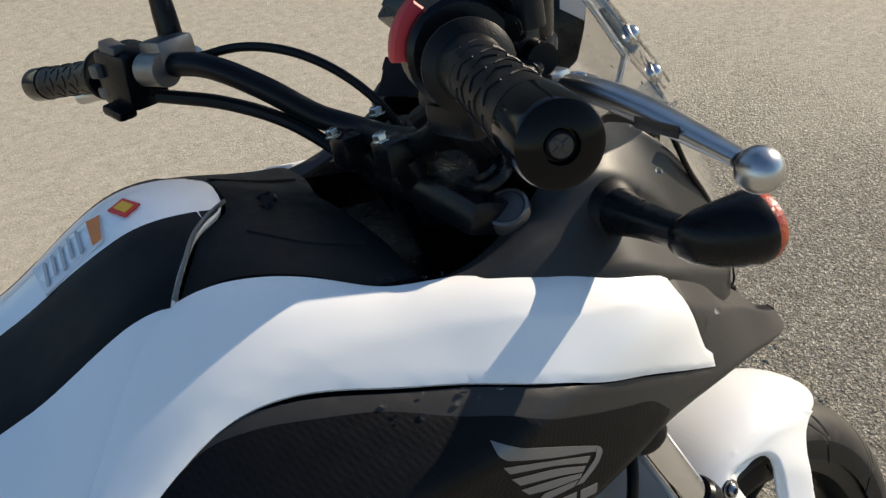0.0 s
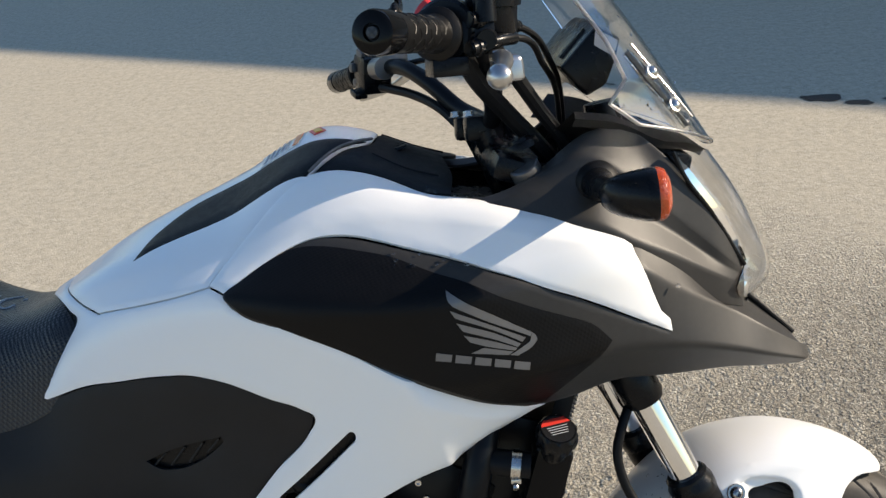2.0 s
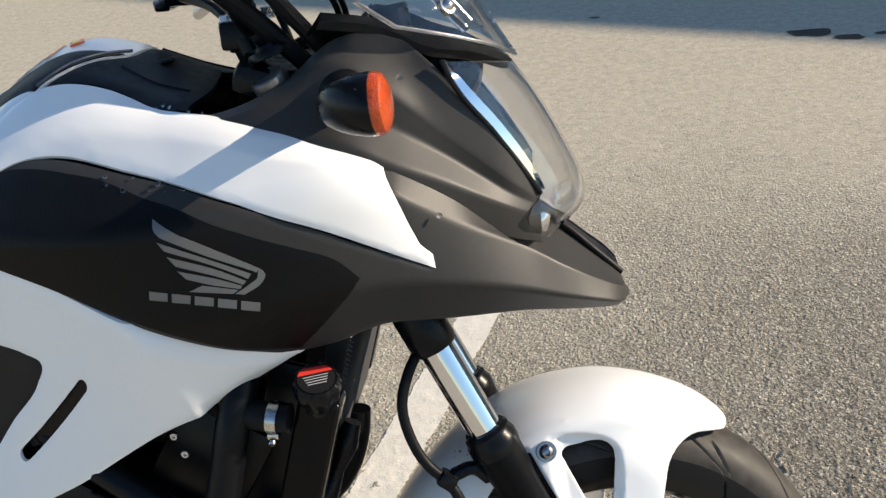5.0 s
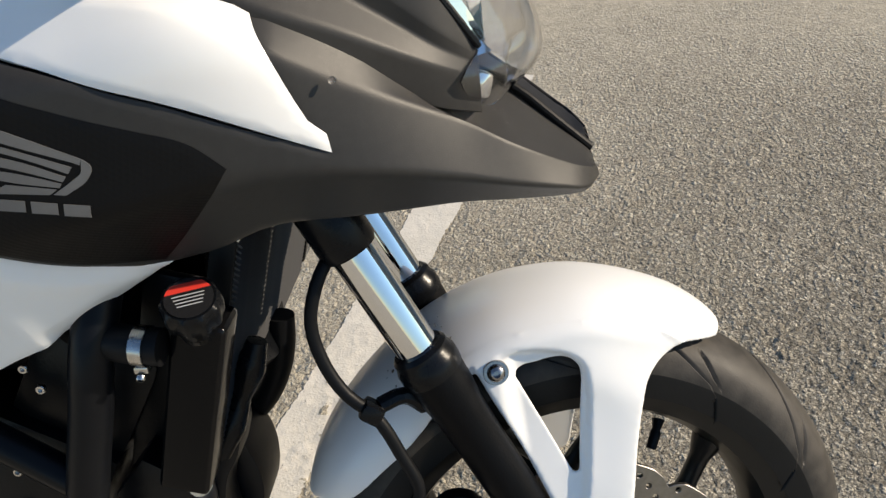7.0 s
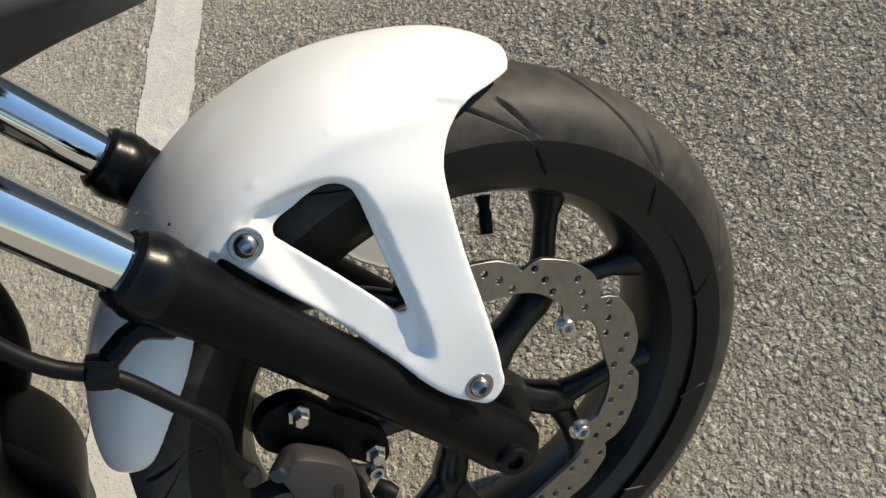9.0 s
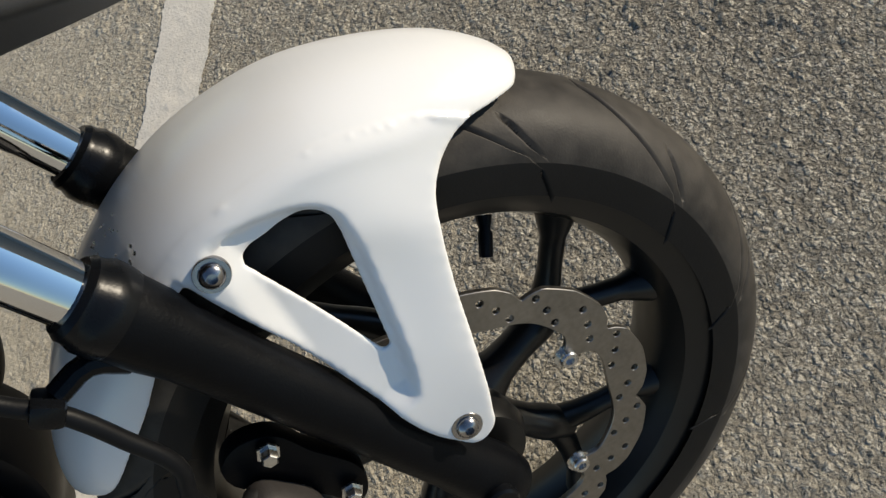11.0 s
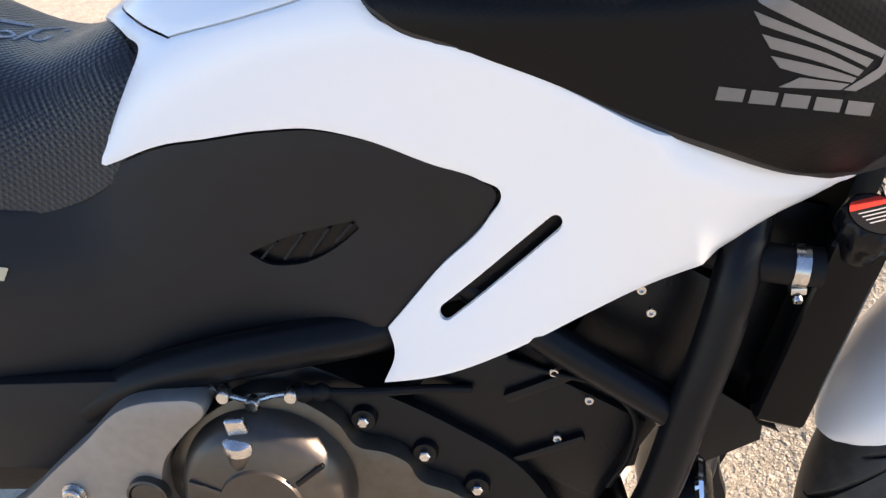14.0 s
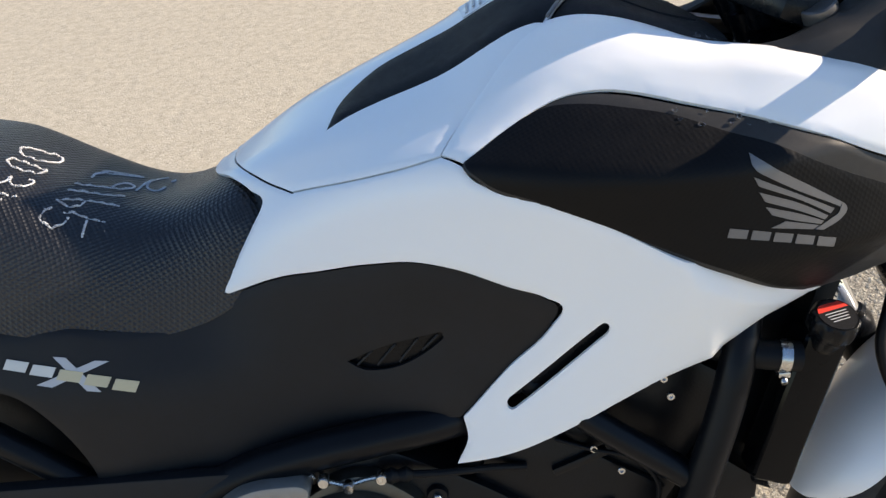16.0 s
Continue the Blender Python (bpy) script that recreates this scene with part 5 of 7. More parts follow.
def button_bolt(at, axis, parent, r=0.0088):
    """A domed socket bolt on its washer."""
    head = part("stay_bolt", lathe([(0.0, 0.0025), (r * 0.36, 0.0025), (r * 0.40, 0.0062), (r * 0.72, 0.0052), (r * 0.95, 0.0026), (r, 0.0), (r, -0.004)], 28, at, axis), BOLT_DARK, parent, "domed steel bolt")
    part("washer", lathe([(r * 0.9, 0.0008), (r * 1.32, 0.0008), (r * 1.38, 0.0), (r * 1.38, -0.003)], 28, at, axis), BOLT_DARK, head)


button_bolt((-0.068, -0.091, 0.590), (0, -1, 0.15), guard)
button_bolt((0.008, -0.121, 0.388), (0, -1, 0.1), guard)

# ---- handlebar ----
STEEL_DARK = material("black_oxide_steel", (0.05, 0.05, 0.052), 0.35, metal=0.8, vary=0.15, scale=200)
BAR_L = [(-.362, -.005, 1.088), (-.372, .045, 1.090), (-.392, .070, 1.100), (-.428, .100, 1.132), (-.465, .140, 1.156), (-.500, .190, 1.158), (-.532, .251, 1.151), (-.605, .413, 1.133)]
BAR_R = [(-.362, -.005, 1.088), (-.352, -.055, 1.094), (-.350, -.085, 1.108), (-.356, -.125, 1.150), (-.368, -.165, 1.182), (-.385, -.205, 1.194), (-.399, -.245, 1.195), (-.446, -.408, 1.199)]
bar = part("handlebar", tube(BAR_R, 0.011, 16), FRAME_BLACK, bike, "black steel handlebar")
part("bar_half", tube(BAR_L, 0.011, 16), FRAME_BLACK, bar)


def build_grip(i, e):
    """A grip with rows of short raised ribs round it, and its bar end."""
    ax = (e - i).normalized()
    i = i + ax * 0.012
    body = lathe([(0.0, 0.0), (0.0235, 0.0), (0.0255, 0.002), (0.0255, 0.005), (0.0225, 0.008), (0.0185, 0.010), (0.0170, 0.016), (0.0162, 0.06), (0.0164, 0.116), (0.0172, 0.119), (0.0172, 0.126), (0, 0.126)], 40, i, ax)
    q = Vector((0, 0, 1)).rotation_difference(ax).to_matrix().to_4x4()
    ribs = []
    for k in range(7):
        for j in range(6):
            a = j * math.pi / 3 + (k % 2) * 0.5
            pts = [(0.0165 * math.cos(a + t), 0.0165 * math.sin(a + t), 0.022 + 0.0135 * k + 0.010 * abs(t)) for t in (-0.4, -0.2, 0, 0.2, 0.4)]
            ribs.append(moved(tube(pts, 0.00065, 5, smooth=False), Matrix.Translation(i) @ q))
    g = part("grip", body, GRIP_RUBBER, bar, "ribbed black rubber grip")
    for rib in ribs:
        part("rib", rib, GRIP_RUBBER, g)
    end = part("bar_end", lathe([(0.0, 0.0), (0.0168, 0.0), (0.0180, 0.0015), (0.0182, 0.029), (0.0172, 0.0325), (0.0150, 0.0338), (0.0072, 0.0345), (0.0066, 0.031), (0, 0.031)], 40, i + ax * 0.128, ax), GLOSS_BLACK, bar, "gloss black bar end weight")
    screw = part("screw", lathe([(0.0, 0.0030), (0.0045, 0.0030), (0.0058, 0.0016), (0.0060, 0)], 24, i + ax * 0.159, ax), STEEL_DARK, end)
    for turn in (20, 110):
        part("screw_slot", moved(rbox((0.0078, 0.0019, 0.0006), (0, 0, 0.0031), 0.0002, (0, 0, turn)), Matrix.Translation(i + ax * 0.159) @ q), BLACK_LABEL, screw)
    return ax


for path in (BAR_R, BAR_L):
    build_grip(Vector(path[-2]), Vector(path[-1]))

# ---- screen and headlight ----


SCREEN_S = [0, .14, .28, .45, .70, 1]
SCREEN_P = [(-.191, -.123, 1.082), (-.225, -.136, 1.108), (-.206, -.127, 1.133), (-.223, -.112, 1.175), (-.263, -.095, 1.235), (-.315, -.07, 1.30)]


def build_screen():
    s = np.linspace(0, 1, 51)
    right = np.stack([np.interp(s, SCREEN_S, c) for c in zip(*SCREEN_P)], 1)
    front = hermite([0, .35, .65, 1], [(-.078, .048, 1.036), (-.135, .053, 1.13), (-.19, .058, 1.215), (-.26, .062, 1.31)], s)
    n = 41
    verts, faces = [], []
    for a, f in zip(right, front):
        for j in range(n):
            v = 2 * j / (n - 1) - 1
            k = abs(v)
            y = f[1] + (a[1] - f[1]) * (k if v < 0 else -k)
            x = f[0] + (a[0] - f[0]) * k**3.0
            z = f[2] + (a[2] - f[2]) * k**1.8
            verts.append((x, y, z))
    for i in range(len(s) - 1):
        for j in range(n - 1):
            faces.append((i * n + j, i * n + j + 1, (i + 1) * n + j + 1, (i + 1) * n + j))
    bm = from_arrays(verts, faces)
    bmesh.ops.recalc_face_normals(bm, faces=bm.faces)
    bmesh.ops.solidify(bm, geom=bm.faces[:], thickness=0.003)
    return bm


screen = part("windscreen", build_screen(), SCREEN, bike, "clear windscreen speckled with water drops")
edge_r = np.stack([np.interp(np.linspace(0, 1, 51), SCREEN_S, c) for c in zip(*SCREEN_P)], 1)
part("screen_edge", tube([tuple(p) for p in edge_r], 0.0022, 8, smooth=False), SCREEN_EDGE, screen, "bright cut edge of the screen")
low_edge = [tuple(screen.data.vertices[j].co) for j in range(0, 22)]
part("screen_edge", tube(low_edge, 0.0018, 8, smooth=False), SCREEN_EDGE, screen)


def headlight_surface(shrink=0.0, rows=24, n=31):
    s = np.linspace(0, 1, rows)
    edge = hermite([0, .12, .38, .62, .72, .82, .92, 1], [(-.150, -.106, 1.045), (-.138, -.104, 1.020), (-.104, -.090, .972), (-.068, -.072, .914), (-.060, -.070, .900), (-.076, -.094, .880), (-.068, -.080, .860), (-.055, -.058, .848)], s)
    front = hermite([0, .2, .45, .7, .85, 1], [(-.085, .046, 1.030), (-.060, .044, .995), (-.032, .042, .945), (-.010, .040, .895), (-.012, .038, .870), (-.040, .036, .847)], s)
    verts, faces = [], []
    for a, f in zip(edge, front):
        for j in range(n):
            v = 2 * j / (n - 1) - 1
            k = abs(v)
            y = f[1] + (a[1] - f[1]) * (k if v < 0 else -k) * (1 - shrink)
            x = f[0] + (a[0] - f[0]) * k**3.2 - shrink * 0.6 * (1 - k**4)
            z = f[2] + (a[2] - f[2]) * k**1.6
            verts.append((x, y, z))
    for i in range(len(s) - 1):
        for j in range(n - 1):
            faces.append((i * n + j, i * n + j + 1, (i + 1) * n + j + 1, (i + 1) * n + j))
    bm = from_arrays(verts, faces)
    bmesh.ops.recalc_face_normals(bm, faces=bm.faces)
    return bm


hl = headlight_surface()
bmesh.ops.solidify(hl, geom=hl.faces[:], thickness=0.002)
lamp = part("headlight", hl, LENS, bike, "clear headlight lens")
facets = headlight_surface(0.10, 9, 13)
rnd = random.Random(4)
for v in facets.verts:
    v.co += Vector((rnd.uniform(-.009, .003), rnd.uniform(-.003, .003), rnd.uniform(-.003, .003)))
part("reflector", facets, CHROME, lamp, "chromed faceted reflector behind the lens", angle=4)
# bright bezel beside the lens, its dark gasket, the small lamp at the bottom and the bulb
EDGE = [(-.152, -.110, 1.047), (-.140, -.108, 1.020), (-.106, -.094, .972), (-.070, -.076, .914), (-.061, -.072, .900)]
a, b = spline(EDGE, 0.006), spline([(x + (.006, .011, .011, .008, .005)[k], y + .010, z + (-.003, .001, .003, .003, .002)[k]) for k, (x, y, z) in enumerate(EDGE)], 0.006)
n = min(len(a), len(b))
bez = from_arrays([tuple(p + [0.003, 0.004, 0]) for p in a[:n]] + [tuple(p) for p in b[:n]], [(i, i + 1, n + i + 1, n + i) for i in range(n - 1)])
bmesh.ops.solidify(bez, geom=bez.faces[:], thickness=0.0015)
bmesh.ops.recalc_face_normals(bez, faces=bez.faces)
part("bezel", bez, CHROME, lamp, "bright chromed bezel")
part("gasket", tube(EDGE, 0.0026, 8, 0.008), SMOOTH_BLACK, lamp)
part("side_lamp", rbox((0.017, 0.026, 0.021), (-.066, -.058, .868), 0.006, (0, 20, 30)), CHROME, lamp, "small bright side lamp")

# chalk strokes on the seat
def seat_top(x, y):
    """Height of the seat at a place of its plan."""
    near = [v.co for v in seat.data.vertices if abs(v.co.x - x) < 0.02 and abs(v.co.y - y) < 0.02]
    w = [1 / (1e-6 + (p.x - x) ** 2 + (p.y - y) ** 2) ** 2 for p in near]
    return sum(k * p.z for k, p in zip(w, near)) / sum(w)


def chalk(*stroke):
    """One hand-drawn chalk stroke, rubbed into the raised grain of the seat so that it breaks up."""
    run = spline([(x, y, 0) for x, y in stroke], 0.0021)
    dabs = []
    for k in range(len(run) - 1):
        a, b = [(x, y, seat_top(x, y) + 0.0001) for x, y, _ in (run[k], run[k] * 0.2 + run[k + 1] * 0.8)]
        dabs.append(tube([a, b], 0.0013, 6, smooth=False, radii=[0.0011, 0.0014 + 0.0004 * (k % 2)]))
    part("chalk_stroke", join(*dabs), CHALK, seat, "white chalk stroke")


chalk((-1.164, 0.010), (-1.153, -0.008), (-1.143, -0.007), (-1.130, 0.002), (-1.124, 0.019), (-1.129, 0.028), (-1.143, 0.024), (-1.157, 0.020), (-1.164, 0.010))
chalk((-1.161, -0.033), (-1.152, -0.042), (-1.139, -0.041), (-1.128, -0.034), (-1.124, -0.024), (-1.133, -0.023), (-1.146, -0.023), (-1.157, -0.026), (-1.161, -0.033))
chalk((-1.165, -0.061), (-1.171, -0.073), (-1.165, -0.077), (-1.153, -0.073), (-1.145, -0.061))
chalk((-1.145, -0.061), (-1.145, -0.068), (-1.138, -0.070), (-1.130, -0.063), (-1.127, -0.053), (-1.132, -0.053))
chalk((-1.170, -0.083), (-1.152, -0.085), (-1.134, -0.082))
chalk((-1.169, -0.090), (-1.159, -0.090), (-1.146, -0.090))
chalk((-1.158, -0.098), (-1.151, -0.092))
chalk((-1.101, -0.080), (-1.109, -0.089), (-1.110, -0.094), (-1.105, -0.097), (-1.095, -0.097), (-1.088, -0.091), (-1.084, -0.084))
chalk((-1.090, -0.081), (-1.083, -0.078), (-1.069, -0.078), (-1.049, -0.077))
chalk((-1.069, -0.097), (-1.068, -0.090), (-1.067, -0.080))
chalk((-1.100, -0.068), (-1.090, -0.072), (-1.080, -0.069), (-1.075, -0.057))
chalk((-1.100, -0.068), (-1.072, -0.054), (-1.041, -0.050))
chalk((-1.096, -0.047), (-1.072, -0.037), (-1.042, -0.026))
chalk((-1.094, -0.030), (-1.067, -0.014), (-1.049, -0.006), (-1.043, 0.008), (-1.052, 0.014), (-1.060, 0.003), (-1.062, -0.008))
chalk((-1.087, -0.000), (-1.087, 0.018), (-1.070, 0.035), (-1.044, 0.047))
chalk((-1.087, 0.029), (-1.072, 0.041), (-1.049, 0.048))
chalk((-1.019, 0.058), (-1.031, 0.042), (-1.033, 0.024), (-1.026, 0.006), (-1.017, 0.001), (-1.010, 0.015))
chalk((-1.010, 0.039), (-1.006, 0.044))
chalk((-1.037, -0.005), (-1.036, 0.020), (-1.033, 0.041))

Y_AX = (0, -1, 0)


def yplate(outline, y0, thick, bevel=0.003, holes=(), closed_smooth=True, corners=()):
    """A plate facing the near side: outline in x, z; from y0 inwards by thick."""
    o = spline(outline, 0.008, True, set(corners)) if closed_smooth else outline
    m = Matrix.Translation((0, y0 + thick, 0)) @ pose(0, 0, 0, 90)
    return slab([tuple(p) for p in o], thick, m, bevel=bevel, holes=holes)


# ---- cockpit: controls, mirrors, instruments, cables ----
rhs = part("switch_box", join(lathe([(0, 0), (0.027, 0), (0.031, 0.003), (0.031, 0.030), (0.028, 0.034), (0, 0.034)], 28, (-.388, -.210, 1.197), (-0.25, -0.97, 0.02)), rbox((0.036, 0.030, 0.026), (-.394, -.222, 1.176), 0.005, (8, 10, 12))), SMOOTH_BLACK, bar, "black throttle and switch box")
house_ax = Vector((-0.25, -0.97, 0.02)).normalized()
house_q = Vector((0, 0, 1)).rotation_difference(house_ax)
up_l = house_q.inverted() @ Vector((0, 0, 1))
fw_l = house_q.inverted() @ Vector((1, 0, 0))
turn0 = math.atan2(up_l.y, up_l.x)
way = 1 if math.sin(math.atan2(fw_l.y, fw_l.x) - turn0) < 0 else -1


def rocker(r0, r1, a0, a1):
    """A curved rocker round the switch box; angles run rearwards from straight up."""
    out = [(r1 * math.cos(turn0 + way * radians(a)), r1 * math.sin(turn0 + way * radians(a))) for a in np.linspace(a0 + 6, a1 - 4, 9)]
    inn = [(r0 * math.cos(turn0 + way * radians(a)), r0 * math.sin(turn0 + way * radians(a))) for a in np.linspace(a1, a0, 9)]
    return slab(out + inn, 0.017, Matrix.Translation((-.388, -.210, 1.197)) @ house_q.to_matrix().to_4x4() @ Matrix.Translation((0, 0, 0.006)), bevel=0.003, seg=3)


part("kill_switch", rocker(0.026, 0.0380, 26, 92), RED, rhs, "red rocker switch")
part("switch_plate", rbox((0.036, 0.040, 0.018), (-.396, -.240, 1.164), 0.003, (0, 0, 14)), SMOOTH_BLACK, rhs)
lhs = part("switch_box", rbox((0.046, 0.052, 0.056), (-.520, .226, 1.150), 0.009, (10, 0, 24)), SMOOTH_BLACK, bar, "black switch box with grey buttons")
part("button", rbox((0.016, 0.026, 0.014), (-.530, .218, 1.178), 0.004, (20, 0, 24)), DARK_GREY, lhs)
part("button", rbox((0.012, 0.016, 0.014), (-.548, .232, 1.160), 0.004, (0, 0, 24)), DARK_GREY, lhs)
part("button", rbox((0.012, 0.018, 0.012), (-.545, .238, 1.138), 0.004, (0, 0, 24)), DARK_GREY, lhs)
part("switch_lever", rbox((0.020, 0.030, 0.010), (-.542, .215, 1.122), 0.004, (15, 0, 24)), SMOOTH_BLACK, lhs)
perch = part("clutch_perch", join(rbox((0.040, 0.034, 0.030), (-.486, .186, 1.168), 0.006, (0, 0, 24)), lathe([(0, 0), (0.016, 0), (0.016, 0.03), (0, 0.03)], 20, (-.495, .165, 1.157), (-0.45, 0.89, 0))), PERCH_GREY, bar, "cast aluminium lever perch")
part("clutch_lever", tube([(-.462, .196, 1.158), (-.470, .26, 1.142), (-.510, .33, 1.120), (-.555, .405, 1.108), (-.562, .416, 1.107)], 0.007, 12, radii=[0.009, 0.007, 0.006, 0.006, 0.009]), ALU, perch)
# front brake lever with its ball end, master cylinder and reservoir
master = part("brake_master", join(tube([(-.352, -.215, 1.190), (-.356, -.256, 1.186)], 0.0095, 20, smooth=False), rbox((0.034, 0.030, 0.034), (-.366, -.232, 1.190), 0.006, (0, 0, 12))), SMOOTH_BLACK, bar, "black brake master cylinder")
part("reservoir", lathe([(0, -0.018), (0.021, -0.018), (0.024, -0.012), (0.024, 0.012), (0.0275, 0.013), (0.0275, 0.020), (0.025, 0.023), (0, 0.023)], 32, (-.348, -.215, 1.206), (0.05, -0.1, 1)), SMOOTH_BLACK, master, "round fluid reservoir with a black cap")
lever_pts = [(-.345, -.262, 1.170), (-.344, -.290, 1.170), (-.344, -.325, 1.167), (-.347, -.365, 1.163), (-.3505, -.398, 1.160)]
lever = part("brake_lever", tube(lever_pts, 0.009, 14, radii=[0.0085, 0.0095, 0.0088, 0.0074, 0.0056]), ALU, bar, "polished aluminium brake lever with a ball end")
for v in lever.data.vertices:
    c = spline(lever_pts, 0.01)
    v.co.z = v.co.z * 0.72 + 0.28 * float(np.interp(-v.co.y, -c[:, 1], c[:, 2]))
part("ball_end", lathe([(0.0, -0.0105)] + [(0.0105 * math.cos(a), 0.0105 * math.sin(a)) for a in np.linspace(-1.4, 1.4, 14)] + [(0.0, 0.0105)], 28, (-.3505, -.4085, 1.158), (-0.2, -1, -0.1)), ALU, lever)
# dark bar on the lever's face stands for the shade inside its slot
part("slot_shade", moved(rbox((0.0016, 0.030, 0.0062), (0, 0, 0), 0.0006, (0, 0, 4)), Matrix.Translation((-.3545, -.348, 1.1655))), STEEL_DARK, lever, "dark bar painted as the shaded slot of the lever")
pivot_block = part("lever_pivot", join(rbox((0.028, 0.030, 0.024), (-.338, -.258, 1.160), 0.006, (6, 0, 16), 0.82, 3), rbox((0.016, 0.018, 0.014), (-.346, -.246, 1.170), 0.004, (0, 0, 12))), ALU, master, "cast aluminium lever pivot")
part("pivot_screw", bolt_head((-.340, -.264, 1.1715), (-0.1, -0.2, 1), 0.0050, 0.003), STEEL, pivot_block)
# handlebar clamps and their bolts
clampb = part("bar_clamp", rbox((0.048, 0.026, 0.030), (-.375, .028, 1.078), 0.005, (0, 0, 10)), SMOOTH_BLACK, bar)
part("bar_clamp", rbox((0.048, 0.026, 0.030), (-.362, -.038, 1.084), 0.005, (0, 0, 10)), SMOOTH_BLACK, bar)
for p in ((-.397, .028, 1.094), (-.352, .036, 1.099), (-.380, -.038, 1.099), (-.338, -.030, 1.104)):
    part("clamp_bolt", bolt_head(p, (-0.1, 0.1, 1), 0.0062, 0.006, socket=False, flange=0.0085), STEEL, clampb)
part("top_yoke", rbox((0.075, 0.22, 0.030), (-.335, -.012, 1.045), 0.010, (6, 20, 10)), SMOOTH_BLACK, bike)
part("riser", tube([(-.340, -.036, 1.02), (-.362, -.038, 1.08)], 0.016, 16, smooth=False), SMOOTH_BLACK, bike)
part("riser", tube([(-.350, .022, 1.02), (-.375, .026, 1.075)], 0.016, 16, smooth=False), SMOOTH_BLACK, bike)
part("steering_head", tube([(-.33, .0, 1.04), (-.27, .0, .86)], 0.040, 24, smooth=False), SMOOTH_BLACK, bike)
for dy in (-0.085, 0.085):
    part("fork_cap", lathe([(0, 0.012), (0.012, 0.012), (0.013, 0.008), (0.020, 0.008), (0.022, 0.004), (0.022, 0)], 24, (-.322 + 0.17 * dy * 0, -.010 + dy, 1.062), (-0.35, 0, 1)), SMOOTH_BLACK, bike)


def cable(pts, r=0.0042, mat=None, name="cable", owner=None):
    return part(name, tube(pts, r, 10, 0.010), mat or RUBBER_HOSE, owner or bike)


for start, knee, hang, low in (((-.372, -.250, 1.206), (-.324, -.199, 1.197), (-.283, -.082, 1.158), (-.262, .018, 1.100)), ((-.372, -.257, 1.179), (-.329, -.219, 1.186), (-.293, -.110, 1.155), (-.267, .010, 1.094))):
    lead = cable([start, knee, hang, low, (low[0] + .002, low[1] + .025, 1.03), (low[0], low[1] + .03, .98)], 0.0036, name="throttle_cable")
    a, b = Vector(start), Vector(knee)
    part("sleeve", tube([start, tuple(a + (b - a) * 0.5 + Vector((0.003, -0.005, 0.002))), knee], 0.0064, 14), SMOOTH_BLACK, lead, "thick black cable sleeve")
    part("collar", tube([a, a + (b - a) * 0.10, a + (b - a) * 0.12, a + (b - a) * 0.20, a + (b - a) * 0.22, a + (b - a) * 0.26], 0.008, 16, smooth=False, radii=[0.0078, 0.0078, 0.0092, 0.0092, 0.0078, 0.0066]), SMOOTH_BLACK, lead)
cable([(-.352, -.205, 1.185), (-.340, -.170, 1.165), (-.325, -.130, 1.145), (-.299, -.100, 1.105), (-.271, -.08, 1.064), (-.25, -.06, 1.02)], 0.0085, name="brake_hose")
cable([(-.385, -.190, 1.185), (-.369, -.150, 1.148), (-.336, -.100, 1.104), (-.289, -.07, 1.047), (-.26, -.05, 1.0)], 0.0105, name="loom_and_shade_tube")
# bundle added along the bar to throw an unbroken shade on the tank
cable([(-.388, -.200, 1.208), (-.368, -.160, 1.198), (-.354, -.122, 1.170), (-.347, -.088, 1.130), (-.350, -.05, 1.11)], 0.0085, name="loom_and_shade_tube")
cable([(-.468, .170, 1.160), (-.430, .135, 1.165), (-.385, .085, 1.150), (-.345, .045, 1.105), (-.32, .03, 1.04)], 0.0042, name="clutch_cable")
cable([(-.505, .195, 1.130), (-.455, .140, 1.118), (-.415, .085, 1.098), (-.370, .035, 1.050)], 0.0065, name="loom_and_shade_tube")
part("cable_guide", tube([(-.352, -.215, 1.218), (-.340, -.222, 1.180)], 0.0075, 10, smooth=False), SMOOTH_BLACK, bar)


def build_mirror(base, bend, head, yaw, name="mirror"):
    """A mirror: boot, curved stem, shell and glass."""
    stem = part("mirror", tube([base, tuple(Vector(base) + Vector((0, 0, 0.05))), bend, head], 0.0058, 12), SMOOTH_BLACK, bar, "round-cornered mirror on a black stem")
    part("boot", tube([tuple(Vector(base) - Vector((0, 0, 0.012))), tuple(Vector(base) + Vector((0, 0, 0.012))), tuple(Vector(base) + Vector((0, 0, 0.050)))], 0.012, 18, smooth=False, radii=[0.0115, 0.011, 0.0080]), SMOOTH_BLACK, stem)
    out = spline([(-.085, -.028), (-.075, .038), (.045, .046), (.085, .020), (.075, -.036), (-.05, -.044)], 0.01, True)
    m = Matrix.Translation(head) @ pose(0, 0, 0, 0, 0, yaw) @ pose(0, 0, 0, 90, 0, -90)
    shell = slab(out, 0.032, m, bevel=0.012, seg=3)
    sh = part("shell", shell, SMOOTH_BLACK, stem)
    inner_out = [(p[0] * 0.90, p[1] * 0.86) for p in out]
    part("glass", slab(inner_out, 0.002, m @ Matrix.Translation((0, 0, 0.0315)), bevel=0), MIRROR, stem, "mirror glass")


MIRROR = material("mirror_glass", (0.82, 0.84, 0.86), 0.02, metal=1.0)
build_mirror((-.356, -.242, 1.215), (-.352, -.262, 1.345), (-.345, -.315, 1.44), 12)
build_mirror((-.478, .200, 1.190), (-.474, .238, 1.238), (-.492, .325, 1.316), 18)

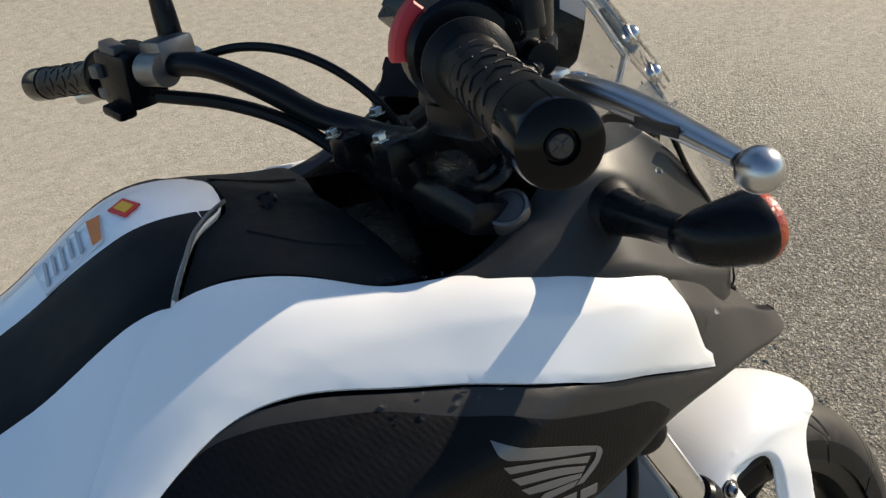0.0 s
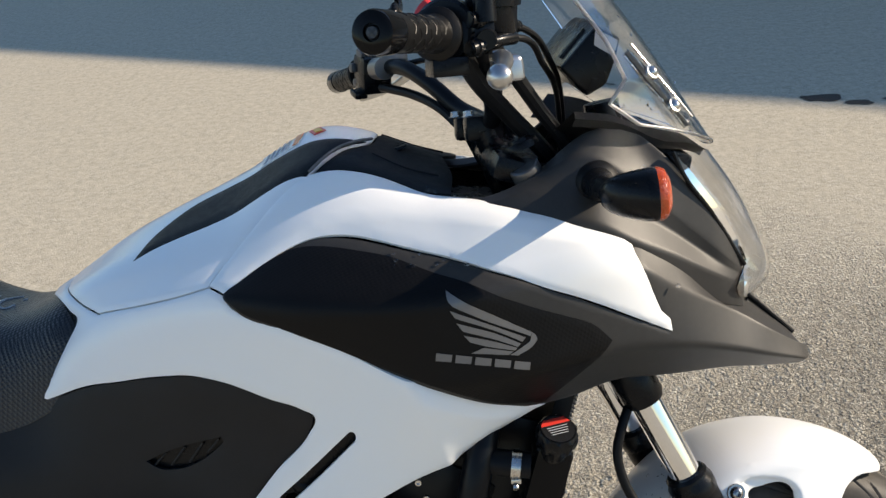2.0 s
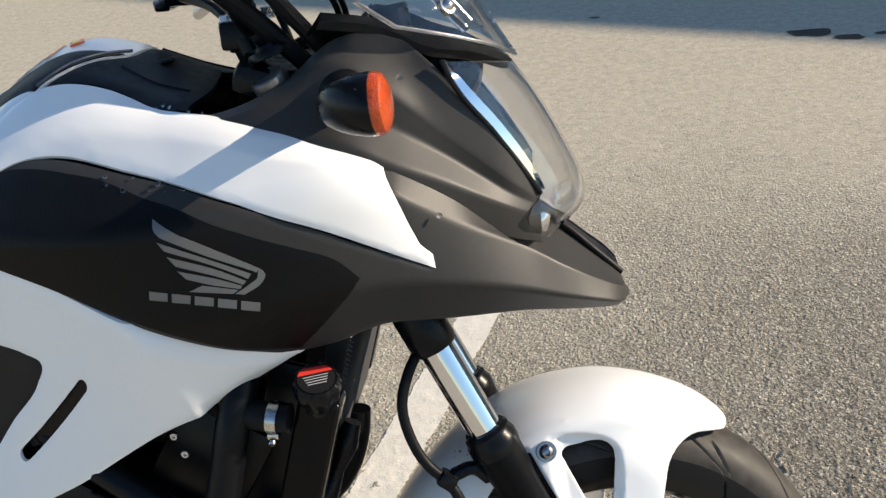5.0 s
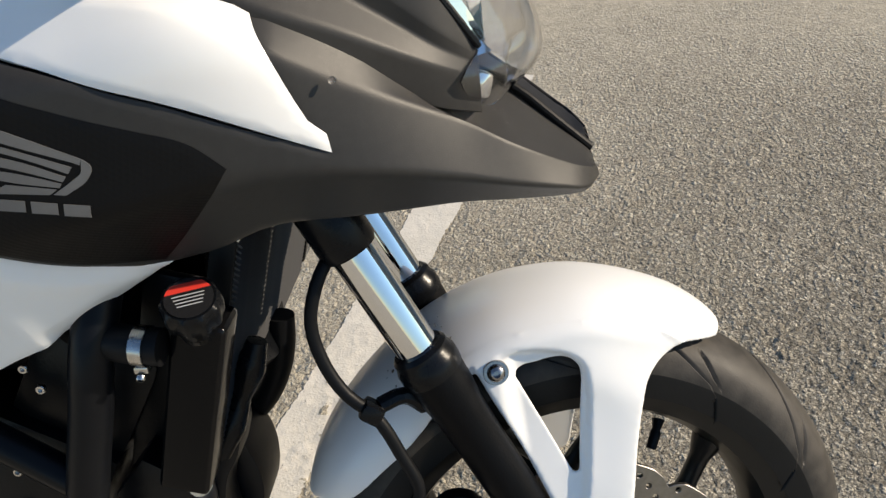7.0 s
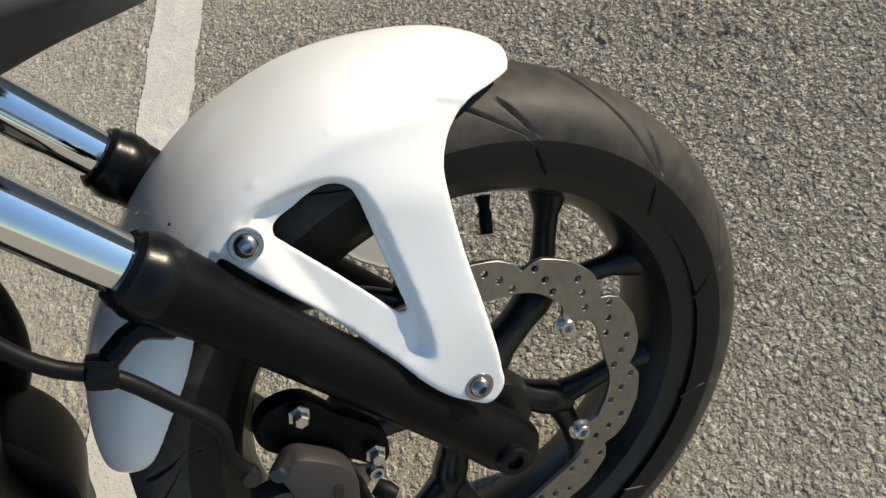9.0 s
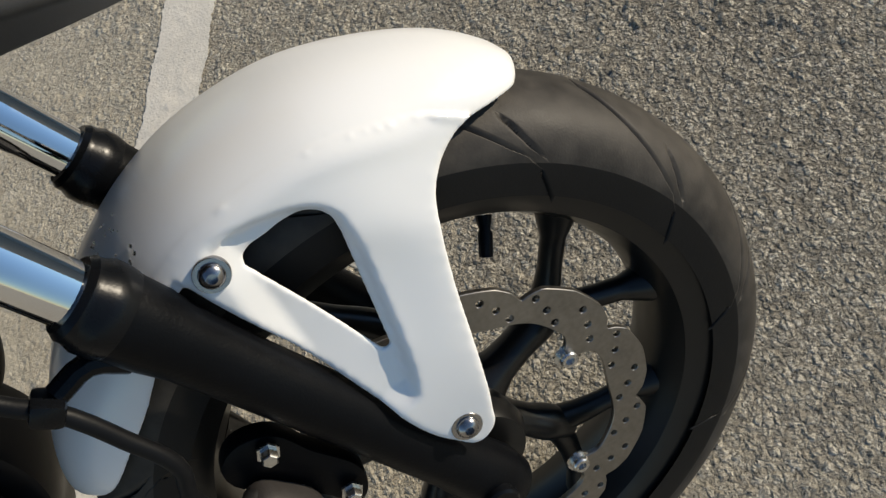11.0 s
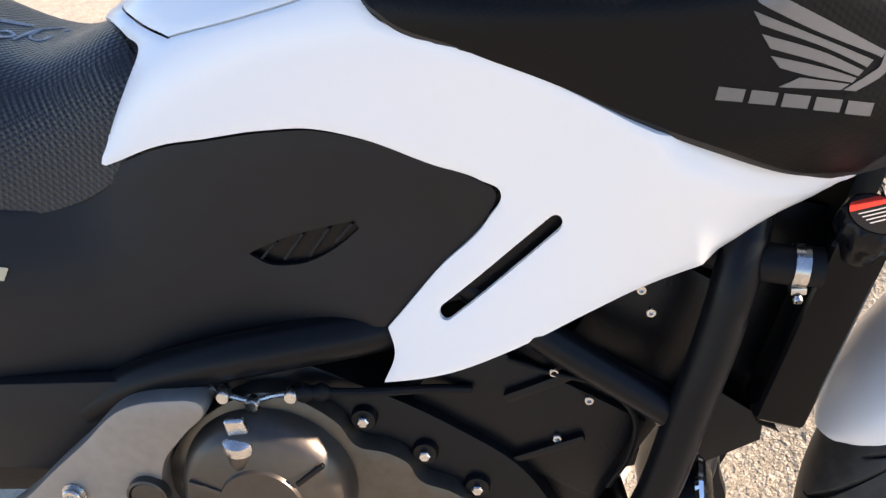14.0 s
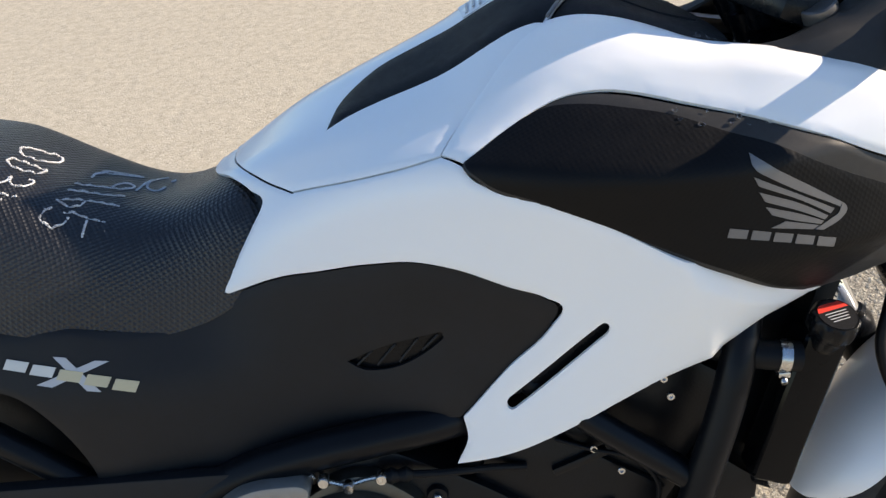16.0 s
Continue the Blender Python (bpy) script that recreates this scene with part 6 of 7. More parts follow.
# instruments
def build_pod():
    """The instrument housing: a six-sided section that swells towards its middle, with softened edges."""
    out = [(-.273, 1.148), (-.231, 1.192), (-.204, 1.176), (-.210, 1.150), (-.220, 1.126), (-.243, 1.114)]
    c = Vector((-.236, 1.152))
    verts, n = [], len(out)
    for y, k, rise in ((-.086, 0.94, 0.0), (-.080, 1.0, 0.0), (-.02, 1.06, 0.008), (.06, 1.08, 0.011), (.14, 1.06, 0.008), (.196, 1.0, 0.0), (.202, 0.94, 0.0)):
        for x, z in out:
            verts.append((c.x + (x - c.x) * k - rise * 0.5, y, c.y + (z - c.y) * k + rise))
    faces = [tuple(range(n)), tuple(reversed(range(6 * n, 7 * n)))] + [(r * n + i, r * n + (i + 1) % n, r * n + n + (i + 1) % n, r * n + n + i) for r in range(6) for i in range(n)]
    bm = from_arrays(verts, faces)
    bmesh.ops.recalc_face_normals(bm, faces=bm.faces)
    bmesh.ops.bevel(bm, geom=bm.edges[:], offset=0.003, segments=2, profile=0.5, affect="EDGES")
    return bm


pod = part("instrument_pod", build_pod(), SMOOTH_BLACK, bike, "black instrument pod behind the screen")
screen_face = from_arrays([(-.2700, -.060, 1.1600), (-.2410, -.060, 1.1905), (-.2450, .175, 1.1935), (-.2740, .175, 1.1630)], [(0, 1, 2, 3)])
bmesh.ops.solidify(screen_face, geom=screen_face.faces[:], thickness=0.003)
bmesh.ops.recalc_face_normals(screen_face, faces=screen_face.faces)
part("display", screen_face, GLOSS_BLACK, pod, "dark glass display")
# pale plate added in place of sunlight on the housing's end
plate = yplate([(-.231, 1.187), (-.207, 1.1735), (-.212, 1.157), (-.233, 1.171)], -.0862, 0.0012, bevel=0.0003, closed_smooth=False)
part("lit_end_face", plate, PRINT_AND_LIT_FACE, pod, "pale plate painted as the pod's sunlit end face")
part("pod_stay", tube([(-.215, .01, 1.10), (-.205, .01, 1.03), (-.22, .01, .96)], 0.022, 12), SMOOTH_BLACK, bike)
part("cockpit_floor", rbox((0.24, 0.28, 0.02), (-.30, .01, .955), 0.006, (4, 6, 0)), SMOOTH_BLACK, bike)
part("inner_fairing", rbox((0.10, 0.17, 0.05), (-.165, .03, 1.03), 0.018, (0, 25, 0)), SMOOTH_BLACK, bike)
keycap = part("ignition_lock", lathe([(0, 0.003), (0.0135, 0.003), (0.0142, 0.0015), (0.0150, 0.004), (0.0175, 0.003), (0.0182, 0), (0.0182, -0.010)], 32, (-.321, -.119, 1.043), (-0.35, -0.40, 0.85)), PERCH_GREY, bike, "round metal cap in the cockpit")
# screen bolts with rubber washers
for place in ((-.169, -.091, 1.138), (-.139, -.082, 1.100)):
    v = min(screen.data.vertices, key=lambda w: (w.co - Vector(place)).length)
    facing = Vector((0.62, -0.62, 0.48))
    washer = part("screen_bolt", lathe([(0, 0.0060), (0.0030, 0.0056), (0.0055, 0.0036), (0.0066, 0.0016), (0.0090, 0.0012), (0.0094, -0.004), (0, -0.004)], 24, v.co + facing * 0.002, facing), STEEL, screen, "domed steel screen bolt")

# ribbed pale bracket behind the screen, between and beyond its bolts
run = [Vector((-.198, -.088, 1.160)), Vector((-.172, -.081, 1.128)), Vector((-.143, -.073, 1.093)), Vector((-.126, -.066, 1.072))]
bracket = part("screen_bracket", tube([tuple(p) for p in run], 0.004, 8, radii=[0.004, 0.006, 0.006, 0.004]), PERCH_GREY, screen, "pale ribbed bracket behind the screen")
for k in (-1, 0, 1):
    part("rib", tube([tuple(p + Vector((0.005 * k, -0.004 - 0.001 * abs(k), 0.006 * k + 0.003))) for p in run], 0.0013, 6), STEEL, bracket)

# ---- turn signal on the near side ----
for side in (0, 1):
    def sg(p):
        return tuple(mirrored(np.array(p))) if side else p

    fwd = Vector((1, -0.06, 0.05)) if not side else Vector((1, 0.06, 0.05))
    c = Vector(sg((-.206, -.247, 1.026)))
    shell = lathe([(0, -0.046), (0.0095, -0.0445), (0.0165, -0.038), (0.0215, -0.027), (0.0248, -0.014), (0.0266, -0.002), (0.0270, 0.004), (0.0266, 0.007), (0, 0.007)], 36, c, fwd)
    for v in shell.verts:
        back = max(0.0, (c - v.co).dot(fwd)) / 0.052
        v.co.y += (0.024 if not side else -0.024) * back**1.3
    sig = part("turn_signal", shell, SMOOTH_BLACK, bike, "black turn signal with an amber lens")
    part("lens", lathe([(0.0268, 0.0), (0.0268, 0.004), (0.0245, 0.0085), (0.0165, 0.0125), (0, 0.0140)], 22, c + fwd * 0.007, fwd), AMBER, sig, "amber lens")
    part("lens_back", lathe([(0, 0.001), (0.025, 0.001), (0.0255, 0.0), (0, 0)], 24, c + fwd * 0.007, fwd), STICKER_WHITE, sig)
    part("stalk", tube([sg((-.244, -.125, 1.022)), sg((-.243, -.160, 1.024)), sg((-.242, -.195, 1.026)), sg((-.238, -.225, 1.026))], 0.013, 18, radii=[0.024, 0.019, 0.0145, 0.0125, 0.012]), SMOOTH_BLACK, sig)
    part("boot", lathe([(0.012, 0.016), (0.019, 0.013), (0.024, 0.006), (0.027, 0.0), (0.027, -0.006)], 28, sg((-.244, -.140, 1.022)), (0, -1 if not side else 1, 0.05)), RUBBER_HOSE, sig)

# ---- engine and chassis on the near side ----
case = part("engine_case", yplate([(-.93, .36), (-.935, .45), (-.905, .53), (-.86, .572), (-.80, .592), (-.758, .572), (-.738, .552), (-.728, .531), (-.700, .522), (-.680, .508), (-.672, .489), (-.645, .476), (-.630, .464), (-.622, .446), (-.598, .415), (-.585, .36), (-.64, .29), (-.78, .255), (-.90, .28)], -.160, .050, 0.012), CASE_DARK, bike, "dark bronze-grey cast engine side cover")
part("crankcase", yplate([(-.96, .34), (-.955, .47), (-.92, .555), (-.86, .600), (-.79, .612), (-.715, .580), (-.64, .535), (-.575, .480), (-.545, .41), (-.56, .33), (-.66, .25), (-.90, .25)], -.139, .27, 0.006), ENGINE_BLACK, bike, "black crankcase")
clutch = part("clutch_cover", lathe([(0, 0.029), (0.038, 0.029), (0.0395, 0.0255), (0.041, 0.025), (0.068, 0.0235), (0.075, 0.019), (0.080, 0.008), (0.083, -0.004), (0.083, -0.02), (0, -0.02)], 64, (-.815, -.168, .492), Y_AX), CASE_ALU, case, "round bronze-grey clutch cover")
for a0 in (38, 158, 285):
    a = radians(a0)
    part("cover_rib", rbox((0.036, 0.005, 0.005), (-.810 + 0.058 * math.cos(a), -.1925, .489 + 0.058 * math.sin(a)), 0.002, (0, -a0, 0)), CASE_ALU if a0 != 38 else ENGINE_BLACK, clutch)
part("badge_bar", rbox((0.052, 0.002, 0.009), (-.812, -.1985, .487), 0.0006, (0, -2, 0)), CASE_ALU, clutch, "raised maker's mark as a plain bar")
part("round_cover", lathe([(0, 0.014), (0.030, 0.014), (0.0335, 0.010), (0.036, 0.012), (0.040, 0.008), (0.043, -0.006), (0, -0.006)], 48, (-.708, -.160, .400), Y_AX), CASE_ALU, case)
part("filler_neck", tube([(-.834, -.176, .508), (-.830, -.179, .530), (-.827, -.181, .550)], 0.016, 20, smooth=False, radii=[0.010, 0.0140, 0.0160]), CASE_ALU, case)
plug = part("oil_filler", lathe([(0, 0.010), (0.0120, 0.0095), (0.0155, 0.007), (0.0168, 0.003), (0.0168, -0.003), (0.0150, -0.005), (0, -0.005)], 32, (-.8265, -.1815, .5535), (0.05, -0.25, 1)), STEEL, case, "bright oil filler plug")
part("grip_tab", rbox((0.021, 0.0075, 0.022), (-.8255, -.1850, .5725), 0.003, (14, -3, 0), 0.86, 3), STEEL, plug)
part("case_label", rbox((0.026, 0.0012, 0.012), (-.772, -.1612, .362), 0.0003, (0, -4, 0)), PALE_PRINT, case, "small pale label with unreadable print")
part("drain_plug", lathe([(0, 0.016), (0.010, 0.016), (0.012, 0.012), (0.021, 0.008), (0.022, 0), (0, 0)], 10, (-.742, -.158, .383), Y_AX), ENGINE_BLACK, case)
for p in ((-.897, -.150, .546), (-.858, -.146, .588), (-.721, -.146, .549), (-.668, -.146, .509), (-.622, -.146, .468), (-.945, -.139, .44), (-.575, -.146, .405)):
    b = part("case_bolt", bolt_head((p[0], -.146, p[2]), Y_AX, 0.0058, 0.006, socket=False, flange=0.0082), STEEL, case)
    part("bolt_boss", lathe([(0, 0.001), (0.0110, 0.001), (0.0122, -0.001), (0.0130, -0.02), (0, -0.02)], 24, (p[0], -.146, p[2]), Y_AX), ENGINE_BLACK, case)
pivot = part("pivot_plate", yplate([(-1.13, .40), (-1.043, .500), (-.985, .548), (-.929, .591), (-.892, .597), (-.856, .590), (-.882, .556), (-.906, .528), (-.915, .482), (-.903, .448), (-.885, .372), (-.878, .325), (-.96, .335), (-1.08, .365)], -.178, .030, 0.006), PIVOT_ALU, bike, "silver cast pivot plate")
part("pivot_cap", lathe([(0, 0.004), (0.0155, 0.004), (0.017, 0.002), (0.0175, 0.006), (0.020, 0.005), (0.021, -0.004), (0, -0.004)], 36, (-.930, -.180, .492), Y_AX), CASE_ALU, pivot)
part("pivot_bolt", bolt_head((-1.006, -.180, .492), Y_AX, 0.010, 0.007, flange=0.0125), STEEL, pivot)
part("pivot_bolt", bolt_head((-.912, -.180, .362), Y_AX, 0.009, 0.006, flange=0.012), STEEL, pivot)
peg = part("footrest_hanger", join(tube([(-1.04, -.19, .43), (-.985, -.20, .405), (-.905, -.195, .378)], 0.011, 12), lathe([(0, 0.02), (0.012, 0.02), (0.014, 0.012), (0.014, -0.01), (0, -0.01)], 20, (-.985, -.19, .398), Y_AX)), PIVOT_ALU, pivot, "cast aluminium footrest hanger")
part("footrest", tube([(-.99, -.205, .385), (-1.00, -.285, .392)], 0.014, 14, smooth=False), RUBBER_HOSE, peg)
# brake light rod with its joints
rod = part("linkage_rod", tube([(-.840, -.160, .590), (-.815, -.160, .583), (-.796, -.160, .588), (-.760, -.157, .589)], 0.0026, 8), STEEL, bike, "thin linkage rod")
for p in ((-.841, -.162, .591), (-.815, -.163, .582), (-.778, -.162, .590)):
    part("rod_joint", lathe([(0, 0.006), (0.0055, 0.006), (0.0068, 0.004), (0.0068, -0.006), (0, -0.006)], 14, p, Y_AX), STEEL, rod)
part("rod_boot", tube([(-.776, -.160, .590), (-.768, -.158, .589), (-.760, -.157, .588), (-.752, -.156, .588), (-.745, -.155, .587)], 0.008, 14, smooth=False, radii=[0.006, 0.0095, 0.0065, 0.0095, 0.0055]), RUBBER_HOSE, rod)
cable([(-.745, -.155, .587), (-.72, -.152, .584), (-.690, -.148, .582), (-.66, -.14, .578), (-.62, -.13, .57)], 0.0045, name="linkage_cable")
part("lower_cover", yplate([(-1.30, .60), (-1.071, .600), (-.946, .600), (-.928, .580), (-.975, .535), (-1.026, .495), (-1.10, .50), (-1.30, .52)], -.150, .02, 0.004, closed_smooth=False), SIDE_BLACK, bike, "matt black lower cover")
# frame tubes
part("frame_tube", tube([(-.685, -.122, .636), (-.715, -.134, .636), (-.78, -.141, .628), (-.86, -.140, .612), (-.925, -.135, .592), (-.99, -.13, .56)], 0.0215, 22), FRAME_BLACK, bike, "black frame tube")
part("frame_tube", tube([(-.62, -.135, .688), (-.549, -.148, .634), (-.444, -.158, .560), (-.43, -.16, .55)], 0.0155, 20), FRAME_BLACK, bike, "black frame tube")
part("frame_tube", tube([(-.385, -.138, .742), (-.396, -.156, .700), (-.411, -.163, .640), (-.432, -.166, .570), (-.462, -.162, .465), (-.476, -.155, .428), (-.49, -.12, .405), (-.50, -.06, .40)], 0.0185, 22), FRAME_BLACK, bike, "black frame down tube")
part("seat_rail", tube([(-1.115, -.115, .575), (-1.20, -.120, .645), (-1.30, -.12, .72)], 0.017, 16), FRAME_BLACK, bike, "black rear frame tube")
# cylinders and head, sloping forward
cyl = part("cylinder_block", moved(rbox((0.24, 0.23, 0.17), (0, 0, 0), 0.018), Matrix.Translation((-.575, .0, .535)) @ pose(0, 0, 0, 0, 32, 0)), ENGINE_BLACK, bike, "black engine cylinder block")
part("cylinder_cover", moved(rbox((0.20, 0.012, 0.105), (0, 0, 0), 0.005), Matrix.Translation((-.575, -.121, .535)) @ pose(0, 0, 0, 0, 32, 0)), ENGINE_BLACK, cyl)
part("cover_rib", moved(rbox((0.065, 0.010, 0.010), (0, 0, 0), 0.003), Matrix.Translation((-.560, -.131, .573)) @ pose(0, 0, 0, 0, -22, 0)), ENGINE_BLACK, cyl)
part("cover_rib", moved(rbox((0.085, 0.010, 0.008), (0, 0, 0), 0.003), Matrix.Translation((-.560, -.130, .500)) @ pose(0, 0, 0, 0, -20, 0)), ENGINE_BLACK, cyl)
part("cylinder_head", moved(rbox((0.12, 0.22, 0.13), (0, 0, 0), 0.02), Matrix.Translation((-.455, .01, .615)) @ pose(0, 0, 0, 0, 32, 0)), ENGINE_BLACK, bike)
part("intake_box", rbox((0.26, 0.20, 0.13), (-.56, .02, .70), 0.02, (0, 10, 0)), ENGINE_BLACK, bike)
for p in ((-.545, -.134, .590), (-.515, -.135, .560), (-.545, -.128, .512), (-.470, -.142, .675), (-.462, -.140, .652)):
    part("small_bolt", bolt_head(p, Y_AX, 0.0045, 0.004), STEEL, cyl)
cable([(-.585, -.128, .600), (-.55, -.135, .590), (-.50, -.140, .575), (-.476, -.140, .545), (-.480, -.138, .500), (-.50, -.13, .455)], 0.0028, name="sensor_wire")
cable([(-.60, -.12, .655), (-.56, -.128, .632), (-.53, -.13, .60)], 0.0045, name="breather_hose")
# radiator with its end tank, cap, hose and clip
rad_m = Matrix.Translation((-.318, .025, .655)) @ pose(0, 0, 0, 0, 17, 0)
rad = part("radiator", moved(rbox((0.022, 0.40, 0.235), (0, 0.065, 0), 0.002), rad_m), RAD_CORE, bike, "black finned radiator")
fin_me = bpy.data.meshes.new("fin")
fb = rbox((0.0070, 0.392, 0.0018), (0, 0, 0), 0, (0, 25, 0))
fb.to_mesh(fin_me)
fb.free()
fin_me.materials.append(RADIATOR)
for k in range(42):
    fin = new("fin", fin_me)
    fin.parent = rad
    fin.matrix_basis = rad_m @ Matrix.Translation((0.0122, 0.065, -0.113 + 0.226 * k / 41))
part("core_edge", moved(rbox((0.004, 0.40, 0.003), (0.011, 0.065, 0.119), 0.001), rad_m), STEEL, rad, "bright top edge of the core")
part("end_tank", moved(rbox((0.046, 0.044, 0.180), (-0.003, -.158, -.030), 0.008, seg=3), rad_m), GLOSS_BLACK, rad, "gloss black radiator end tank")
part("end_tank", moved(rbox((0.036, 0.036, 0.21), (-0.004, .272, -.010), 0.006, seg=3), rad_m), GLOSS_BLACK, rad)
part("shroud", moved(rbox((0.012, 0.045, 0.23), (0.012, .285, 0.01), 0.004), rad_m), SMOOTH_BLACK, rad)
part("tank_bolt", bolt_head((-.346, -.137, .5355), (0.6, -0.75, 0.2), 0.0055, 0.003, flange=0.0115), STEEL, rad)
part("bolt_lug", tube([(-.364, -.115, .530), (-.347, -.136, .5353)], 0.0120, 18, smooth=False), SMOOTH_BLACK, rad)
cap_ax = Vector((0.12, -0.42, 0.90)).normalized()
cap_c = Vector((-.304, -.154, .722))
capb = lathe([(0, 0.024), (0.0215, 0.024), (0.0245, 0.021), (0.0255, 0.012), (0.0245, 0.002), (0.018, -0.004), (0.016, -0.02), (0, -0.02)], 60, cap_c, cap_ax)
q = Vector((0, 0, 1)).rotation_difference(cap_ax).to_matrix()
for v in capb.verts:
    loc = q.transposed() @ (v.co - cap_c)
    r = math.hypot(loc.x, loc.y)
    if r > 0.0225 and loc.z < 0.022:
        k = 1 - 0.075 * (0.5 + 0.5 * math.cos(10 * math.atan2(loc.y, loc.x)))
        v.co = cap_c + q @ Vector((loc.x * k, loc.y * k, loc.z))
cap = part("radiator_cap", capb, SMOOTH_BLACK, rad, "fluted black radiator cap with a red warning label")
lab = Matrix.Translation(cap_c + cap_ax * 0.0242) @ q.to_4x4() @ pose(0, 0, 0, 0, 0, 20)
disc_pts = [(0.0195 * math.cos(a), 0.0195 * math.sin(a)) for a in np.linspace(0, 2 * math.pi, 33)[:-1]]
part("label", slab(disc_pts, 0.0004, lab, bevel=0), BLACK_LABEL, cap)
red_pts = [(0.0193 * math.cos(a), 0.0193 * math.sin(a)) for a in np.linspace(radians(20), radians(160), 15)]
red_pts = [(x, min(y, 0.0150)) for x, y in red_pts]
part("label_band", slab(red_pts, 0.0004, lab @ Matrix.Translation((0, 0, 0.0004)), bevel=0), RED_LABEL, cap, "red label band")
for k in range(4):
    part("label_print", rbox((0.026 - 0.002 * k, 0.0009, 0.0003), (0, 0, 0), 0, ), PRINT_AND_LIT_FACE, cap, m=lab @ Matrix.Translation((0, 0.003 - 0.0034 * k, 0.0007)))
hose = part("coolant_hose", tube([(-.335, -.160, .698), (-.362, -.158, .701), (-.395, -.146, .703), (-.44, -.115, .708), (-.50, -.08, .71)], 0.0160, 20), RUBBER_HOSE, bike, "black coolant hose with a steel clip")
part("hose_clip", tube([(-.346, -.1595, .699), (-.357, -.1585, .7005)], 0.0174, 24, smooth=False), STEEL, hose)
part("clip_screw", join(rbox((0.012, 0.010, 0.006), (-.353, -.166, .683), 0.001), bolt_head((-.354, -.171, .678), (0, -0.8, -0.6), 0.004, 0.004)), STEEL, hose)
GUARD_GREY = material("smooth_charcoal_guard", (0.0050, 0.0058, 0.0080), 0.36, vary=0.1, scale=60, spec=0.25)
# horn, header pipe and the guards below
horn_ax = Vector((0.97, -0.16, 0.10)).normalized()
horn = part("horn", lathe([(0, 0.006), (0.020, 0.010), (0.034, 0.006), (0.038, 0.0), (0.036, -0.02), (0.022, -0.034), (0, -0.034)], 40, (-.408, -.105, .425), horn_ax), SMOOTH_BLACK, bike, "round black horn with a bright rim")
part("rim", lathe([(0.0365, 0.002), (0.0395, 0.004), (0.0415, 0.0), (0.0395, -0.004), (0.0365, -0.003)], 48, (-.408, -.105, .425), horn_ax, closed=True), CHROME, horn)
part("header_pipe", tube([(-.445, -.03, .56), (-.405, -.035, .48), (-.41, -.05, .40), (-.45, -.07, .355), (-.53, -.085, .335), (-.65, -.085, .315)], 0.022, 20), EXHAUST, bike, "stainless exhaust header pipe")
part("exhaust_shield", yplate([(-.40, .415), (-.385, .395), (-.40, .36), (-.45, .335), (-.56, .325), (-.62, .34), (-.60, .395), (-.53, .400), (-.47, .380), (-.44, .375), (-.42, .395)], -.118, .022, 0.007), EXHAUST, bike, "dull stainless guard under the engine")
part("lower_guard", yplate([(-.393, .502), (-.363, .511), (-.344, .519), (-.347, .488), (-.367, .451), (-.376, .404), (-.374, .379), (-.367, .348), (-.395, .302), (-.420, .289), (-.427, .330), (-.422, .398), (-.399, .413)], -.032, .05, 0.010), GUARD_GREY, bike, "smooth dark plastic guard below the radiator")
part("front_guard", yplate([(-.372, .470), (-.355, .436), (-.350, .402), (-.355, .368), (-.385, .312), (-.420, .262), (-.442, .272), (-.424, .395), (-.402, .468)], .022, .085, 0.012), GUARD_GREY, bike, "smooth dark plastic guard behind the wheel")
part("lower_hose", tube([(-0.317, 0.1, 0.577), (-0.322, 0.1, 0.541), (-0.338, 0.1, 0.495), (-0.366, 0.1, 0.456), (-0.395, 0.1, 0.435)], 0.016, 18), RUBBER_HOSE, bike, "black hose under the radiator")
part("radiator_mount", tube([(-.292, -.06, .640), (-.315, -.07, .585), (-.345, -.085, .53)], 0.013, 14, radii=[0.010, 0.015, 0.009, 0.015, 0.012]), SMOOTH_BLACK, bike)
part("tank_bracket", yplate([(-.400, .560), (-.360, .530), (-.362, .505), (-.410, .480), (-.435, .52)], -.128, .05, 0.004, closed_smooth=False), ENGINE_BLACK, bike)
# unseen black mass added so the openings through the engine stay dark
part("engine_inner", rbox((0.21, 0.10, 0.36), (-.56, .06, .53), 0.02), ENGINE_BLACK, bike)
part("fan_shroud", lathe([(0, 0), (0.085, 0), (0.09, -0.01), (0.09, -0.05), (0, -0.05)], 32, (-.345, .09, .62), (1, 0, 0.3)), SMOOTH_BLACK, rad)
# added black plate that keeps the opening behind the end tank dark
part("dark_gap_plate", rbox((0.075, 0.012, 0.24), (-.368, -.085, .61), 0.004, (0, 17, 0)), ENGINE_BLACK, rad)
# unseen black boxes added to darken the openings under seat and side cover
part("rear_inner", rbox((0.42, 0.14, 0.42), (-1.27, .0, .60), 0.03), ENGINE_BLACK, bike)
part("dark_seat_filler", rbox((0.56, 0.19, 0.12), (-1.26, .015, .80), 0.02), SMOOTH_BLACK, bike)

# ---- brake caliper and hose, steered ----
cal = part("brake_caliper", yplate([(-0.1716, 0.3917), (-0.1469, 0.3804), (-0.1478, 0.3509), (-0.1217, 0.3463), (-0.1174, 0.3221), (-0.1558, 0.3127), (-0.1795, 0.3366), (-0.1812, 0.3658)], -.112, .050, 0.006), CALIPER, bike, "dark grey brake caliper", STEER)
face = part("caliper_body", yplate([(-0.1477, 0.4397), (-0.1348, 0.444), (-0.1178, 0.427), (-0.1066, 0.4017), (-0.1119, 0.3811), (-0.1296, 0.3587), (-0.1464, 0.3541), (-0.1499, 0.3718), (-0.1415, 0.392), (-0.1525, 0.404), (-0.1513, 0.4219)], -.131, .024, 0.005), CALIPER_GREY, cal, "grey cast caliper face")
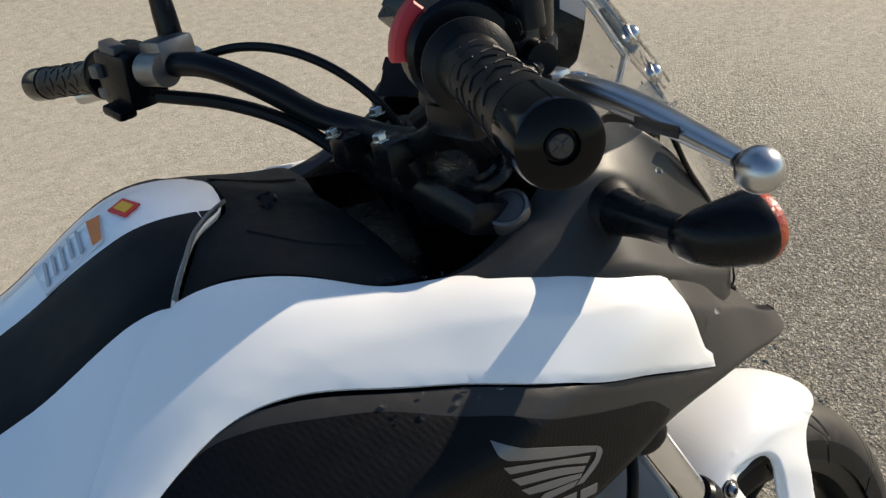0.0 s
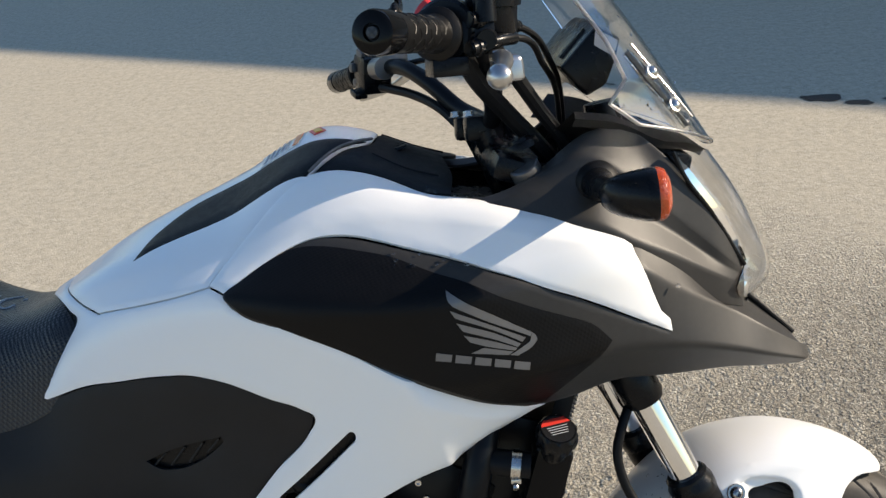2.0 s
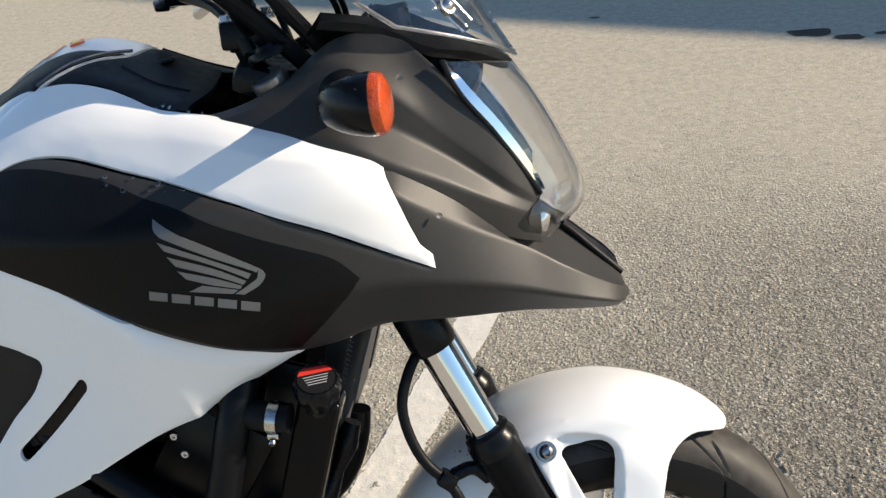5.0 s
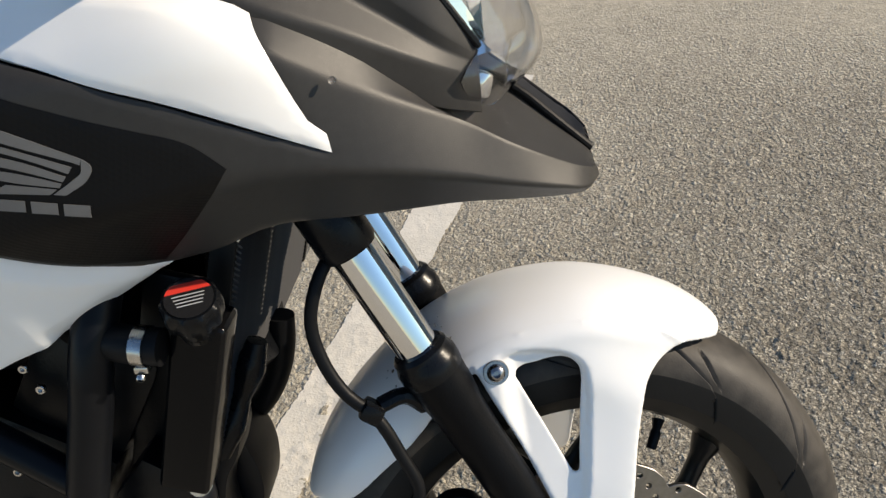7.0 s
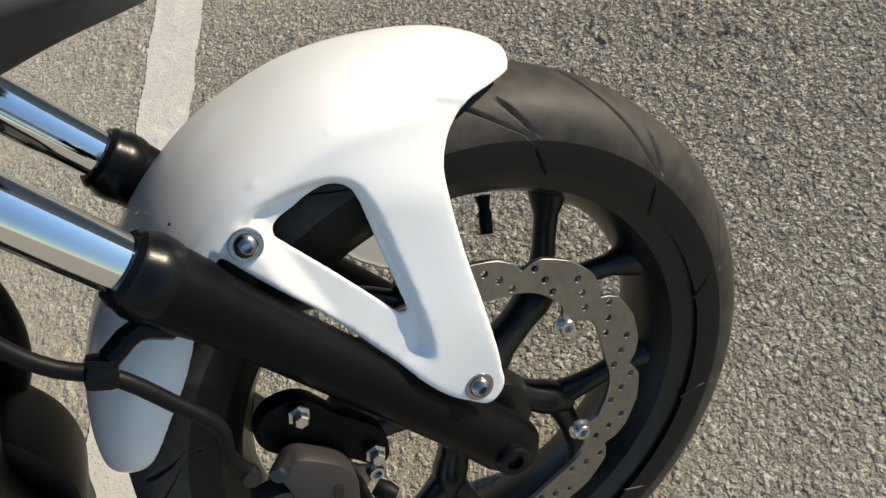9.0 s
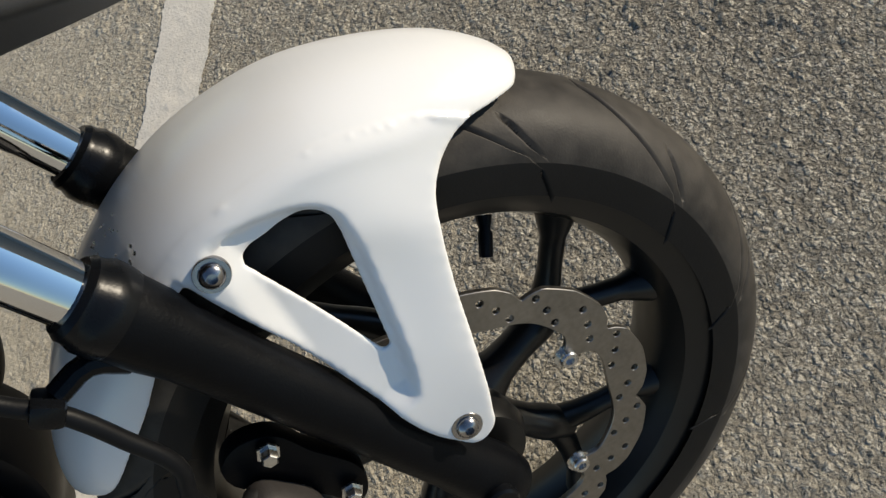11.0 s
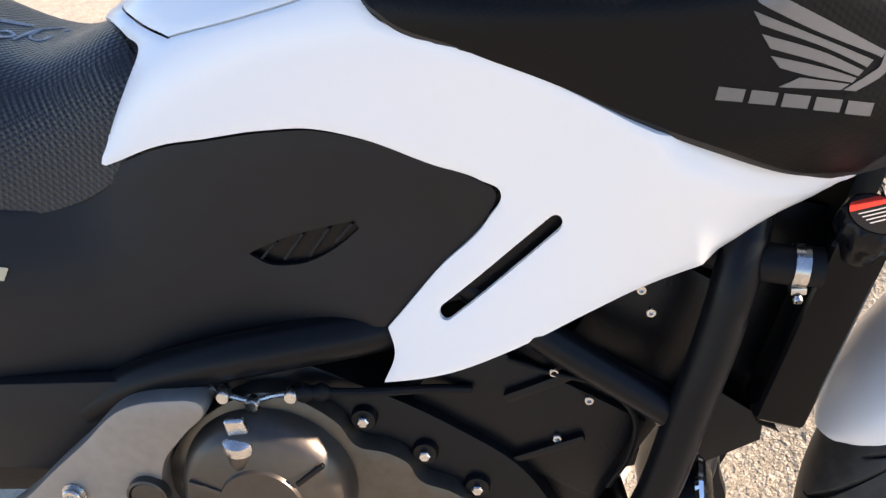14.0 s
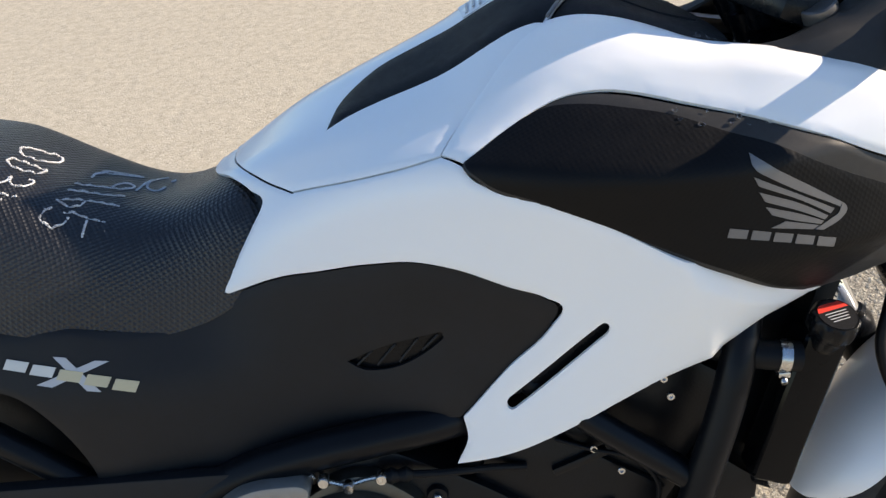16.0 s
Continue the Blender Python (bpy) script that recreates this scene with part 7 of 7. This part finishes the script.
part("caliper_arm", yplate([(-0.18, 0.4224), (-0.1688, 0.4252), (-0.1502, 0.4156), (-0.1513, 0.3989), (-0.1696, 0.3997), (-0.1824, 0.406)], -.126, .022, 0.006), CALIPER_GREY, cal)
part("maker_bar", rbox((0.036, 0.0015, 0.007), (-0.1297, -.1316, 0.3845), 0.0004, (0, -62, 0)), STEEL_DARK, face, "maker's mark as a plain bar")
part("caliper_bracket", yplate([(-0.1328, 0.4753), (-0.1079, 0.4698), (-0.0918, 0.4366), (-0.0741, 0.3848), (-0.0849, 0.3662), (-0.1085, 0.3926), (-0.1275, 0.4277), (-0.1463, 0.4387), (-0.1488, 0.4625)], -.106, .018, 0.004), FORK_BLACK, cal)
for x, z in ((-0.1128, 0.4618), (-0.0882, 0.3865)):
    part("caliper_bolt", bolt_head((x, -.113, z), Y_AX, 0.0064, 0.008, socket=False, flange=0.0088), STEEL, cal)
part("slide_pin", lathe([(0, 0.012), (0.0055, 0.012), (0.007, 0.010), (0.007, -0.01), (0, -0.01)], 18, (-0.1432, -.126, 0.4432), (-0.4, -0.85, 0.35)), STEEL_DARK, cal)
part("pin_boot", tube([(-0.1045, -.112, 0.3575), (-0.1005, -.118, 0.3515), (-0.0965, -.122, 0.3455)], 0.008, 14, smooth=False, radii=[0.007, 0.0095, 0.0075]), RUBBER_HOSE, cal)
part("bleed_nipple", lathe([(0, 0.010), (0.003, 0.010), (0.0045, 0.006), (0.006, 0.004), (0.006, -0.004), (0, -0.004)], 12, (-0.17, -.114, 0.3563), (-0.5, -0.8, 0)), STEEL, cal)
part("pad_spring", rbox((0.018, 0.004, 0.020), (-0.1480, -.120, 0.3443), 0.001, (0, 12, 0)), COPPER, cal)
bhose = part("brake_line", tube([(-.165, -.03, .79), (-.190, -.09, .742), (-.212, -.108, .712), (-.223, -.110, .680), (-.220, -.112, .645), (-.205, -.115, .608), (-.185, -.118, .585), (-.168, -.120, .542), (-.158, -.121, .495), (-0.1664, -.121, 0.4760), (-0.1644, -.121, 0.454)], 0.0060, 14), RUBBER_HOSE, bike, "black rubber brake line", STEER)
part("line_clip", join(rbox((0.021, 0.022, 0.018), (-.186, -.116, .588), 0.005, (0, 40, 0)), tube([(-.178, -.112, .590), (-.155, -.105, .592), (-.138, -.100, .575)], 0.008, 10)), SMOOTH_BLACK, bhose)
part("banjo", lathe([(0, 0.005), (0.007, 0.005), (0.008, 0), (0.007, -0.006), (0, -0.006)], 14, (-0.1644, -.123, 0.4510), Y_AX), STEEL_DARK, bhose)

# water on the screen
rnd = random.Random(21)
spots = []
for k in range(150):
    v = screen.data.vertices[rnd.randrange(51 * 41)]
    if v.co.y < 0.06:
        spots.append(tuple(v.co + Vector((rnd.uniform(-.003, .003), rnd.uniform(-.003, .003), rnd.uniform(-.003, .003)))))
drops("water", spots, screen, 22, (0.7, -0.5, 0.5), (0.0010, 0.0024))
